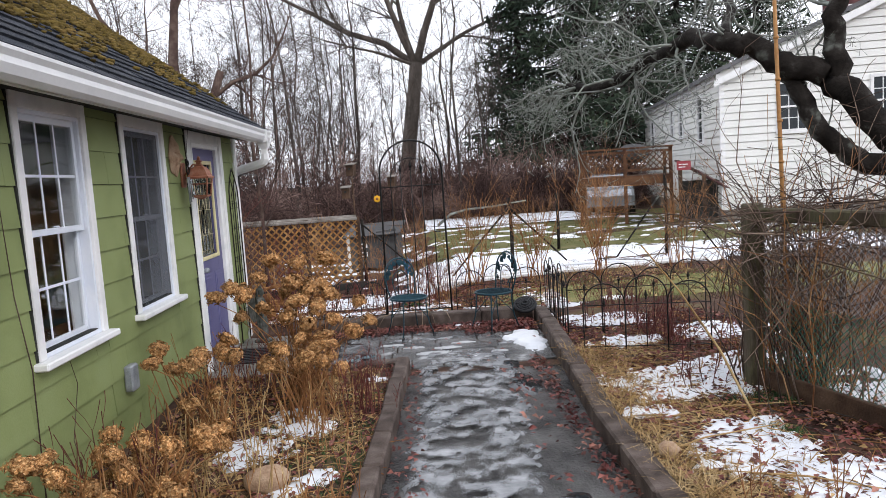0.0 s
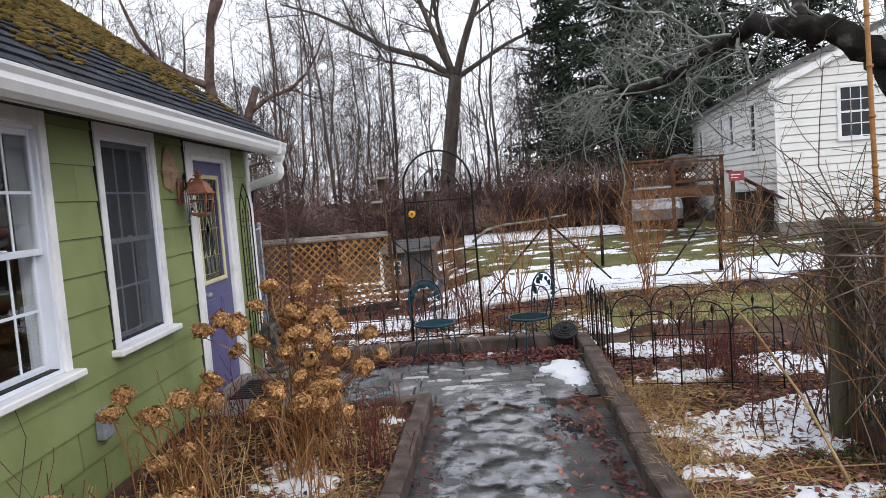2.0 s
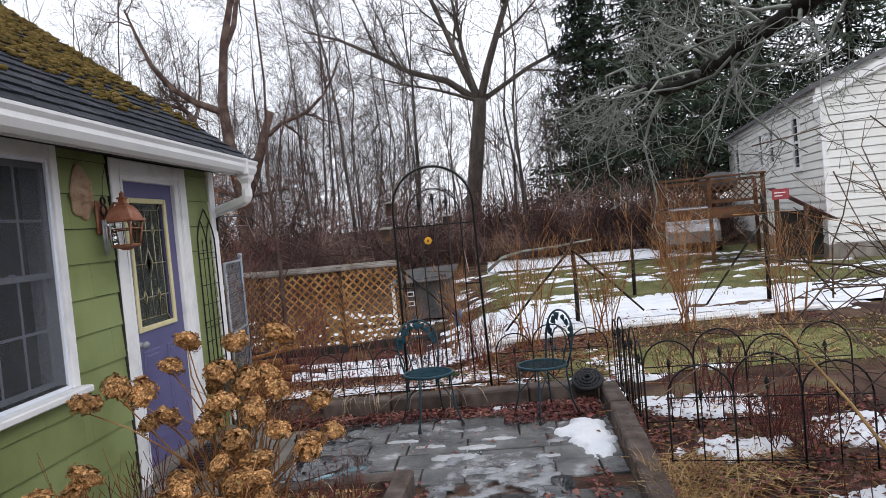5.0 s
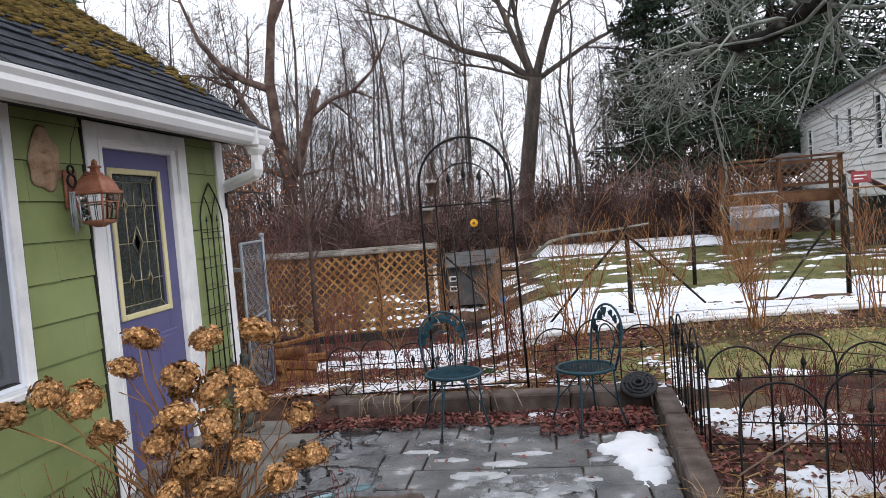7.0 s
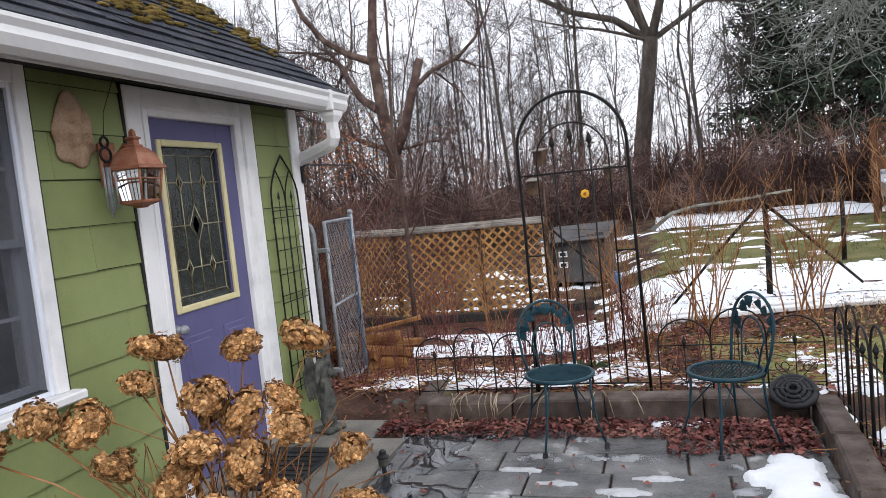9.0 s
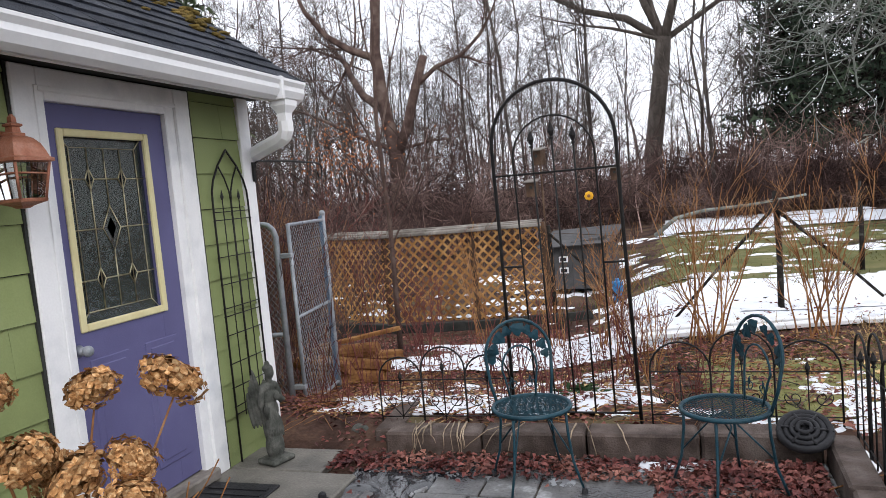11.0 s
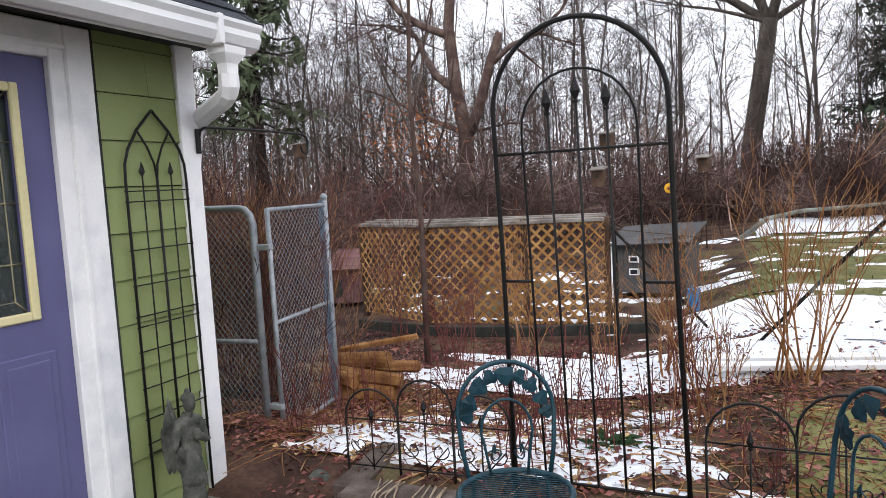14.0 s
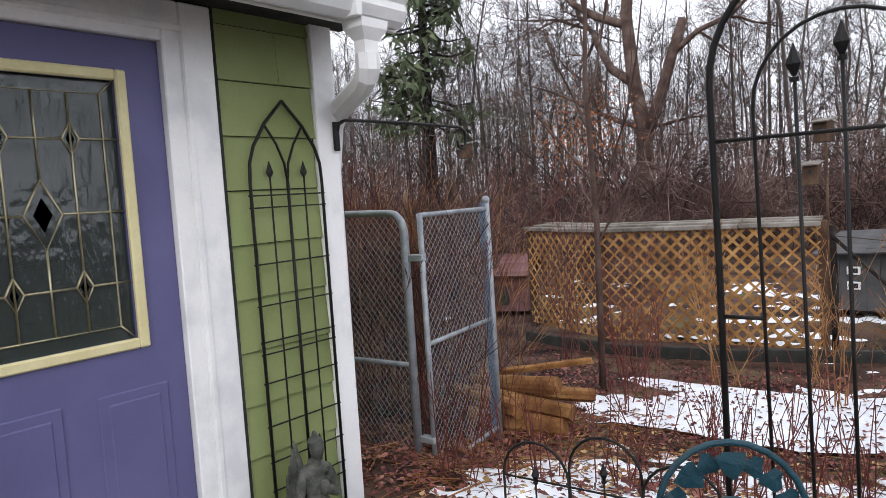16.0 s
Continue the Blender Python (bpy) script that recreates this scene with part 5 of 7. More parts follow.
def garden_arch():
    a = thing("garden_arch", 0.115, 8.62, 0.06, "tall black iron garden arch trellis behind the wall", "trellis")
    a.matrix_basis = pose(0.115, 8.6, 0.06, 5, 0, 0)
    W2, top = 0.37, 2.15
    sp = top - W2 * 1.0
    outer = [(-W2 - 0.03, 0, -0.1), (-W2 - 0.005, 0, 1.2)] + arc(0, sp, W2, 180, 0, 18) + [(W2 + 0.005, 0, 1.2), (W2 + 0.03, 0, -0.1)]
    Tubes().add(outer, 0.0115, 0.0115, 8).part("outer_hoop", IRON, a)
    w = 0.245
    inner = [(-w, 0, 0.08), (-w, 0, 1.3)] + arc(0, 1.945 - w, w, 180, 0, 14) + [(w, 0, 1.3), (w, 0, 0.08)]
    Tubes().add(inner, 0.006, 0.006, 6).part("inner_hoop", IRON, a)
    for x, h in ((-0.125, 1.77), (0, 1.81), (0.125, 1.77)):
        Tubes().add([(x, 0, 0.08), (x, 0, h)], 0.006, 0.006, 6).part("rod", IRON, a)
        finial(a, x, h, 1.2)
    for x0, x1, z in ((-W2, W2, 1.61), (-W2, -w, 1.04), (w, W2, 1.04), (-W2 - 0.02, W2 + 0.02, 0.08)):
        Tubes().add([(x0, 0, z), (x1, 0, z)], 0.007, 0.007, 6).part("crossbar", IRON, a)


garden_arch()


def hoop_fence(x0, y0, x1, y1, z, n, height, label, scrolls=True, thick=0.006):
    """A low iron fence panel of n overlapping hoops between two points."""
    d = Vector((x1 - x0, y1 - y0))
    f = thing("garden_fence", x0, y0, z, label, "fence", "low iron border fences", rz=math.degrees(math.atan2(d.y, d.x)))
    w = d.length / n
    r = w * 0.5
    for i in range(n):
        c = (i + 0.5) * w
        top = height + (0.06 if i % 2 else 0.0)
        pts = [(c - r, 0, -0.12), (c - r, 0, top - r)] + arc(c, top - r, r, 180, 0, 10) + [(c + r, 0, top - r), (c + r, 0, -0.12)]
        Tubes().add([(p[0], p[1] + 0.008 * (i % 2), p[2]) for p in pts], thick, thick, 6).part("hoop", IRON, f)
        Tubes().add([(c, 0, 0.0), (c, 0, top - r - 0.02)], thick * 0.7, thick * 0.7, 5).part("rod", IRON, f)
        finial(f, c, top - r - 0.02, 0.85)
        if scrolls:
            for s in (-1, 1):
                curl = [(c + s * (0.075 - 0.055 * (1 - k / 16) * math.cos(k * 0.55 + 2.6)), 0, 0.16 + 0.05 * (1 - k / 20) * math.sin(k * 0.55 + 2.6)) for k in range(14)]
                Tubes().add([(c, 0, 0.05)] + curl, 0.0035, 0.003, 4).part("scroll", IRON, f)
    for h in (height - r - 0.01, 0.05):
        Tubes().add([(0, 0, h), (d.length, 0, h)], 0.0045, 0.0045, 5).part("rail", IRON, f)
    return f


hoop_fence(0.58, 8.6, 1.62, 8.58, 0.08, 3, 0.50, "low black iron hoop fence with scrolls behind the wall")
hoop_fence(-1.2, 8.55, -0.3, 8.6, 0.06, 3, 0.46, "low black iron hoop fence by the snowy bed")
hoop_fence(1.63, 8.3, 1.6, 6.95, 0.10, 5, 0.60, "black iron hoop fence beside the edging blocks", False, 0.0062)
hoop_fence(1.6, 6.93, 2.98, 6.85, 0.10, 4, 0.62, "black iron hoop fence across the shrub bed", False, 0.0062)
hoop_fence(1.58, 6.18, 2.66, 5.98, 0.09, 3, 0.62, "black iron hoop fence before the red shrub", False, 0.0062)


def reel():
    r = thing("coiled_hose_reel", 1.36, 8.19, 0.125, "black coiled rubber ring leaning on the block wall", "hose reel")
    m = pose(0, 0, 0.06, 32, 0, -12)
    for k, (rad, th) in enumerate(((0.12, 0.022), (0.09, 0.016), (0.062, 0.014), (0.034, 0.012))):
        pts = [m @ Vector((rad * math.cos(radians(a)), rad * math.sin(radians(a)), 0.01 * k)) for a in range(0, 361, 20)]
        Tubes().add(pts, th, th, 7, False).part("coil", BLACK_PLASTIC, r)
    bm = bmesh.new()
    bmesh.ops.create_cone(bm, cap_ends=True, segments=20, radius1=0.115, radius2=0.115, depth=0.02, matrix=m)
    part("disc", bm, BLACK_PLASTIC, r)
    for k in range(6):
        a = radians(60 * k)
        Tubes().add([m @ Vector((0.02 * math.cos(a), 0.02 * math.sin(a), 0.03)), m @ Vector((0.11 * math.cos(a), 0.11 * math.sin(a), 0.02))], 0.008, 0.008, 5).part("spoke", BLACK_PLASTIC, r)


reel()


# ---- chain-link gate ----
def chainlink(parent, p0, p1, z0, z1, mat, cell=0.055, r=0.0022, name="wire"):
    p0, p1 = Vector((*p0, 0)), Vector((*p1, 0))
    L, H = (p1 - p0).length, z1 - z0
    ux = (p1 - p0) / L
    nrm = Vector((-ux.y, ux.x, 0))
    t = Tubes()
    for s in (1, -1):
        o = -H if s > 0 else 0
        while o < (L if s > 0 else L + H):
            a, b = (o, 0.0), (o + s * H, H)
            pts = []
            for q in range(9):
                x, z = a[0] + (b[0] - a[0]) * q / 8, H * q / 8
                pts.append((x, z))
            clipped = []
            for (xa, za), (xb, zb) in ((pts[0], pts[-1]),):
                ta, tb = 0.0, 1.0
                dx = xb - xa
                for lim, sign in ((0.0, -1), (L, 1)):
                    num = (lim - xa) / dx
                    if (dx > 0) == (sign > 0):
                        tb = min(tb, num)
                    else:
                        ta = max(ta, num)
                if tb - ta > 0.01:
                    clipped = [(xa + dx * ta, H * ta), (xa + dx * tb, H * tb)]
            if clipped:
                t.add([p0 + ux * x + Vector((0, 0, z0 + z)) + nrm * (0.003 * s) for x, z in clipped], r, r, 3, False)
            o += cell
    return t.part(name, mat, parent)


def gate():
    g = thing("chain_link_gate", 0, 0, 0, "open galvanised chain-link gate with blue netting at its edge", "gate")
    a, b = (-2.22, 9.30), (-2.36, 10.18)
    z0, z1 = -0.12, 1.46
    for p, zt, r in ((a, z1, 0.017), (b, z1 + 0.03, 0.024)):
        Tubes().add([(*p, z0 - 0.12), (*p, zt)], r, r, 8).part("upright", GALV, g)
    for z in (z0 + 0.02, 0.68, z1 - 0.01):
        Tubes().add([(*a, z), (*b, z)], 0.015, 0.015, 8).part("rail", GALV, g)
    chainlink(g, a, b, z0 + 0.03, z1 - 0.01, GALV, name="mesh")
    d = Vector((b[0] - a[0], b[1] - a[1])).normalized()
    chainlink(g, (b[0] - d.x * 0.11, b[1] - d.y * 0.11), (b[0] + d.x * 0.03, b[1] + d.y * 0.03), z0 + 0.05, z1 + 0.03, NETTING, 0.026, 0.003, "netting")
    bm = bmesh.new()
    bmesh.ops.create_uvsphere(bm, u_segments=10, v_segments=6, radius=0.03, matrix=pose(*b, z1 + 0.05))
    part("post_cap", bm, GALV, g)
    for z in (0.1, 1.2):
        part("hinge", boxes((a[0] - 0.09, a[1] - 0.03, z - 0.02, a[0] + 0.02, a[1] + 0.02, z + 0.02), bevel=0.005), GALV, g)
    f = thing("chain_link_fence", 0, 0, 0, "galvanised chain-link fence panel with rounded tube frame", "fence")
    p, q = (-2.33, 9.28), (-4.2, 9.5)
    Tubes().add([(*p, -0.35), (*p, 1.36), (p[0] - 0.02, p[1], 1.42), (p[0] - 0.07, p[1] + 0.01, 1.46), (p[0] - 0.12, p[1] + 0.012, 1.47), (q[0], q[1], 1.5)], 0.026, 0.021, 8).part("frame_tube", GALV, f)
    Tubes().add([(*p, 0.55), (*q, 0.45)], 0.017, 0.017, 8).part("rail", GALV, f)
    Tubes().add([(*q, -0.35), (*q, 1.5)], 0.024, 0.024, 8).part("post", GALV, f)
    chainlink(f, p, q, -0.14, 1.45, GALV, name="mesh")


gate()


def log(x, y, z, l, r, ang, pitch, label):
    rng = random.Random(int(1000 * (x + y)))
    bm = bmesh.new()
    bmesh.ops.create_cone(bm, cap_ends=True, segments=11, radius1=r, radius2=r * 0.92, depth=l)
    for v in bm.verts:
        k = 1 + rng.uniform(-0.16, 0.12)
        v.co = Vector((v.co.x * k, v.co.y * k, v.co.z + rng.uniform(-0.012, 0.012)))
    p = part("log", bm, LOG)
    p.matrix_basis = pose(x, y, z, 0, 90 + pitch, ang)
    tagged(p, label, "log", "firewood pile")


for i, (x, y, z, l, r, a, pt) in enumerate(((-2.42, 10.5, -0.17, 0.75, 0.085, 14, 2), (-2.5, 10.68, -0.17, 0.8, 0.08, -6, -1), (-2.4, 10.55, -0.03, 0.8, 0.07, 8, 6), (-2.5, 10.6, 0.09, 0.75, 0.07, 3, -3), (-2.25, 10.85, -0.02, 0.55, 0.06, 25, 4), (-2.65, 10.45, -0.02, 0.7, 0.07, -12, 2), (-2.4, 10.75, 0.19, 0.9, 0.028, 20, -8), (-2.75, 10.9, -0.15, 0.8, 0.08, 5, 0))):
    log(x, y, z, l, r, a, pt, "split orange-brown firewood log on the pile")


# ---- lattice run, coop, bird houses ----
def lattice_panel(parent, a, b, z0, z1, gap=0.15, w=0.036):
    a, b = Vector((*a, 0)), Vector((*b, 0))
    L, H = (b - a).length, z1 - z0
    u = (b - a) / L
    n = Vector((-u.y, u.x, 0))
    for s in (1, -1):
        o = -H if s > 0 else 0.0
        while o < (L if s > 0 else L + H):
            ta, tb = 0.0, 1.0
            dx = s * H
            for lim, up in ((0.0, False), (L, True)):
                q = (lim - o) / dx
                if (dx > 0) == up:
                    tb = min(tb, q)
                else:
                    ta = max(ta, q)
            if tb - ta > 0.03:
                p, q = (o + dx * ta, H * ta), (o + dx * tb, H * tb)
                bm = bmesh.new()
                k = w * 0.7
                off = 0.005 * s
                vs = []
                for dn in (off - 0.004, off + 0.004):
                    for x, z in ((p[0] - k, p[1]), (p[0] + k, p[1]), (q[0] + k, q[1]), (q[0] - k, q[1])):
                        vs.append(bm.verts.new(a + u * min(L, max(0, x)) + Vector((0, 0, z0 + z)) + n * dn))
                for f in ((0, 1, 2, 3), (7, 6, 5, 4), (0, 4, 5, 1), (1, 5, 6, 2), (2, 6, 7, 3), (3, 7, 4, 0)):
                    bm.faces.new([vs[i] for i in f])
                part("slat", bm, LATTICE, parent)
            o += gap


def lattice_fence():
    f = thing("lattice_fence", 0, 0, 0, "brown diagonal wooden lattice fence with a weathered cap", "fence")
    c, r, l = (-3.42, 14.02), (-1.04, 14.3), (-4.85, 14.7)
    lattice_panel(f, c, r, -0.30, 1.0)
    lattice_panel(f, l, c, -0.30, 1.0)
    for p in (c, r, l, (-2.06, 14.15)):
        part("post", boxes((p[0] - 0.04, p[1] + 0.02, -0.5, p[0] + 0.04, p[1] + 0.10, 1.06), bevel=0.006), BROWN_WOOD, f)
    for p, q in ((c, r), (l, c)):
        d = Vector((q[0] - p[0], q[1] - p[1], 0))
        ang = math.degrees(math.atan2(d.y, d.x))
        for k, (o, z, th) in enumerate(((-0.06, 1.0, 0.05), (0.1, 1.03, 0.045), (0.26, 1.05, 0.04))):
            for i in range(3):
                s0, s1 = d.length * i / 3, d.length * (i + 1) / 3 - 0.006
                m = part("cap_board", boxes((s0, o, z, s1, o + 0.145, z + th), bevel=0.008), GREY_WOOD, f, "weathered grey cap board")
                m.matrix_basis = pose(*p, 0.01 * nz(i, k, 2.7), 0.8 * nz(i, k, 3.3), 0, ang)
    for i in range(7):
        a = (-4.3 + 0.56 * i, 13.35 + 0.6 * (abs(i - 2.6) / 4) ** 1.5)
        b = (-4.3 + 0.56 * (i + 1), 13.35 + 0.6 * (abs(i - 1.6) / 4) ** 1.5)
        d = Vector((b[0] - a[0], b[1] - a[1], 0))
        m = part("bed_edge", boxes((0, -0.03, -0.25, d.length + 0.01, 0.03, -0.13 + 0.01 * (i % 2)), bevel=0.008), DARK_GAP, f, "dark timber bed edging")
        m.matrix_basis = pose(*a, -0.07, 0, 0, math.degrees(math.atan2(d.y, d.x)))


lattice_fence()


def coop():
    c = thing("chicken_coop", -0.85, 17.1, -0.45, "grey board chicken coop with two white windows", "coop", rz=-8)
    c.matrix_basis = c.matrix_basis @ Matrix.Diagonal((1, 1, 0.8, 1))
    for i in range(7):
        part("board", boxes((-0.55 + 0.16 * i, -0.4, 0.2, -0.395 + 0.16 * i, -0.375, 1.15 + 0.03 * i)), GREY_SHED, c)
        part("board", boxes((-0.56, -0.37 + 0.12 * i, 0.2, -0.54, -0.255 + 0.12 * i, 1.1)), GREY_SHED, c)
    part("body", boxes((-0.535, -0.37, 0.2, 0.56, 0.5, 1.1)), GREY_SHED, c)
    for i in range(6):
        m = part("roof_board", boxes((-0.68, -0.02, 0, 0.68, 0.2, 0.022)), GREY_SHED, c)
        m.matrix_basis = pose(0, -0.55 + 0.19 * i, 1.17 + 0.045 * i, 14, -3, 0)
    for x in (-0.5, 0.5):
        for y in (-0.35, 0.42):
            part("leg", boxes((x - 0.035, y - 0.035, 0, x + 0.035, y + 0.035, 0.22)), BROWN_WOOD, c)
    for z in (0.55, 0.80):
        w = part("window", boxes((-0.30, -0.43, z, -0.14, -0.40, z + 0.13), bevel=0.004), WHITE, c)
        part("pane", boxes((-0.275, -0.436, z + 0.025, -0.165, -0.428, z + 0.105)), DARK_GLASS, w)
    part("corner_post", boxes((-0.62, -0.46, 0, -0.555, -0.40, 1.2)), WHITE, c, "peeling white corner post")


coop()


def red_hutch():
    h = thing("hutch", -5.9, 15.6, -0.35, "small dark red hutch with a shingled roof", "hutch", rz=20)
    part("body", boxes((-0.45, -0.35, 0.05, 0.45, 0.35, 0.6), bevel=0.01), RED_SHED, h)
    part("opening", boxes((-0.2, -0.362, 0.15, 0.15, -0.349, 0.45)), DARK_GAP, h)
    for s in (-1, 1):
        for k in range(5):
            m = part("roof_strip", boxes((-0.55, -0.06, 0, 0.55, 0.06, 0.015)), RED_SHED, h)
            m.matrix_basis = pose(0, s * (0.06 + 0.095 * k), 0.88 - 0.058 * k, -s * 31, 0, 0)


red_hutch()


def bird_house(x, y, z, w, label, pole=None):
    b = thing("bird_house", x, y, z, label, "bird house", "bird houses in the garden", rz=random.uniform(-25, 25))
    body = part("body", boxes((-w / 2, -w / 2, 0, w / 2, w / 2, w * 1.5), bevel=0.004), BROWN_WOOD, b)
    part("roof", boxes((-w * 0.7, -w * 0.8, 0, w * 0.7, w * 0.7, 0.016), m=pose(0, 0, w * 1.52, 10, 0, 0), bevel=0.003), GREY_WOOD, b, "pale weathered roof board")
    bm = bmesh.new()
    bmesh.ops.create_cone(bm, cap_ends=True, segments=12, radius1=w * 0.16, radius2=w * 0.16, depth=0.006, matrix=pose(0, -w / 2 - 0.001, w * 0.9, 90, 0, 0))
    part("hole", bm, DARK_GAP, body)
    if pole is not None:
        Tubes().add([(x + 0.01, y + w / 2 + 0.02, pole), (x, y + w / 2 + 0.02, z + w * 1.2)], 0.018, 0.016, 7).part("pole", BROWN_WOOD, b).matrix_parent_inverse = b.matrix_basis.inverted()
    return b


bird_house(-1.17, 15.26, 1.90, 0.16, "weathered bird house on a tall post", -0.4)
bird_house(-1.31, 15.28, 1.42, 0.16, "brown bird house hung low on a post")
bird_house(-0.53, 22.5, 1.55, 0.22, "old brown bird house with a grey roof", -0.2)
bird_house(-7.1, 16.4, 2.22, 0.17, "small brown bird house on a stick", -0.2)


def flower_stake():
    s = thing("flower_stake", -0.87, 19.0, -0.22, "yellow plastic flower on a garden stake", "ornament")
    Tubes().add([(0, 0, 0), (0.02, 0, 1.45)], 0.008, 0.006, 5).part("stake", IRON, s)
    for k in range(8):
        a = radians(45 * k)
        bm = bmesh.new()
        bmesh.ops.create_uvsphere(bm, u_segments=8, v_segments=5, radius=1, matrix=pose(0.02 + 0.055 * math.cos(a), -0.02, 1.5 + 0.055 * math.sin(a)) @ Matrix.Diagonal((0.04, 0.012, 0.04, 1)))
        part("petal", bm, YELLOW, s)
    bm = bmesh.new()
    bmesh.ops.create_uvsphere(bm, u_segments=8, v_segments=6, radius=0.035, matrix=pose(0.02, -0.035, 1.5))
    part("centre", bm, CANE, s)


flower_stake()
bm = bmesh.new()
bmesh.ops.create_cone(bm, cap_ends=True, segments=14, radius1=0.075, radius2=0.085, depth=0.3, matrix=pose(0, 0, 0.15))
bmesh.ops.create_cone(bm, cap_ends=True, segments=14, radius1=0.03, radius2=0.03, depth=0.05, matrix=pose(0, 0, 0.32))
jug = part("jug", bm, BLUE)
jug.matrix_basis = pose(-0.1, 15.2, -0.28)
tagged(jug, "small blue plastic jug standing by the coop", "jug")


# ---- garden posts with braces, wire, plank edging ----
def braced_post(x, y, z, h, arms, label):
    p = thing("braced_post", x, y, z, label, "post", "rustic braced garden posts")
    Tubes().add([(0, 0, -0.2), (0.015, 0, h * 0.5), (0, 0, h)], 0.036, 0.03, 7).part("post", DARK_BARK, p)
    for dx, dy, top, end in arms:
        Tubes().add([(0, -0.05, top), (dx * 0.5, dy * 0.5 - 0.05, (top + end) / 2 + 0.02), (dx, dy - 0.05, end)], 0.02, 0.015, 6).part("brace", DARK_BARK, p)


braced_post(1.83, 12.6, 0.0, 1.3, ((-1.1, -0.1, 1.15, -0.03), (1.0, 0.1, 1.1, 0.1)), "dark rustic pole with two diagonal braces")
braced_post(4.95, 13.4, 0.0, 1.7, ((-1.0, 0.0, 1.3, 0.0), (1.0, 0.0, 1.3, 0.0)), "dark rustic pole with diagonal braces")
braced_post(-0.95, 14.35, -0.35, 1.35, ((1.15, -0.9, 1.25, 0.25),), "dark rustic pole with one long brace")
braced_post(3.25, 15.4, 0.0, 1.25, (), "short grey garden pole standing in the grass")
wire = thing("fence_wire", 0, 0, 0, "rusty wires strung along the garden poles", "wire")
for z in (1.25, 0.9):
    Tubes().add([(-0.95, 14.3, z), (0.6, 13.0, z - 0.06), (1.83, 12.55, z - 0.05), (3.4, 12.95, z - 0.03), (4.95, 13.35, z + 0.3)], 0.004, 0.004, 4).part("strand", BROWN_WOOD, wire)
Tubes().add([(0.55, 13.2, 0.85), (0.8, 13.1, 1.05), (1.1, 13.05, 1.12), (1.6, 13.0, 1.15), (2.2, 13.0, 1.22)], 0.03, 0.015, 6).part("dead_branch", LICHEN, wire)
for i, (x0, y0, x1, y1) in enumerate(((0.15, 11.15, 2.4, 11.75), (2.45, 11.74, 5.2, 12.15), (2.7, 11.95, 4.6, 12.28), (0.3, 11.4, 2.2, 11.9))):
    d = Vector((x1 - x0, y1 - y0))
    m = part("bed_plank", boxes((0, -0.07, 0, d.length, 0.07, 0.045), bevel=0.006), WHITE)
    m.matrix_basis = pose(x0, y0, 0.015 + 0.01 * (i > 1), 0, 0, math.degrees(math.atan2(d.y, d.x)))
    tagged(m, "long pale plank edging the snowy garden bed", "plank", "bed edging planks")


# ---- deck, sign, parked car ----
def deck():
    d = thing("deck", 5.1, 20.9, 0.1, "orange-stained raised wooden deck with lattice rail", "deck", rz=-16)
    W, D = 2.6, 2.6
    for i in range(16):
        part("deck_board", boxes((0, D * i / 16, 1.28, W, D * (i + 1) / 16 - 0.01, 1.32)), DECK_WOOD, d)
    part("rim_beam", boxes((-0.02, -0.05, 1.06, W + 0.02, -0.005, 1.28), (-0.05, -0.005, 1.06, -0.005, D, 1.28)), DECK_WOOD, d)
    for x in (0.02, W / 2, W - 0.02):
        part("post", boxes((x - 0.05, -0.02, -0.3, x + 0.05, 0.08, 2.15), bevel=0.008), DECK_WOOD, d)
    for x in (0.02, W - 0.02):
        part("post", boxes((x - 0.05, D - 0.1, -0.3, x + 0.05, D, 2.1), bevel=0.008), DECK_WOOD, d)
    part("hand_rail", boxes((-0.06, -0.08, 2.10, W + 0.06, 0.08, 2.15), (-0.06, 0.08, 2.099, 0.1, D, 2.149), bevel=0.008), DECK_WOOD, d)
    rail = part("lattice_rail", boxes((0, -0.02, 1.98, W, 0.02, 2.05), (0, -0.02, 1.45, W, 0.02, 1.52)), DECK_WOOD, d)
    for s in (-1, 1):
        for i in range(16):
            x = i * 0.17 - 0.25
            a, b = max(0, min(W, x)), max(0, min(W, x + 0.46))
            if b - a > 0.05:
                z0, z1 = 1.52 + (a - x), 1.52 + (b - x)
                if s < 0:
                    z0, z1 = 3.5 - z0, 3.5 - z1
                bm = bmesh.new()
                vs = [bm.verts.new((q, 0.006 * s + t, z + w)) for t in (-0.004, 0.004) for q, z, w in ((a, z0, -0.022), (b, z1, -0.022), (b, z1, 0.022), (a, z0, 0.022))]
                for f in ((0, 1, 2, 3), (7, 6, 5, 4), (0, 4, 5, 1), (2, 6, 7, 3)):
                    bm.faces.new([vs[k] for k in f])
                part("slat", bm, DECK_WOOD, rail)
    bm = bmesh.new()
    bmesh.ops.create_uvsphere(bm, u_segments=16, v_segments=8, radius=1, matrix=pose(0, 0, 0) @ Matrix.Diagonal((0.5, 0.5, 0.3, 1)))
    c = part("covered_table", bm, GREY_SHED, None, "", True)
    c.matrix_basis = pose(7.0, 21.8, 2.1)
    tagged(c, "round table under a blue-grey cover on the deck", "table")


deck()


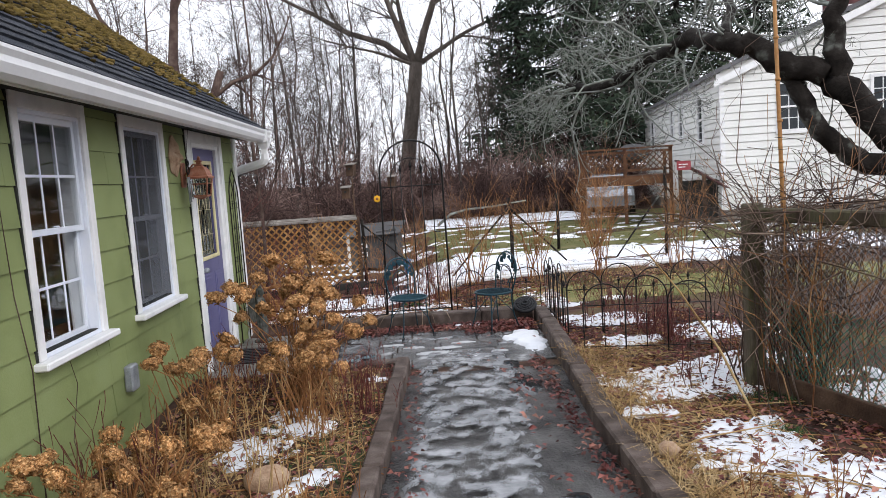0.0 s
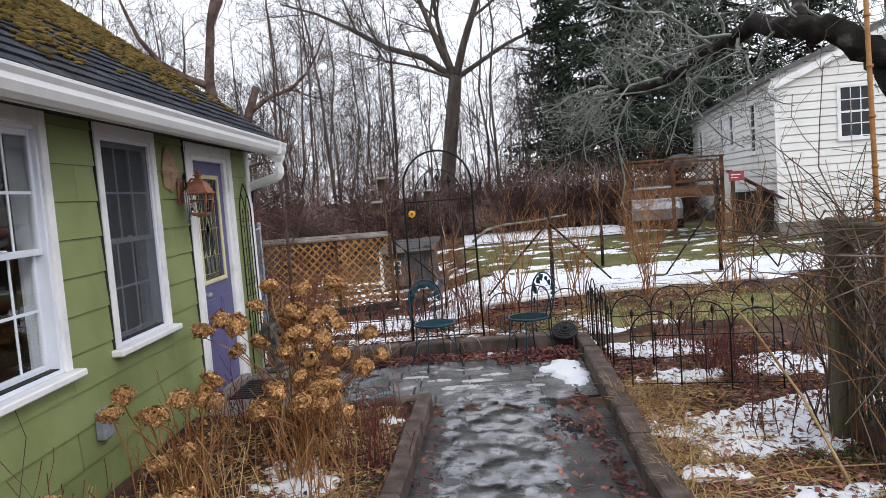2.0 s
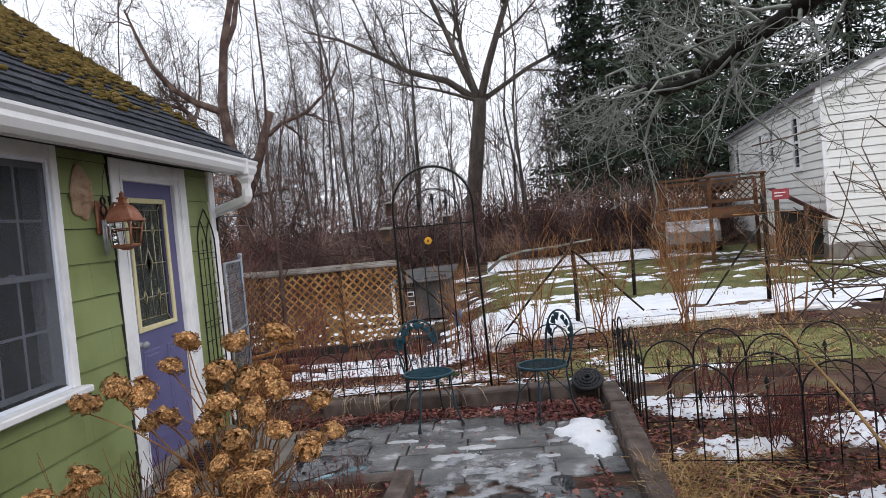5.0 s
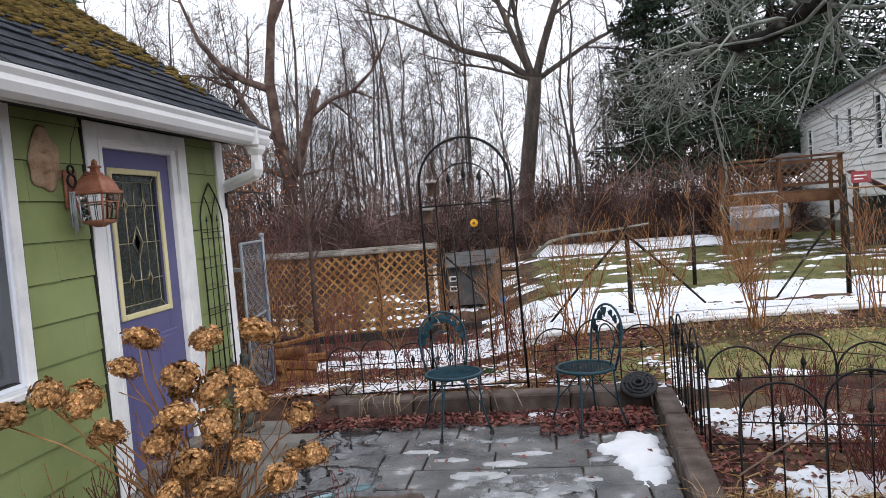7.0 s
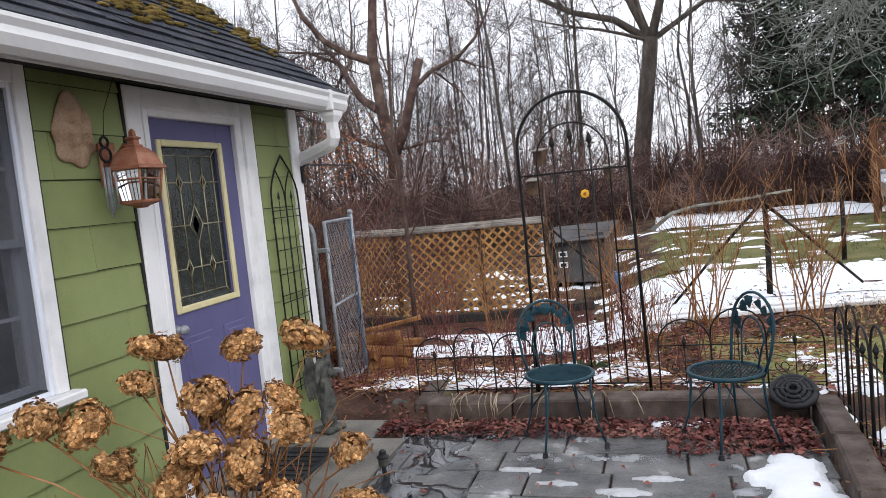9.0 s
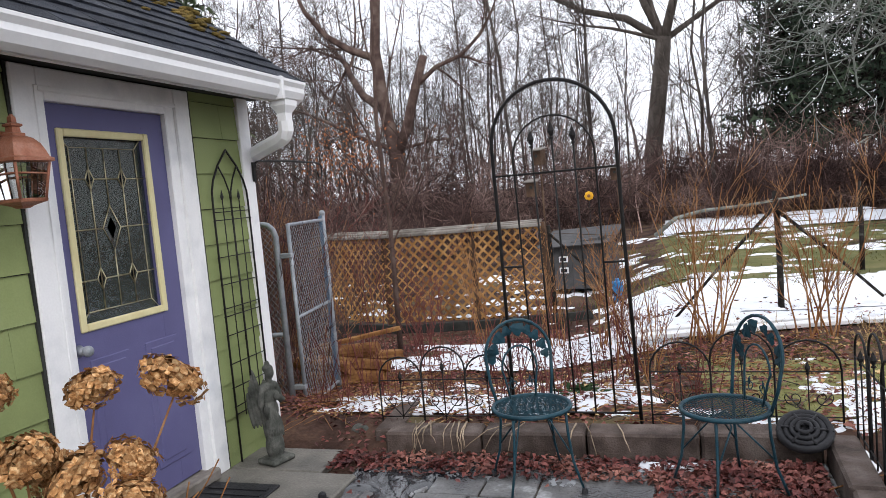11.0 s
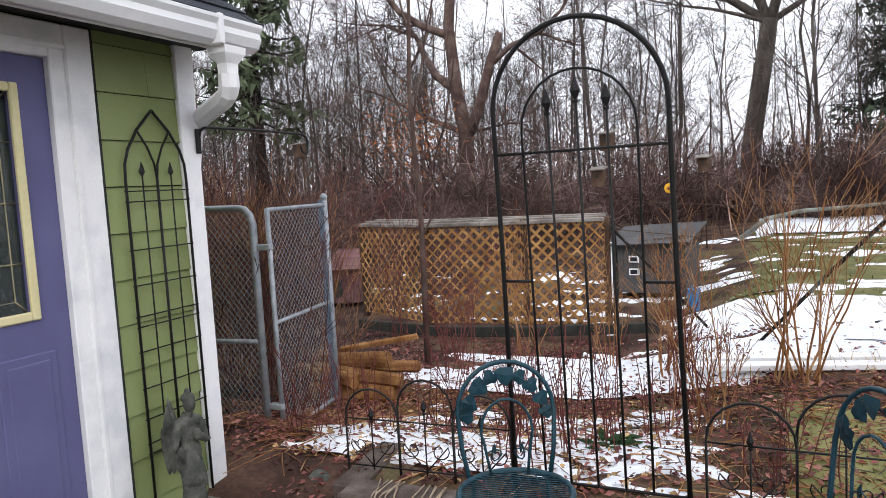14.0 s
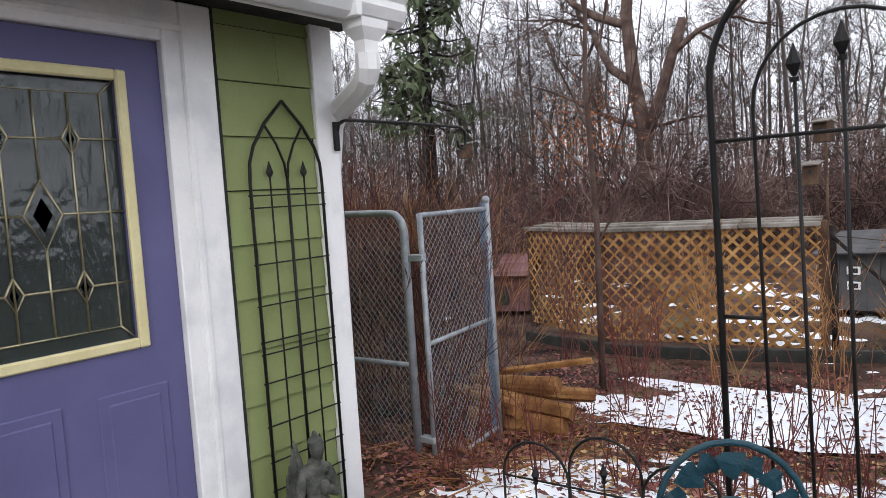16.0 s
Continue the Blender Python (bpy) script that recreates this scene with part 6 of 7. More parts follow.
def sign():
    s = thing("notice_sign", 7.3, 18.6, 0.1, "small faded red sign on a dark lean-to", "sign", rz=-16)
    part("board", boxes((-0.14, -0.02, 1.42, 0.22, 0.0, 1.66), bevel=0.004), RED_SIGN, s)
    part("stroke", boxes((-0.09, -0.026, 1.56, 0.14, -0.0195, 1.585), (-0.09, -0.026, 1.49, 0.08, -0.0195, 1.515)), WHITE, s, "pale unreadable lines")
    for x in (-0.05, 0.55):
        part("post", boxes((x - 0.05, 0, -0.3, x + 0.05, 0.09, 1.6 - (x > 0) * 0.35), bevel=0.005), BROWN_WOOD, s)
    for i in range(6):
        m = part("lean_to_board", boxes((0, 0, 0, 1.5, 0.2, 0.025)), RED_SHED, s)
        m.matrix_basis = pose(-0.1, 0.02 + 0.21 * i, 1.68, 0, 33, 0)
    part("back_panel", boxes((0.0, 1.2, 0, 1.1, 1.24, 1.1)), DARK_GAP, s)


sign()


def car():
    c = thing("car", 7.5, 26.5, 0.0, "silver car parked beyond the deck", "car", rz=75)
    bm = bmesh.new()
    prof = [(-2.1, 0.35), (-2.15, 0.7), (-1.9, 0.92), (-1.1, 1.0), (-0.5, 1.42), (0.9, 1.45), (1.6, 1.02), (2.1, 0.92), (2.15, 0.4)]
    rows = []
    for y, k in ((-0.85, 0.94), (-0.75, 1.0), (0.75, 1.0), (0.85, 0.94)):
        rows.append([bm.verts.new((x * k, y * (0.82 if z > 1.1 else 1), z * (0.97 if k < 1 else 1))) for x, z in prof])
    for r, s in zip(rows, rows[1:]):
        for i in range(len(prof) - 1):
            bm.faces.new((r[i], r[i + 1], s[i + 1], s[i]))
        bm.faces.new((r[-1], r[0], s[0], s[-1]))
    bm.faces.new(rows[0]), bm.faces.new(rows[-1][::-1])
    bmesh.ops.recalc_face_normals(bm, faces=bm.faces[:])
    part("body", bm, CARPAINT, c)
    for x in (-1.35, 1.35):
        for y in (-0.78, 0.78):
            bm = bmesh.new()
            bmesh.ops.create_cone(bm, cap_ends=True, segments=18, radius1=0.32, radius2=0.32, depth=0.2, matrix=pose(x, y, 0.32, 90, 0, 0))
            w = part("wheel", bm, BLACK_PLASTIC, c)
            bm = bmesh.new()
            bmesh.ops.create_cone(bm, cap_ends=True, segments=14, radius1=0.19, radius2=0.17, depth=0.22, matrix=pose(x, y, 0.32, 90, 0, 0))
            part("rim", bm, GALV, w)
    part("side_window", boxes((-0.7, -0.73, 1.03, 0.9, -0.70, 1.33), (-0.7, 0.70, 1.03, 0.9, 0.73, 1.33), bevel=0.01), DARK_GLASS, c)
    for y in (-0.55, 0.55):
        part("headlight", boxes((-2.12, y - 0.14, 0.68, -2.02, y + 0.14, 0.8), bevel=0.02), VINYL, c)


car()


# ---- hydrangeas ----
def bloom_mesh(seed, florets=120):
    """A dried flower head: many papery four-petalled florets on a dome."""
    rng, v, f = random.Random(seed), [], []
    for i in range(florets):
        d = Vector((rng.gauss(0, 1), rng.gauss(0, 1), rng.gauss(0.25, 0.9))).normalized()
        c = Vector((d.x, d.y, d.z * 0.8)) * rng.uniform(0.5, 1.02)
        u = d.orthogonal().normalized()
        u.rotate(Matrix.Rotation(rng.random() * 6.28, 3, d))
        w = d.cross(u)
        s = rng.uniform(0.18, 0.36)
        for k in range(4):
            a = math.pi / 2 * k
            e, g = u * math.cos(a) + w * math.sin(a), w * math.cos(a) - u * math.sin(a)
            b = len(v)
            lift = d * rng.uniform(-0.10, 0.14)
            v += [tuple(c), tuple(c + e * s * 0.6 + g * s * 0.45 + lift * 0.5), tuple(c + e * s + lift), tuple(c + e * s * 0.6 - g * s * 0.45 + lift * 0.4)]
            f.append((b, b + 1, b + 2, b + 3))
    me = bpy.data.meshes.new("flower_head")
    me.from_pydata(v, [], f)
    me.materials.append(BLOOM)
    return me


BLOOMS = [bloom_mesh(i) for i in range(4)]


def hydrangea(x, y, z, heads, n_stems, h, spread, seed, label):
    rng = random.Random(seed)
    p = thing("hydrangea", x, y, z, label, "shrub", "dried hydrangeas by the house")
    for i, (hx, hy, hz, r) in enumerate(heads):
        r *= 1.2
        o = Vector((rng.uniform(-0.16, 0.16), rng.uniform(-0.16, 0.16), 0))
        e = Vector((hx - x, hy - y, hz - z - r * 0.5))
        m = o.lerp(e, 0.5) + Vector((rng.gauss(0, 0.03), rng.gauss(0, 0.03), 0.10))
        Tubes().add([o, o.lerp(m, 0.5) + Vector((0, 0, 0.04)), m, m.lerp(e, 0.6) + Vector((rng.gauss(0, 0.015), rng.gauss(0, 0.015), 0.02)), e], 0.0065, 0.003, 5).part("stem", CANE, p)
        ob = new("flower_head", BLOOMS[i % 4])
        ob.parent = p
        ob.matrix_basis = pose(hx - x, hy - y, hz - z, rng.uniform(-40, 40), rng.uniform(-40, 40), rng.uniform(0, 360)) @ Matrix.Diagonal((r * rng.uniform(0.85, 1.2), r, r * rng.uniform(0.7, 1.0), 1))
    for i in range(n_stems):
        o = Vector((rng.gauss(0, spread * 0.35), rng.gauss(0, spread * 0.35), 0))
        d = Vector((rng.gauss(0, 0.22), rng.gauss(0, 0.22), 1)).normalized()
        twig = Tubes()
        branch(twig, o, d, h * rng.uniform(0.4, 1.0), 0.0055, 1, rng, 4, 0.5, 0.05, 0.1, (0, 3), 0.35, 0.5)
        twig.part("stem", CANE, p)


def head_cloud(seed, n, x0, x1, y0, y1, z0, z1, r0=0.05, r1=0.085):
    rng = random.Random(seed)
    return [(rng.uniform(x0, x1), rng.uniform(y0, y1), rng.uniform(z0, z1), rng.uniform(r0, r1)) for _ in range(n)]


big = [(-1.27, 5.25, 1.02, 0.07), (-1.22, 5.38, 0.96, 0.08), (-1.35, 5.12, 0.98, 0.07), (-1.05, 5.62, 1.16, 0.06), (-1.12, 5.55, 1.05, 0.06), (-0.86, 5.8, 1.12, 0.07), (-0.62, 5.85, 1.13, 0.08), (-0.98, 5.45, 1.2, 0.055), (-1.3, 5.6, 0.74, 0.055),
       (-0.86, 5.55, 1.0, 0.075), (-0.75, 5.6, 0.93, 0.08), (-0.66, 5.7, 0.95, 0.07), (-0.82, 5.42, 0.86, 0.08), (-0.68, 5.48, 0.80, 0.08), (-0.58, 5.6, 0.88, 0.07), (-0.9, 5.4, 0.76, 0.07), (-0.74, 5.35, 0.68, 0.075), (-0.55, 5.45, 0.70, 0.06), (-0.62, 5.3, 0.6, 0.07), (-0.36, 5.6, 0.80, 0.06), (-0.28, 5.5, 0.66, 0.055), (-0.40, 5.4, 0.6, 0.06), (-0.45, 5.75, 0.55, 0.055), (-1.05, 5.3, 0.85, 0.06), (-0.95, 5.7, 0.9, 0.06)]
hydrangea(-0.86, 5.62, 0.07, big, 46, 0.85, 0.32, 1, "tall dried hydrangea with golden-brown flower heads")
hydrangea(-1.32, 4.55, 0.07, head_cloud(3, 11, -1.62, -1.05, 4.05, 4.95, 0.5, 0.82, 0.045, 0.065), 26, 0.7, 0.35, 2, "thin dried hydrangea with small tan flower heads")
hydrangea(-1.22, 3.25, 0.07, head_cloud(4, 36, -1.75, -0.9, 2.95, 3.75, 0.26, 0.56, 0.042, 0.066), 44, 0.6, 0.4, 3, "low dried hydrangea with large pale flower heads")
hydrangea(-0.72, 4.95, 0.07, head_cloud(6, 14, -1.0, -0.45, 4.7, 5.3, 0.35, 0.62, 0.05, 0.07), 40, 0.6, 0.3, 4, "dense dried hydrangea stems with tan heads")


def stalk_clump(name, x, y, z, n, h, spread, mat, seed, label, category, kids=(1, 3), r=0.004, lean=0.18, group="", depth=1):
    rng = random.Random(seed)
    p = thing(name, x, y, z, label, category, group)
    for i in range(n):
        o = Vector((rng.gauss(0, spread), rng.gauss(0, spread), -0.03))
        d = Vector((rng.gauss(0, lean), rng.gauss(0, lean), 1)).normalized()
        t = Tubes()
        branch(t, o, d, h * rng.uniform(0.55, 1.1), r, depth, rng, 4, 0.42, 0.08, 0.09, kids, 0.45, 0.4)
        t.part("stem", mat, p)
    return p


stalk_clump("dry_perennial", -0.28, 5.0, 0.08, 26, 0.42, 0.09, RED_TWIG, 21, "dark red dry perennial stems beside the path", "plant")
stalk_clump("dry_perennial", -0.42, 5.75, 0.08, 24, 0.35, 0.12, RED_TWIG, 22, "dark red dry perennial stems at the bed's end", "plant")
stalk_clump("dry_perennial", -1.0, 3.85, 0.08, 30, 0.5, 0.2, STRAW, 23, "straw-coloured dry perennial stalks near the wall", "plant")
stalk_clump("dry_perennial", -1.4, 5.2, 0.08, 26, 0.45, 0.2, CANE, 24, "brown dry stalks under the window", "plant")
stalk_clump("red_shrub", 2.40, 6.42, 0.1, 60, 0.42, 0.15, RED_TWIG, 25, "low rounded dark red bare shrub behind the fence", "shrub", (2, 4), 0.004, 0.35)
stalk_clump("red_shrub", 2.28, 7.5, 0.1, 60, 0.5, 0.2, RED_TWIG, 26, "dark red bare shrub in the snowy bed", "shrub", (2, 4), 0.004, 0.3)
for i, (x, y, h, n) in enumerate(((1.04, 11.05, 1.45, 12), (1.98, 11.2, 1.55, 11), (3.1, 11.15, 1.25, 12), (4.5, 11.45, 1.4, 11), (0.1, 11.7, 1.1, 8), (4.1, 15.2, 1.7, 14))):
    stalk_clump("cane_shrub", x, y, ground_z(x, y), n, h, 0.10, CANE, 40 + i, "tall tan bare-stemmed berry shrub in the garden", "shrub", (4, 7), 0.009, 0.24, "bare berry shrubs", 2)
for i in range(9):
    x, y = -1.7 + 0.31 * i + 0.1 * math.sin(i * 5), 9.0 + 0.28 * (i % 4)
    stalk_clump("red_cane", x, y, ground_z(x, y), 13, 0.62, 0.11, RED_TWIG, 60 + i, "thin dark red canes standing in the snow", "plant", (1, 3), 0.0045, 0.14, "red canes")
for i, (x, y, h) in enumerate(((-2.3, 12.4, 1.5), (-1.5, 12.6, 1.3), (-3.2, 12.9, 1.6), (-0.6, 12.3, 1.0), (-1.9, 11.6, 1.0), (0.5, 9.9, 0.9), (0.3, 10.6, 0.8))):
    stalk_clump("bare_shrub", x, y, ground_z(x, y), 9, h, 0.1, CANE if i % 2 else RED_TWIG, 80 + i, "thin bare brown shrub before the lattice", "shrub", (3, 5), 0.006, 0.2, "bare shrubs by the lattice", 2)
for i in range(15):
    x, y = -2.75 - 0.16 * i, 9.75 + 0.42 * (i % 4)
    stalk_clump("thicket_shrub", x, y, ground_z(x, y), 18, 1.6, 0.22, (BRUSH, RED_TWIG, CANE)[i % 3], 95 + i, "dense brown bare shrub behind the chain-link fence", "shrub", (4, 7), 0.006, 0.25, "shrubs behind the fence", 2)


def sapling():
    rng, t = random.Random(12), Tubes()
    s = thing("sapling", -2.45, 12.0, -0.3, "slender red-brown sapling before the lattice", "tree")
    pts = [Vector((0, 0, -0.1)), Vector((0.02, 0, 1.5)), Vector((-0.03, 0, 2.8)), Vector((0.05, 0, 4.2)), Vector((0.0, 0, 6.0))]
    t.add(pts, 0.035, 0.01, 7)
    t.part("trunk", RED_BARK, s)
    for z, d, l in ((1.3, (0.6, 0, 0.8), 1.6), (1.9, (-0.7, 0.1, 0.9), 1.9), (1.6, (0.8, -0.2, 1.2), 2.4), (2.3, (-0.6, 0.2, 1.1), 2.2), (2.6, (0.6, 0, 1.3), 2.2), (3.4, (-0.4, 0, 1), 1.5)):
        t = Tubes()
        branch(t, Vector((0, 0, z)), Vector(d).normalized(), l, 0.013, 2, rng, 4, 0.4, 0.05, 0.08, (2, 4), 0.5, 0.3)
        t.part("branch", RED_BARK, s)


sapling()


# ---- apple tree leaning over from the side ----
def apple_tree():
    rng = random.Random(17)
    a = thing("apple_tree", 5.0, 5.0, 0.0, "gnarled dark apple tree with lichened twigs", "tree")
    inv = Matrix.Translation((-5.0, -5.0, 0))
    limbs, twigs, trunk = Tubes(), Tubes(), Tubes()

    def limb(t, pts, r0, r1, s=9):
        fine = []
        pts = [Vector(p) for p in pts]
        for i in range(len(pts) - 1):
            p0, p1, p2, p3 = pts[max(0, i - 1)], pts[i], pts[i + 1], pts[min(len(pts) - 1, i + 2)]
            for k in range(4):
                u = k / 4
                q = 0.5 * ((2 * p1) + (p2 - p0) * u + (2 * p0 - 5 * p1 + 4 * p2 - p3) * u * u + (3 * p1 - p0 - 3 * p2 + p3) * u ** 3)
                fine.append(inv @ (q + Vector((rng.gauss(0, 0.017), rng.gauss(0, 0.017), rng.gauss(0, 0.017)))))
        fine.append(inv @ pts[-1])
        t.add(fine, r0, r1, s)
        return fine

    limb(trunk, [(5.0, 5.0, -0.2), (4.85, 5.0, 0.6), (4.6, 4.98, 1.15), (4.3, 4.95, 1.5)], 0.24, 0.16, 10)
    limb(trunk, [(4.3, 4.95, 1.5), (3.95, 5.0, 1.66), (3.64, 5.09, 1.84), (3.41, 5.21, 2.16), (3.31, 5.26, 2.32)], 0.13, 0.095, 10)
    main = limb(limbs, [(3.31, 5.26, 2.32), (3.04, 5.4, 2.44), (2.86, 5.47, 2.59), (2.66, 5.6, 2.67), (2.62, 6.1, 2.78), (2.58, 6.66, 2.78), (2.42, 7.2, 2.68), (2.24, 7.85, 2.62), (2.0, 8.4, 2.7)], 0.10, 0.04)
    low = limb(limbs, [(4.3, 4.95, 1.45), (3.9, 5.0, 1.58), (3.64, 5.09, 1.62), (3.42, 5.23, 1.72), (3.26, 5.32, 1.91), (3.15, 5.37, 2.2), (3.05, 5.41, 2.40)], 0.10, 0.06)
    vert = limb(limbs, [(3.36, 5.25, 2.22), (3.34, 5.22, 2.6), (3.34, 5.18, 2.9), (3.5, 5.15, 3.5), (3.4, 5.3, 4.1)], 0.085, 0.04)
    up = limb(limbs, [(2.7, 5.6, 2.66), (2.9, 6.0, 3.0), (3.1, 6.6, 3.3), (3.0, 7.3, 3.5)], 0.05, 0.02)
    for path, n, l in ((main[18:], 26, 1.25), (up, 6, 1.0), (vert[6:], 4, 0.9)):
        for i in range(n):
            o = path[rng.randrange(len(path))]
            d = Vector((rng.gauss(-0.5, 0.55), rng.gauss(0.45, 0.5), rng.gauss(0.0, 0.55))).normalized()
            branch(twigs, o, d, l * rng.uniform(0.5, 1.1), 0.015, 3, rng, 4, 0.85, -0.02, 0.36, (3, 5), 0.55, 0.35)
    for path in (low, main[:14]):
        for i in range(7):
            o = path[rng.randrange(len(path))]
            branch(twigs, o, Vector((rng.gauss(0, 0.5), rng.gauss(0, 0.5), 1)).normalized(), 0.5, 0.008, 1, rng, 4, 0.6, 0.05, 0.2, (2, 4), 0.5, 0.4)
    trunk.part("trunk", DARK_BARK, a)
    limbs.part("limb", DARK_BARK, a)
    twigs.part("crown", LICHEN, a, "pale lichen-crusted twigs")


apple_tree()


# ---- the vine-covered wooden fence by the apple tree ----
def wooden_fence():
    f = thing("wooden_fence", 0, 0, 0, "weathered wooden posts and rail with wire mesh", "fence")
    p, q = (2.52, 4.9), (2.84, 3.75)
    for (x, y), h in ((p, 1.42), (q, 1.45)):
        part("post", boxes((x - 0.06, y - 0.06, -0.2, x + 0.06, y + 0.06, h), bevel=0.012), MOSSY_WOOD, f)
    d = Vector((q[0] - p[0], q[1] - p[1], 0))
    ang = math.degrees(math.atan2(d.y, d.x))
    m = part("top_rail", boxes((0, -0.045, 0, d.length, 0.045, 0.09), bevel=0.01), MOSSY_WOOD, f)
    m.matrix_basis = pose(*p, 1.30, 0, 0, ang)
    m = part("bottom_board", boxes((0.06, -0.02, 0, d.length, 0.02, 0.16), bevel=0.006), BROWN_WOOD, f)
    m.matrix_basis = pose(*p, 0.08, 0, 0, ang)
    chainlink(f, (2.55, 4.82), (2.82, 3.82), 0.2, 0.75, GREEN_WIRE, 0.05, 0.0022, "green_mesh")
    chainlink(f, (2.555, 4.82), (2.825, 3.82), 0.75, 1.3, GALV, 0.05, 0.0016, "wire_mesh")
    m = part("side_rail", boxes((0, -0.03, 0, 2.2, 0.03, 0.09), bevel=0.008), MOSSY_WOOD, f)
    m.matrix_basis = pose(2.86, 3.75, 1.36, 0, 0, 10)
    part("snow_cap", boxes((2.81, 3.69, 1.451, 2.93, 3.82, 1.50), bevel=0.02), SNOW, f, "small cap of snow")


wooden_fence()


def vine_tangle():
    rng = random.Random(33)
    v = thing("vine_tangle", 2.75, 4.7, 0.08, "tangled bare brown vines heaped over the fence", "vine")
    for i in range(64):
        t = Tubes()
        o = Vector((rng.gauss(0.04, 0.16), rng.gauss(0.04, 0.28), -0.05))
        d = Vector((rng.gauss(0, 0.14), rng.gauss(0, 0.16), 1)).normalized()
        branch(t, o, d, rng.uniform(0.9, 1.5), 0.0075, 1, rng, 4, 0.5, 0.02, 0.16, (2, 5), 0.5, 0.5)
        t.part("cane", VINE, v)
    for i in range(110):
        t = Tubes()
        o = Vector((rng.gauss(0.25, 0.45), rng.gauss(-0.1, 0.55), rng.uniform(1.0, 1.45)))
        d = Vector((rng.gauss(0, 1), rng.gauss(0, 1), rng.gauss(0.1, 0.35))).normalized()
        branch(t, o, d, rng.uniform(0.6, 1.3), 0.006, 1, rng, 4, 0.6, -0.06, 0.25, (3, 5), 0.5, 0.4)
        t.part("cane", VINE, v)
    for i in range(56):
        t = Tubes()
        o = Vector((rng.gauss(0.02, 0.18), rng.gauss(0.0, 0.28), -0.05))
        d = Vector((rng.gauss(0, 0.2), rng.gauss(0, 0.2), 1)).normalized()
        branch(t, o, d, rng.uniform(0.8, 1.7), 0.006, 1, rng, 4, 0.5, 0.0, 0.16, (2, 4), 0.4, 0.5)
        t.part("cane", CANE, v)


vine_tangle()
pole = thing("bamboo_pole", 2.68, 4.8, 0.05, "tall orange-brown bamboo pole leaning by the fence", "pole")
t = Tubes()
t.add([(0.05, 0, 0), (0.0, 0, 1.7), (-0.05, 0, 3.6)], 0.017, 0.012, 8)
for k in range(12):
    z = 0.25 + 0.28 * k
    x = 0.05 - 0.1 * z / 3.6
    t.add([(x, 0, z - 0.008), (x, 0, z), (x, 0, z + 0.008)], 0.0195, 0.0195, 8)
t.part("cane", BAMBOO, pole)
lean = thing("leaning_cane", 1.95, 5.0, 0.1, "long pale dry cane leaning across the bed", "cane")
Tubes().add([(0.25, -0.75, 0.0), (0.12, -0.55, 0.4), (-0.08, -0.4, 0.78), (-0.3, -0.3, 1.1)], 0.010, 0.005, 6).part("stem", STRAW, lean)
for i, (x, y, a) in enumerate(((1.75, 3.9, 20), (2.0, 3.3, -30), (1.6, 4.8, 70), (2.1, 4.4, 5), (1.5, 3.2, 40))):
    c = thing("fallen_cane", x, y, ground_z(x, y) + 0.02, "fallen pale straw stalk on the bed", "cane", "fallen stalks", rz=a)
    Tubes().add([(-0.5, 0, 0.0), (0, 0.03, 0.025), (0.55, 0, 0.01)], 0.007, 0.004, 5).part("stem", STRAW, c)


def rock(x, y, z, r, mat, seed, label):
    rng = random.Random(seed)
    bm = bmesh.new()
    bmesh.ops.create_icosphere(bm, subdivisions=2, radius=r)
    for v in bm.verts:
        v.co = Vector((v.co.x * 1.2, v.co.y, v.co.z * 0.75)) * (1 + 0.25 * noise.noise(v.co * (2.2 / r) + Vector((seed, 0, 0))))
    p = part("rock", bm, mat, None, "", True)
    p.matrix_basis = pose(x, y, z, 0, 0, rng.uniform(0, 180))
    tagged(p, label, "rock")


rock(-0.79, 3.82, 0.13, 0.11, TERRACOTTA, 3, "tan rounded garden stone in the bed")
rock(1.48, 3.8, 0.13, 0.06, TERRACOTTA, 4, "small tan stone beside the edging")
rock(-1.35, 8.5, 0.02, 0.07, STONE, 6, "grey stone near the wall's end")
roots = thing("dry_roots", -0.62, BED_Y - 0.03, 0.15, "pale dry roots hanging over the block wall", "roots")
rng = random.Random(71)
for i in range(20):
    x = rng.gauss(0, 0.16) + (0.9 if i > 16 else 0)
    l, drift = rng.uniform(0.05, 0.16), rng.gauss(0, 0.04)
    Tubes().add([(x - drift, 0.16, 0.012), (x, 0.02, 0.012), (x + drift * 0.3, -0.028, -0.01), (x + drift * 0.7, -0.034, -l * 0.6), (x + drift, -0.05, -l)], rng.uniform(0.003, 0.006), 0.002, 5).part("root", DRY_ROOT, roots)



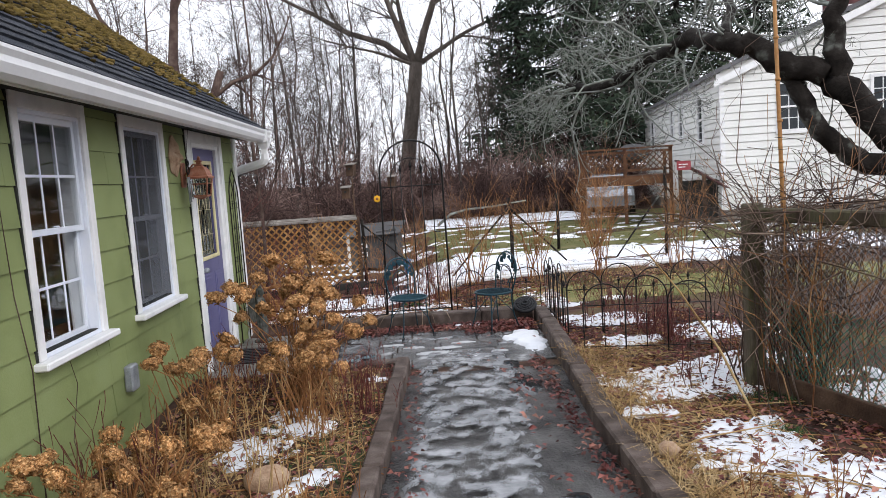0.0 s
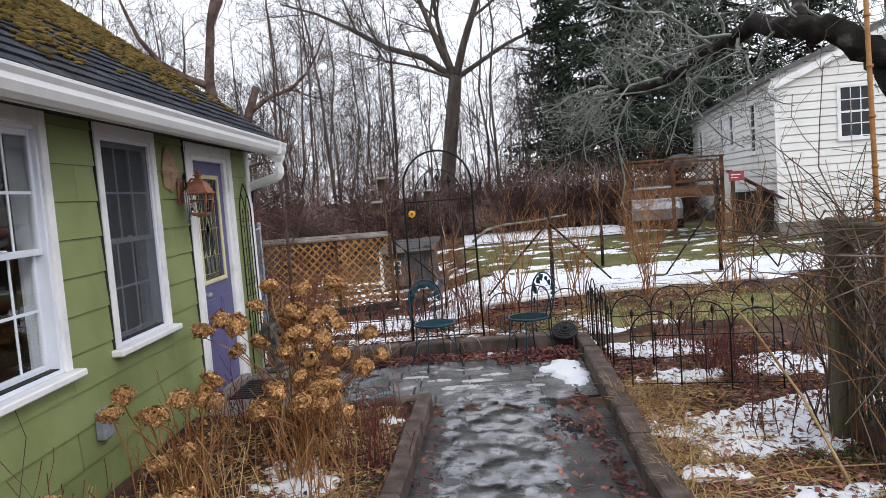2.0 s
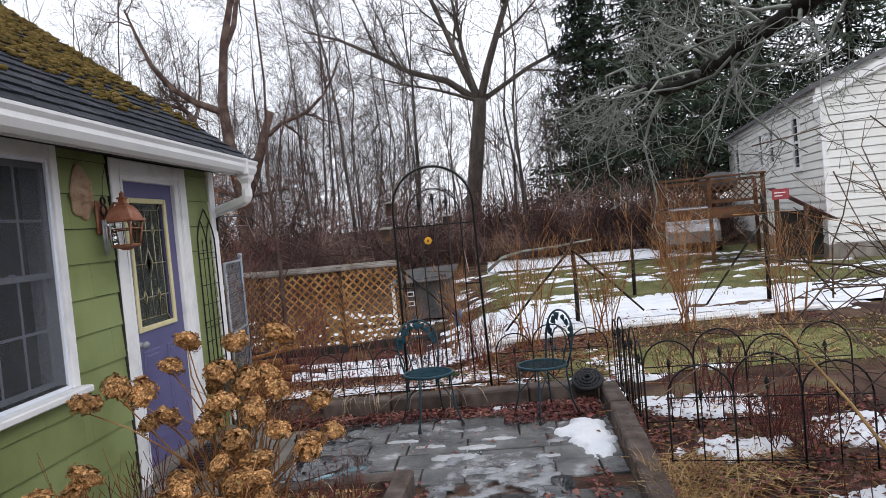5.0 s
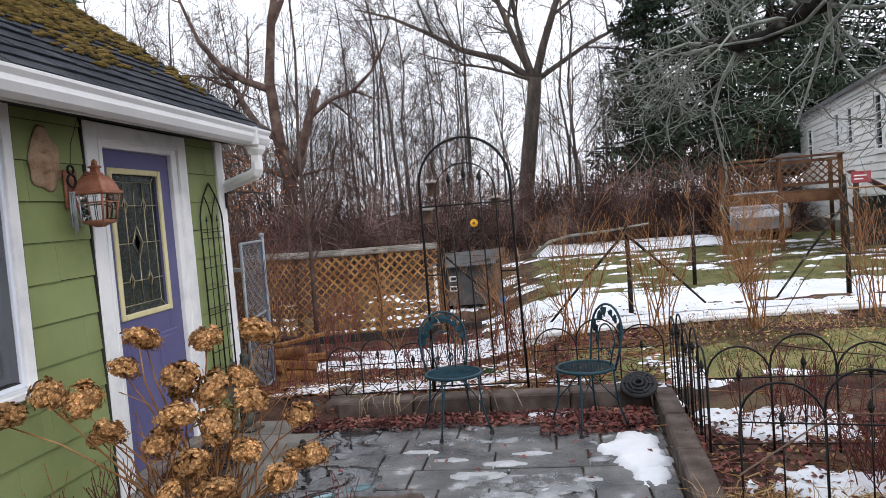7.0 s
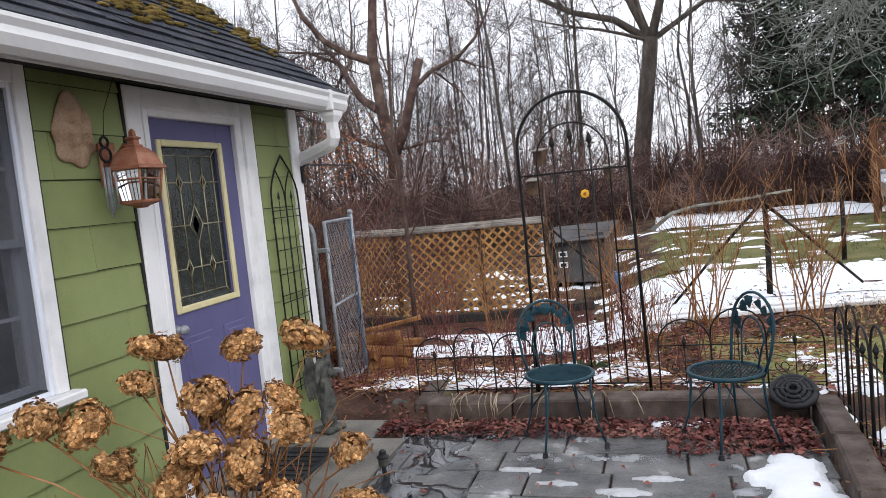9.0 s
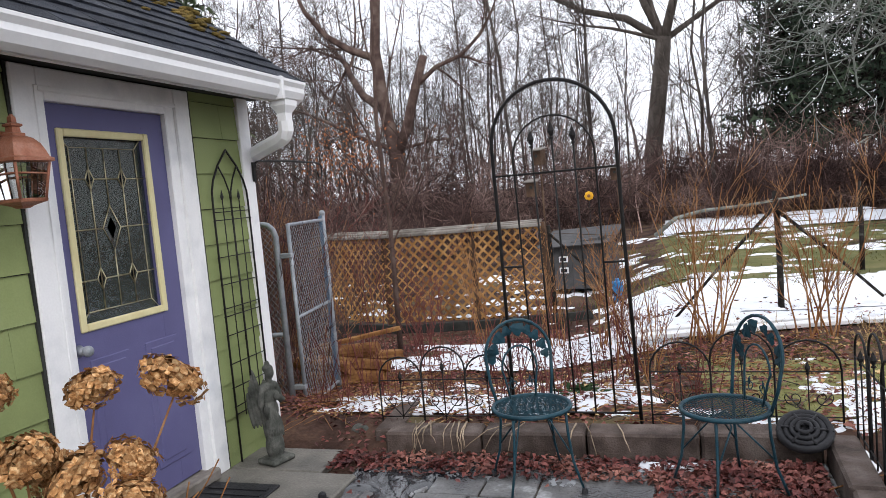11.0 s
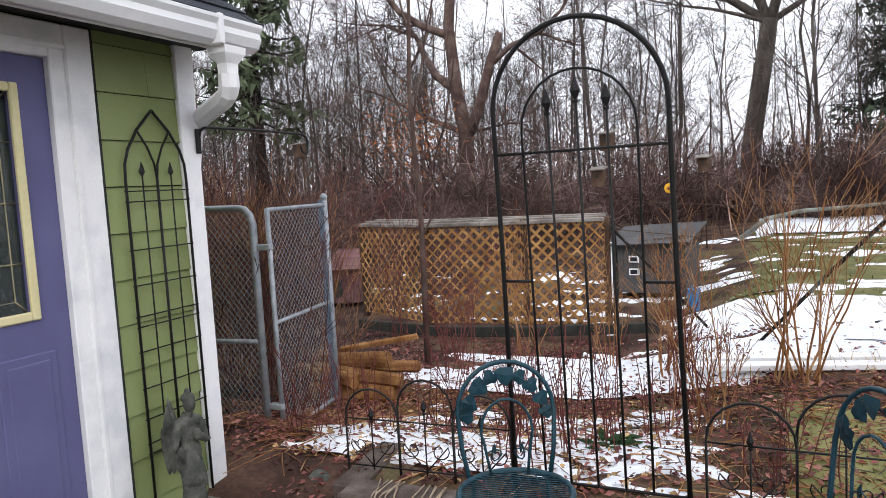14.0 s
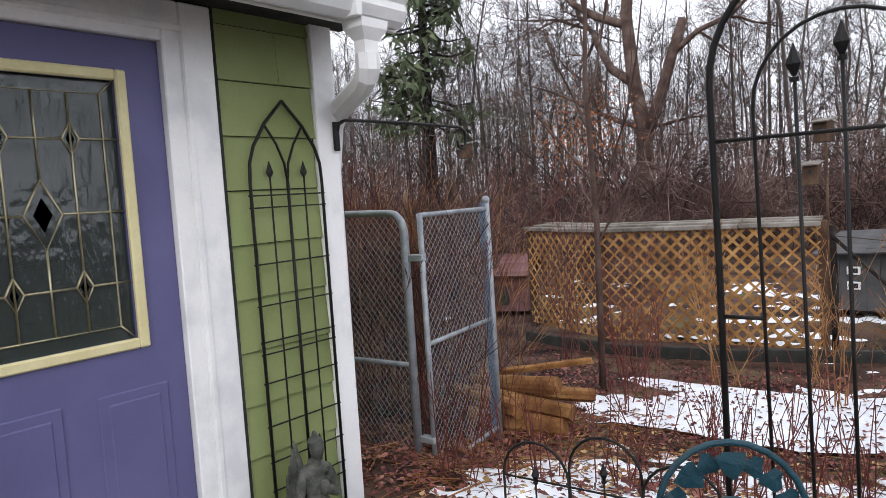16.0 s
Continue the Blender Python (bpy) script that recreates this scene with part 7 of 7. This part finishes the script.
# ---- small stuff lying about: leaves, straw, grass ----
def leaf_litter(name, zones, mat, label, seed, size=(0.014, 0.03), flat=0.5, category="leaves"):
    """Curled leaves over zones of (count, x0, x1, y0, y1, z or None)."""
    rng, v, f = random.Random(seed), [], []
    for n, x0, x1, y0, y1, z in zones:
        for i in range(n):
            x, y = rng.uniform(x0, x1), rng.uniform(y0, y1)
            g = (ground_z(x, y) if z is None else z) + rng.choice((0.006, 0.012, 0.02, 0.034))
            a, s = rng.random() * 6.28, rng.uniform(*size)
            u = Vector((math.cos(a), math.sin(a), rng.gauss(0, flat * 0.6))).normalized()
            w = Vector((-math.sin(a), math.cos(a), rng.gauss(0, flat))).normalized() * rng.uniform(0.45, 0.7)
            c = Vector((x, y, g))
            b = len(v)
            curl = Vector((0, 0, s * rng.uniform(0.1, 0.5)))
            v += [tuple(c - u * s), tuple(c + w * s + curl), tuple(c + u * s), tuple(c - w * s + curl)]
            f += [(b, b + 1, b + 2), (b, b + 2, b + 3)]
    me = bpy.data.meshes.new(name)
    me.from_pydata(v, [], f)
    return tagged(link(name, me, mat), label, category, kind="stuff")


leaf_litter("leaf_litter", [(1500, -1.3, 1.42, 7.86, 8.15, 0.002), (800, 0.6, 1.4, 7.6, 8.14, 0.002), (700, 1.45, 3.2, 2.2, 7.8, None), (220, 0.8, 1.25, 2.0, 6.2, 0.012), (260, -1.6, -0.6, 7.8, 8.5, None), (500, 1.08, 1.24, 2.0, 6.5, 0.002), (260, -0.14, 0.1, 2.5, 6.3, 0.002), (60, -1.0, 1.3, 6.4, 7.9, 0.004), (500, -1.3, 1.42, 7.95, 8.15, 0.006), (300, 0.9, 1.42, 7.7, 8.14, 0.006),
    (2600, -1.8, -0.15, 2.2, 6.25, None), (7500, 1.45, 3.3, 2.0, 7.6, None), (5200, -2.6, 2.0, 8.5, 11.2, None), (5200, -3.4, 5.0, 10.6, 13.2, None), (1600, -3.4, -1.9, 8.6, 10.5, None), (3000, -4.5, 0.5, 11.0, 13.6, None)], LEAVES, "scattered curled red-brown fallen leaves", 5)
leaf_litter("leaf_litter", [(1800, 1.5, 5.5, 8.6, 11.4, None), (900, -1.8, 0.5, 8.6, 11.0, None), (1700, -1.8, -0.2, 2.5, 6.2, None), (700, 1.45, 3.0, 2.0, 7.5, None)], STRAW, "pale tan fallen leaf scraps", 6, (0.012, 0.03))


def blades(name, zones, mat, label, seed, category="grass"):
    """Thin blades over zones of (count, x0, x1, y0, y1, height, lean, width)."""
    rng, v, f = random.Random(seed), [], []
    for n, x0, x1, y0, y1, h, lean_by, w in zones:
        for i in range(n):
            x, y = rng.uniform(x0, x1), rng.uniform(y0, y1)
            if nz(x, y, 1.3, seed) < -0.12:
                continue
            a, hh = rng.random() * 6.28, h * rng.uniform(0.5, 1.3)
            c = Vector((x, y, ground_z(x, y) - 0.005))
            s = Vector((math.cos(a), math.sin(a), 0)) * w
            d = Vector((rng.gauss(0, lean_by), rng.gauss(0, lean_by), 1)).normalized() * hh
            m = c + d * 0.55 + Vector((0, 0, hh * 0.05))
            b = len(v)
            v += [tuple(c - s), tuple(c + s), tuple(m + s * 0.7), tuple(m - s * 0.7), tuple(c + d + Vector((d.x, d.y, -abs(d.x) * 0.5)) * 0.35)]
            f += [(b, b + 1, b + 2, b + 3), (b + 3, b + 2, b + 4)]
    me = bpy.data.meshes.new(name)
    me.from_pydata(v, [], f)
    return tagged(link(name, me, mat), label, category, kind="stuff")


blades("grass", [(16000, 1.7, 6.5, 8.5, 11.2, 0.05, 0.5, 0.0025), (5000, -0.5, 1.8, 8.8, 10.8, 0.04, 0.5, 0.0025), (9000, -1, 8, 14.0, 22.0, 0.07, 0.5, 0.008)], GRASS, "thin olive winter grass", 8)
blades("straw", [(1500, 1.40, 1.8, 2.2, 6.3, 0.17, 1.4, 0.003), (1300, 1.33, 1.55, 2.0, 6.2, 0.16, 1.1, 0.0025), (500, 1.9, 3.0, 4.6, 6.3, 0.16, 1.4, 0.0025), (1500, 1.42, 2.1, 2.0, 6.3, 0.18, 2.6, 0.004), (700, 1.5, 3.0, 2.0, 6.1, 0.14, 2.4, 0.003), (3600, -1.7, -0.25, 2.6, 6.2, 0.14, 2.0, 0.003), (900, 0.2, 4.6, 10.9, 11.9, 0.16, 0.6, 0.004)], STRAW, "bent dry straw-coloured grass", 9)
blades("ground_cover", [(5200, 2.15, 2.75, 3.9, 4.75, 0.06, 0.6, 0.0022), (1500, -0.55, -0.2, 3.6, 5.6, 0.05, 0.8, 0.003), (1300, -1.1, -0.5, 4.0, 5.3, 0.05, 0.8, 0.003)], GREENERY, "low green creeping ground cover", 10, "plant")
fern = thing("evergreen_plant", 0.05, 9.35, 0.0, "low green broad-leaved plant in the snowy bed", "plant")
rng = random.Random(14)
for i in range(26):
    a, l = rng.random() * 6.28, rng.uniform(0.10, 0.2)
    bm = bmesh.new()
    o = Vector((rng.gauss(0, 0.07), rng.gauss(0, 0.07), 0.02))
    d, w = Vector((math.cos(a), math.sin(a), 0.5)), Vector((-math.sin(a), math.cos(a), 0)) * 0.028
    vs = [bm.verts.new(q) for q in (o, o + d * l * 0.5 + w, o + d * l + Vector((0, 0, -0.04)), o + d * l * 0.5 - w)]
    bm.faces.new(vs)
    bmesh.ops.solidify(bm, geom=bm.faces[:], thickness=0.002)
    part("leaf", bm, GREENERY, fern)


def stick_litter(name, zones, mat, label, seed):
    """Thin fallen sticks over zones of (count, x0, x1, y0, y1, length)."""
    rng, t = random.Random(seed), Tubes()
    for n, x0, x1, y0, y1, l in zones:
        for i in range(n):
            x, y, a, h = rng.uniform(x0, x1), rng.uniform(y0, y1), rng.random() * 6.28, l * rng.uniform(0.3, 1.0) / 2
            z = ground_z(x, y) + 0.012
            d, b = Vector((math.cos(a) * h, math.sin(a) * h, rng.uniform(-0.02, 0.04))), rng.gauss(0, 0.12) * h
            c = Vector((x, y, z))
            t.add([c - d, c + Vector((-math.sin(a) * b, math.cos(a) * b, 0.01)), c + d], rng.uniform(0.002, 0.006), 0.002, 4, False)
    return tagged(t.part(name, mat), label, "twigs", kind="stuff")


stick_litter("fallen_twigs", [(420, -1.8, -0.2, 2.4, 6.2, 0.4), (520, 1.5, 3.2, 2.0, 8.2, 0.45), (700, -2.6, 2.0, 8.5, 11.4, 0.5), (250, -3.4, -1.6, 8.7, 11.0, 0.6)], CANE, "fallen brown twigs on the ground", 51)
stick_litter("fallen_twigs", [(200, 1.5, 3.0, 2.0, 6.2, 0.5), (160, -1.8, 1.5, 8.6, 11.0, 0.4)], BARK, "fallen grey twigs on the ground", 52)
for i, (x, y, h, n) in enumerate(((-1.55, 3.6, 0.5, 22), (-0.45, 3.3, 0.35, 18), (-1.15, 5.75, 0.5, 24), (-0.55, 4.4, 0.35, 18), (-1.6, 5.9, 0.4, 16), (1.75, 2.9, 0.3, 16), (2.2, 5.0, 0.35, 12))):
    stalk_clump("dry_perennial", x, y, ground_z(x, y), n, h, 0.14, CANE if i % 2 else RED_TWIG, 120 + i, "brown dry perennial stalks in the bed", "plant", (1, 3), 0.004, 0.22, "dry bed stalks")
stick_litter("fallen_straw", [(900, 1.42, 2.3, 2.0, 6.4, 0.42), (260, -1.6, -0.3, 2.6, 6.2, 0.35)], STRAW, "long fallen straw stalks on the bed", 53)
sheet("lawn", 0.9, 8.5, 8.7, 11.6, 0.09, lambda x, y: 0.3 + 0.8 * nz(x, y, 0.9, 3) + 0.5 * nz(x, y, 3, 1) - 0.9 * smooth_step(10.3, 11.2, y), 0.012, GRASS, "olive winter lawn with leaf litter", "lawn")
sheet("lawn", 0.0, 10.0, 14.6, 27.0, 0.2, lambda x, y: 0.35 + 0.6 * nz(x, y, 0.5, 6) + 0.3 * nz(x, y, 2, 1) - 0.8 * smooth_step(1.0, 0.0, x), 0.015, GRASS, "distant olive winter lawn", "lawn")
vine = thing("wall_vine", WX + 0.024, 3.5, 0.08, "thin bare brown vine climbing the green wall", "vine")
Tubes().add([(0, 0.15, 0), (0.003, 0.17, 0.8), (0.002, 0.09, 1.2), (0.003, 0.06, 1.65), (0.002, -0.02, 1.98)], 0.004, 0.002, 5).part("stem", RED_BARK, vine)
Tubes().add([(0, 0.6, 0), (0.003, 0.5, 0.3), (0.002, 0.62, 0.6), (0.003, 0.55, 0.78)], 0.003, 0.0015, 5).part("stem", RED_BARK, vine)


# ---- snow, ice, water ----
def blob_mask(blobs, rough=0.75, scale=3.0, k=0.0):
    def mask(x, y):
        best = -9.0
        for cx, cy, rx, ry in blobs:
            best = max(best, 1 - ((x - cx) / rx) ** 2 - ((y - cy) / ry) ** 2)
        return best - 0.22 + rough * nz(x, y, scale, k) + rough * 0.9 * nz(x, y, scale * 3, k + 3) + rough * 0.5 * nz(x, y, scale * 8, k + 5) if best > -1.5 else -1
    return mask


patio_z = lambda x, y: 0.002
sheet("snow", 1.42, 4.4, 1.8, 8.2, 0.035, blob_mask([(2.08, 6.43, 0.42, 0.2), (3.05, 6.62, 0.5, 0.36), (2.06, 5.2, 0.62, 0.34), (2.3, 4.85, 0.3, 0.2), (2.45, 5.4, 0.4, 0.3), (2.0, 3.75, 0.42, 0.55), (1.68, 4.5, 0.3, 0.12), (1.9, 4.85, 0.35, 0.15), (2.2, 7.4, 0.5, 0.38), (1.85, 7.5, 0.2, 0.35), (2.5, 2.8, 0.8, 0.6), (2.25, 3.3, 0.45, 0.35), (1.55, 8.0, 0.12, 0.2), (3.3, 4.2, 0.4, 1.0), (2.9, 5.6, 0.5, 0.25)], 0.8, 3.2), 0.03, SNOW, "melting white snow patches on the bed", "snow")
sheet("snow", -1.85, -0.15, 2.2, 6.2, 0.035, blob_mask([(-0.8, 5.0, 0.22, 0.25), (-0.98, 4.4, 0.28, 0.28), (-0.52, 3.92, 0.16, 0.12), (-0.7, 3.75, 0.14, 0.1), (-0.75, 4.75, 0.3, 0.2), (-0.3, 5.9, 0.12, 0.1), (-0.6, 3.3, 0.2, 0.2)], 0.7, 4, 2), 0.025, SNOW, "small melting snow patches under the hydrangeas", "snow")
sheet("snow", -2.2, 2.0, 8.7, 11.1, 0.04, lambda x, y: 0.10 + 0.9 * nz(x, y, 1.3, 8) + 0.75 * nz(x * 0.6, y, 5.0, 4) + 0.6 * nz(x * 0.7, y, 12, 6) - 1.4 * smooth_step(0.2, 1.2, x) * smooth_step(1.75, 1.35, x) - 1.2 * smooth_step(-1.6, -2.1, x) - 0.5 * smooth_step(10.2, 10.9, y) + 0.35 * smooth_step(0.9, 0.1, abs(y - 9.2)), 0.022, SNOW, "thin broken snow over the leafy bed", "snow")
sheet("snow", -3.4, 6.0, 11.0, 12.6, 0.06, lambda x, y: -0.05 + 0.6 * nz(x * 0.5, y, 2.2, 5) + 0.5 * nz(x * 0.6, y, 7, 3) + 0.8 * smooth_step(11.2, 12.2, y) * smooth_step(-2.0, 0.3, x) + 0.45 * smooth_step(-2.6, -0.8, x) * smooth_step(1.2, 0.2, x) - 0.7 * smooth_step(-2.0, -2.9, x) - 0.9 * smooth_step(0.5, 1.2, x) * smooth_step(11.9 + 0.14 * x, 11.3 + 0.14 * x, y), 0.03, SNOW, "snow along the garden bed edging", "snow")
sheet("snow", -1.0, 9.5, 12.4, 16.2, 0.055, lambda x, y: 0.30 + 0.7 * nz(x * 0.4, y, 1.4, 6) + 0.6 * nz(x * 0.5, y, 5, 1) + 0.55 * nz(x * 0.6, y, 9, 3) - 1.3 * smooth_step(14.6, 15.8, y) - 0.9 * smooth_step(0.3, -0.6, x), 0.04, SNOW, "broad snow field in the garden", "snow")
sheet("snow", -2.5, 10.0, 15.2, 24.0, 0.14, lambda x, y: -0.2 + 0.5 * nz(x * 0.5, y, 0.9, 9) + 0.7 * nz(x * 0.45, y, 2.6, 2) + 0.4 * nz(x * 0.5, y, 6, 4) - 0.6 * smooth_step(0.0, -2.0, x), 0.04, SNOW, "streaks of snow across the lawn", "snow")
sheet("snow", -6.5, -0.6, 14.6, 19.5, 0.09, lambda x, y: -0.48 + 0.8 * nz(x * 0.5, y, 1.6, 6) + 0.6 * nz(x, y, 5, 2) + 0.3 * smooth_step(-4.0, -2.0, x), 0.03, SNOW, "broken snow inside the poultry run", "snow")
sheet("snow", 0.5, 8.0, 23.5, 29.0, 0.2, lambda x, y: 0.25 + 0.7 * nz(x * 0.3, y, 0.7, 3) - 0.8 * smooth_step(6.0, 8.0, x), 0.05, SNOW, "far snow patches before the woods", "snow")
sheet("snow", 0.5, 1.48, 6.3, 8.2, 0.03, blob_mask([(1.23, 7.2, 0.17, 0.5), (1.09, 7.3, 0.14, 0.12), (0.64, 8.08, 0.24, 0.06), (1.27, 6.88, 0.10, 0.16)], 0.5, 5, 1), 0.03, SNOW, "leftover snow heap on the patio", "snow", base=patio_z)
edge_fade = lambda x, y: smooth_step(0.06, 0.3, x - lerp_line(LEFT_EDGE, y)) * smooth_step(0.1, 0.42, lerp_line(RIGHT_EDGE, y) - x)
sheet("ice", -0.9, 1.3, 6.9, 7.9, 0.035, lambda x, y: 1.2 * nz(x, y * 1.6, 3.6, 7) + 0.5 * nz(x, y, 9, 2) - 0.5, 0.006, ICE, "thin ice patches on the pavers", "ice", base=lambda x, y: 0.004)
sheet("ice", -0.35, 1.3, 1.4, 6.9, 0.028, lambda x, y: 0.75 * nz(x * 1.2, y * 1.5, 3.4, 4) + 0.8 * nz(x, y * 1.7, 9, 2) + 0.7 * nz(x, y * 1.4, 21, 8) + 0.45 - 1.6 * smooth_step(0.62, 0.98, x - 0.05 * (y - 4)) - 1.5 * (1 - min(1, 3 * edge_fade(x, y))), 0.006, ICE, "hazy grey patches of melting ice on the path", "ice", base=lambda x, y: 0.010)
sheet("meltwater", -0.3, 1.3, 1.5, 6.5, 0.05, lambda x, y: 1.3 * nz(x, y * 0.7, 2.6, 9) + 0.5 * nz(x, y, 7, 5) + 0.35 * smooth_step(0.5, 0.1, x) - 0.55 - 2 * (1 - min(1, 3 * edge_fade(x, y))), 0.004, PUDDLE, "shallow meltwater puddles on the path", "water", base=lambda x, y: 0.009)
sheet("meltwater", -1.1, -0.1, 6.5, 7.9, 0.04, lambda x, y: 1.2 * nz(x, y, 3, 3) + 0.3 * nz(x, y, 9, 2) + 0.1 - 1.2 * smooth_step(-0.55, -0.1, x), 0.003, PUDDLE, "meltwater puddle beside the step", "water", base=lambda x, y: 0.007)
sheet("snow", -0.5, 1.1, 6.4, 7.6, 0.02, blob_mask([(0.38, 7.1, 0.16, 0.06), (0.22, 6.92, 0.22, 0.07), (0.69, 6.68, 0.12, 0.08), (0.03, 7.19, 0.13, 0.035), (0.4, 6.6, 0.17, 0.07), (0.55, 7.27, 0.16, 0.04), (-0.2, 7.36, 0.14, 0.035), (0.89, 6.82, 0.1, 0.04)], 0.35, 6, 4), 0.007, SLUSH, "thin slushy snow spots on the pavers", "snow", base=lambda x, y: 0.004)
sheet("snow", 0.5, 3.0, 8.36, 9.2, 0.03, blob_mask([(0.85, 8.8, 0.22, 0.1), (1.3, 8.62, 0.3, 0.09), (1.9, 8.62, 0.4, 0.12), (2.6, 8.8, 0.3, 0.1)], 0.7, 4, 6), 0.02, SNOW, "melting snow along the iron border fence", "snow")


# ---- small things by the step ----
def stake_lamp():
    l = thing("garden_stake_lamp", -1.0, 7.28, -0.01, "small dark grey solar lamp on a short stake", "lamp")

    def turned(name, prof, mat):
        bm = bmesh.new()
        rows = [[bm.verts.new((r * math.cos(radians(30 * k)), r * math.sin(radians(30 * k)), z)) for k in range(12)] for r, z in prof]
        for p, q in zip(rows, rows[1:]):
            for k in range(12):
                bm.faces.new((p[k], p[(k + 1) % 12], q[(k + 1) % 12], q[k]))
        bm.faces.new(rows[0][::-1]), bm.faces.new(rows[-1])
        part(name, bm, mat, l)

    turned("stake", ((0.012, 0.0), (0.014, 0.05), (0.022, 0.055)), BLACK_PLASTIC)
    turned("housing", ((0.026, 0.055), (0.03, 0.06), (0.03, 0.10), (0.027, 0.105)), STONE)
    turned("cap", ((0.036, 0.105), (0.038, 0.112), (0.022, 0.125), (0.02, 0.145), (0.008, 0.155)), BLACK_PLASTIC)


stake_lamp()
scoop = thing("plastic_scoop", -0.43, 6.43, 0.10, "pale blue plastic garden scoop lying on the edging", "scoop", rz=38)
bm = bmesh.new()
rows = []
for x, w, z in ((-0.12, 0.012, 0.02), (-0.03, 0.013, 0.025), (0.0, 0.03, 0.02), (0.05, 0.042, 0.012), (0.11, 0.034, 0.012), (0.135, 0.016, 0.016)):
    rows.append([bm.verts.new((x, w * math.cos(radians(a)), z + (0.4 * w) * (1 - math.sin(radians(a))))) for a in (0, 30, 60, 90, 120, 150, 180)])
for p, q in zip(rows, rows[1:]):
    for k in range(6):
        bm.faces.new((p[k], p[k + 1], q[k + 1], q[k]))
bmesh.ops.solidify(bm, geom=bm.faces[:], thickness=0.004)
part("blade", bm, PALE_BLUE, scoop, "", True)
Tubes().add([(-0.25, 0, 0.03), (-0.18, 0, 0.034), (-0.11, 0, 0.03)], 0.013, 0.011, 8).part("grip", PALE_BLUE, scoop)
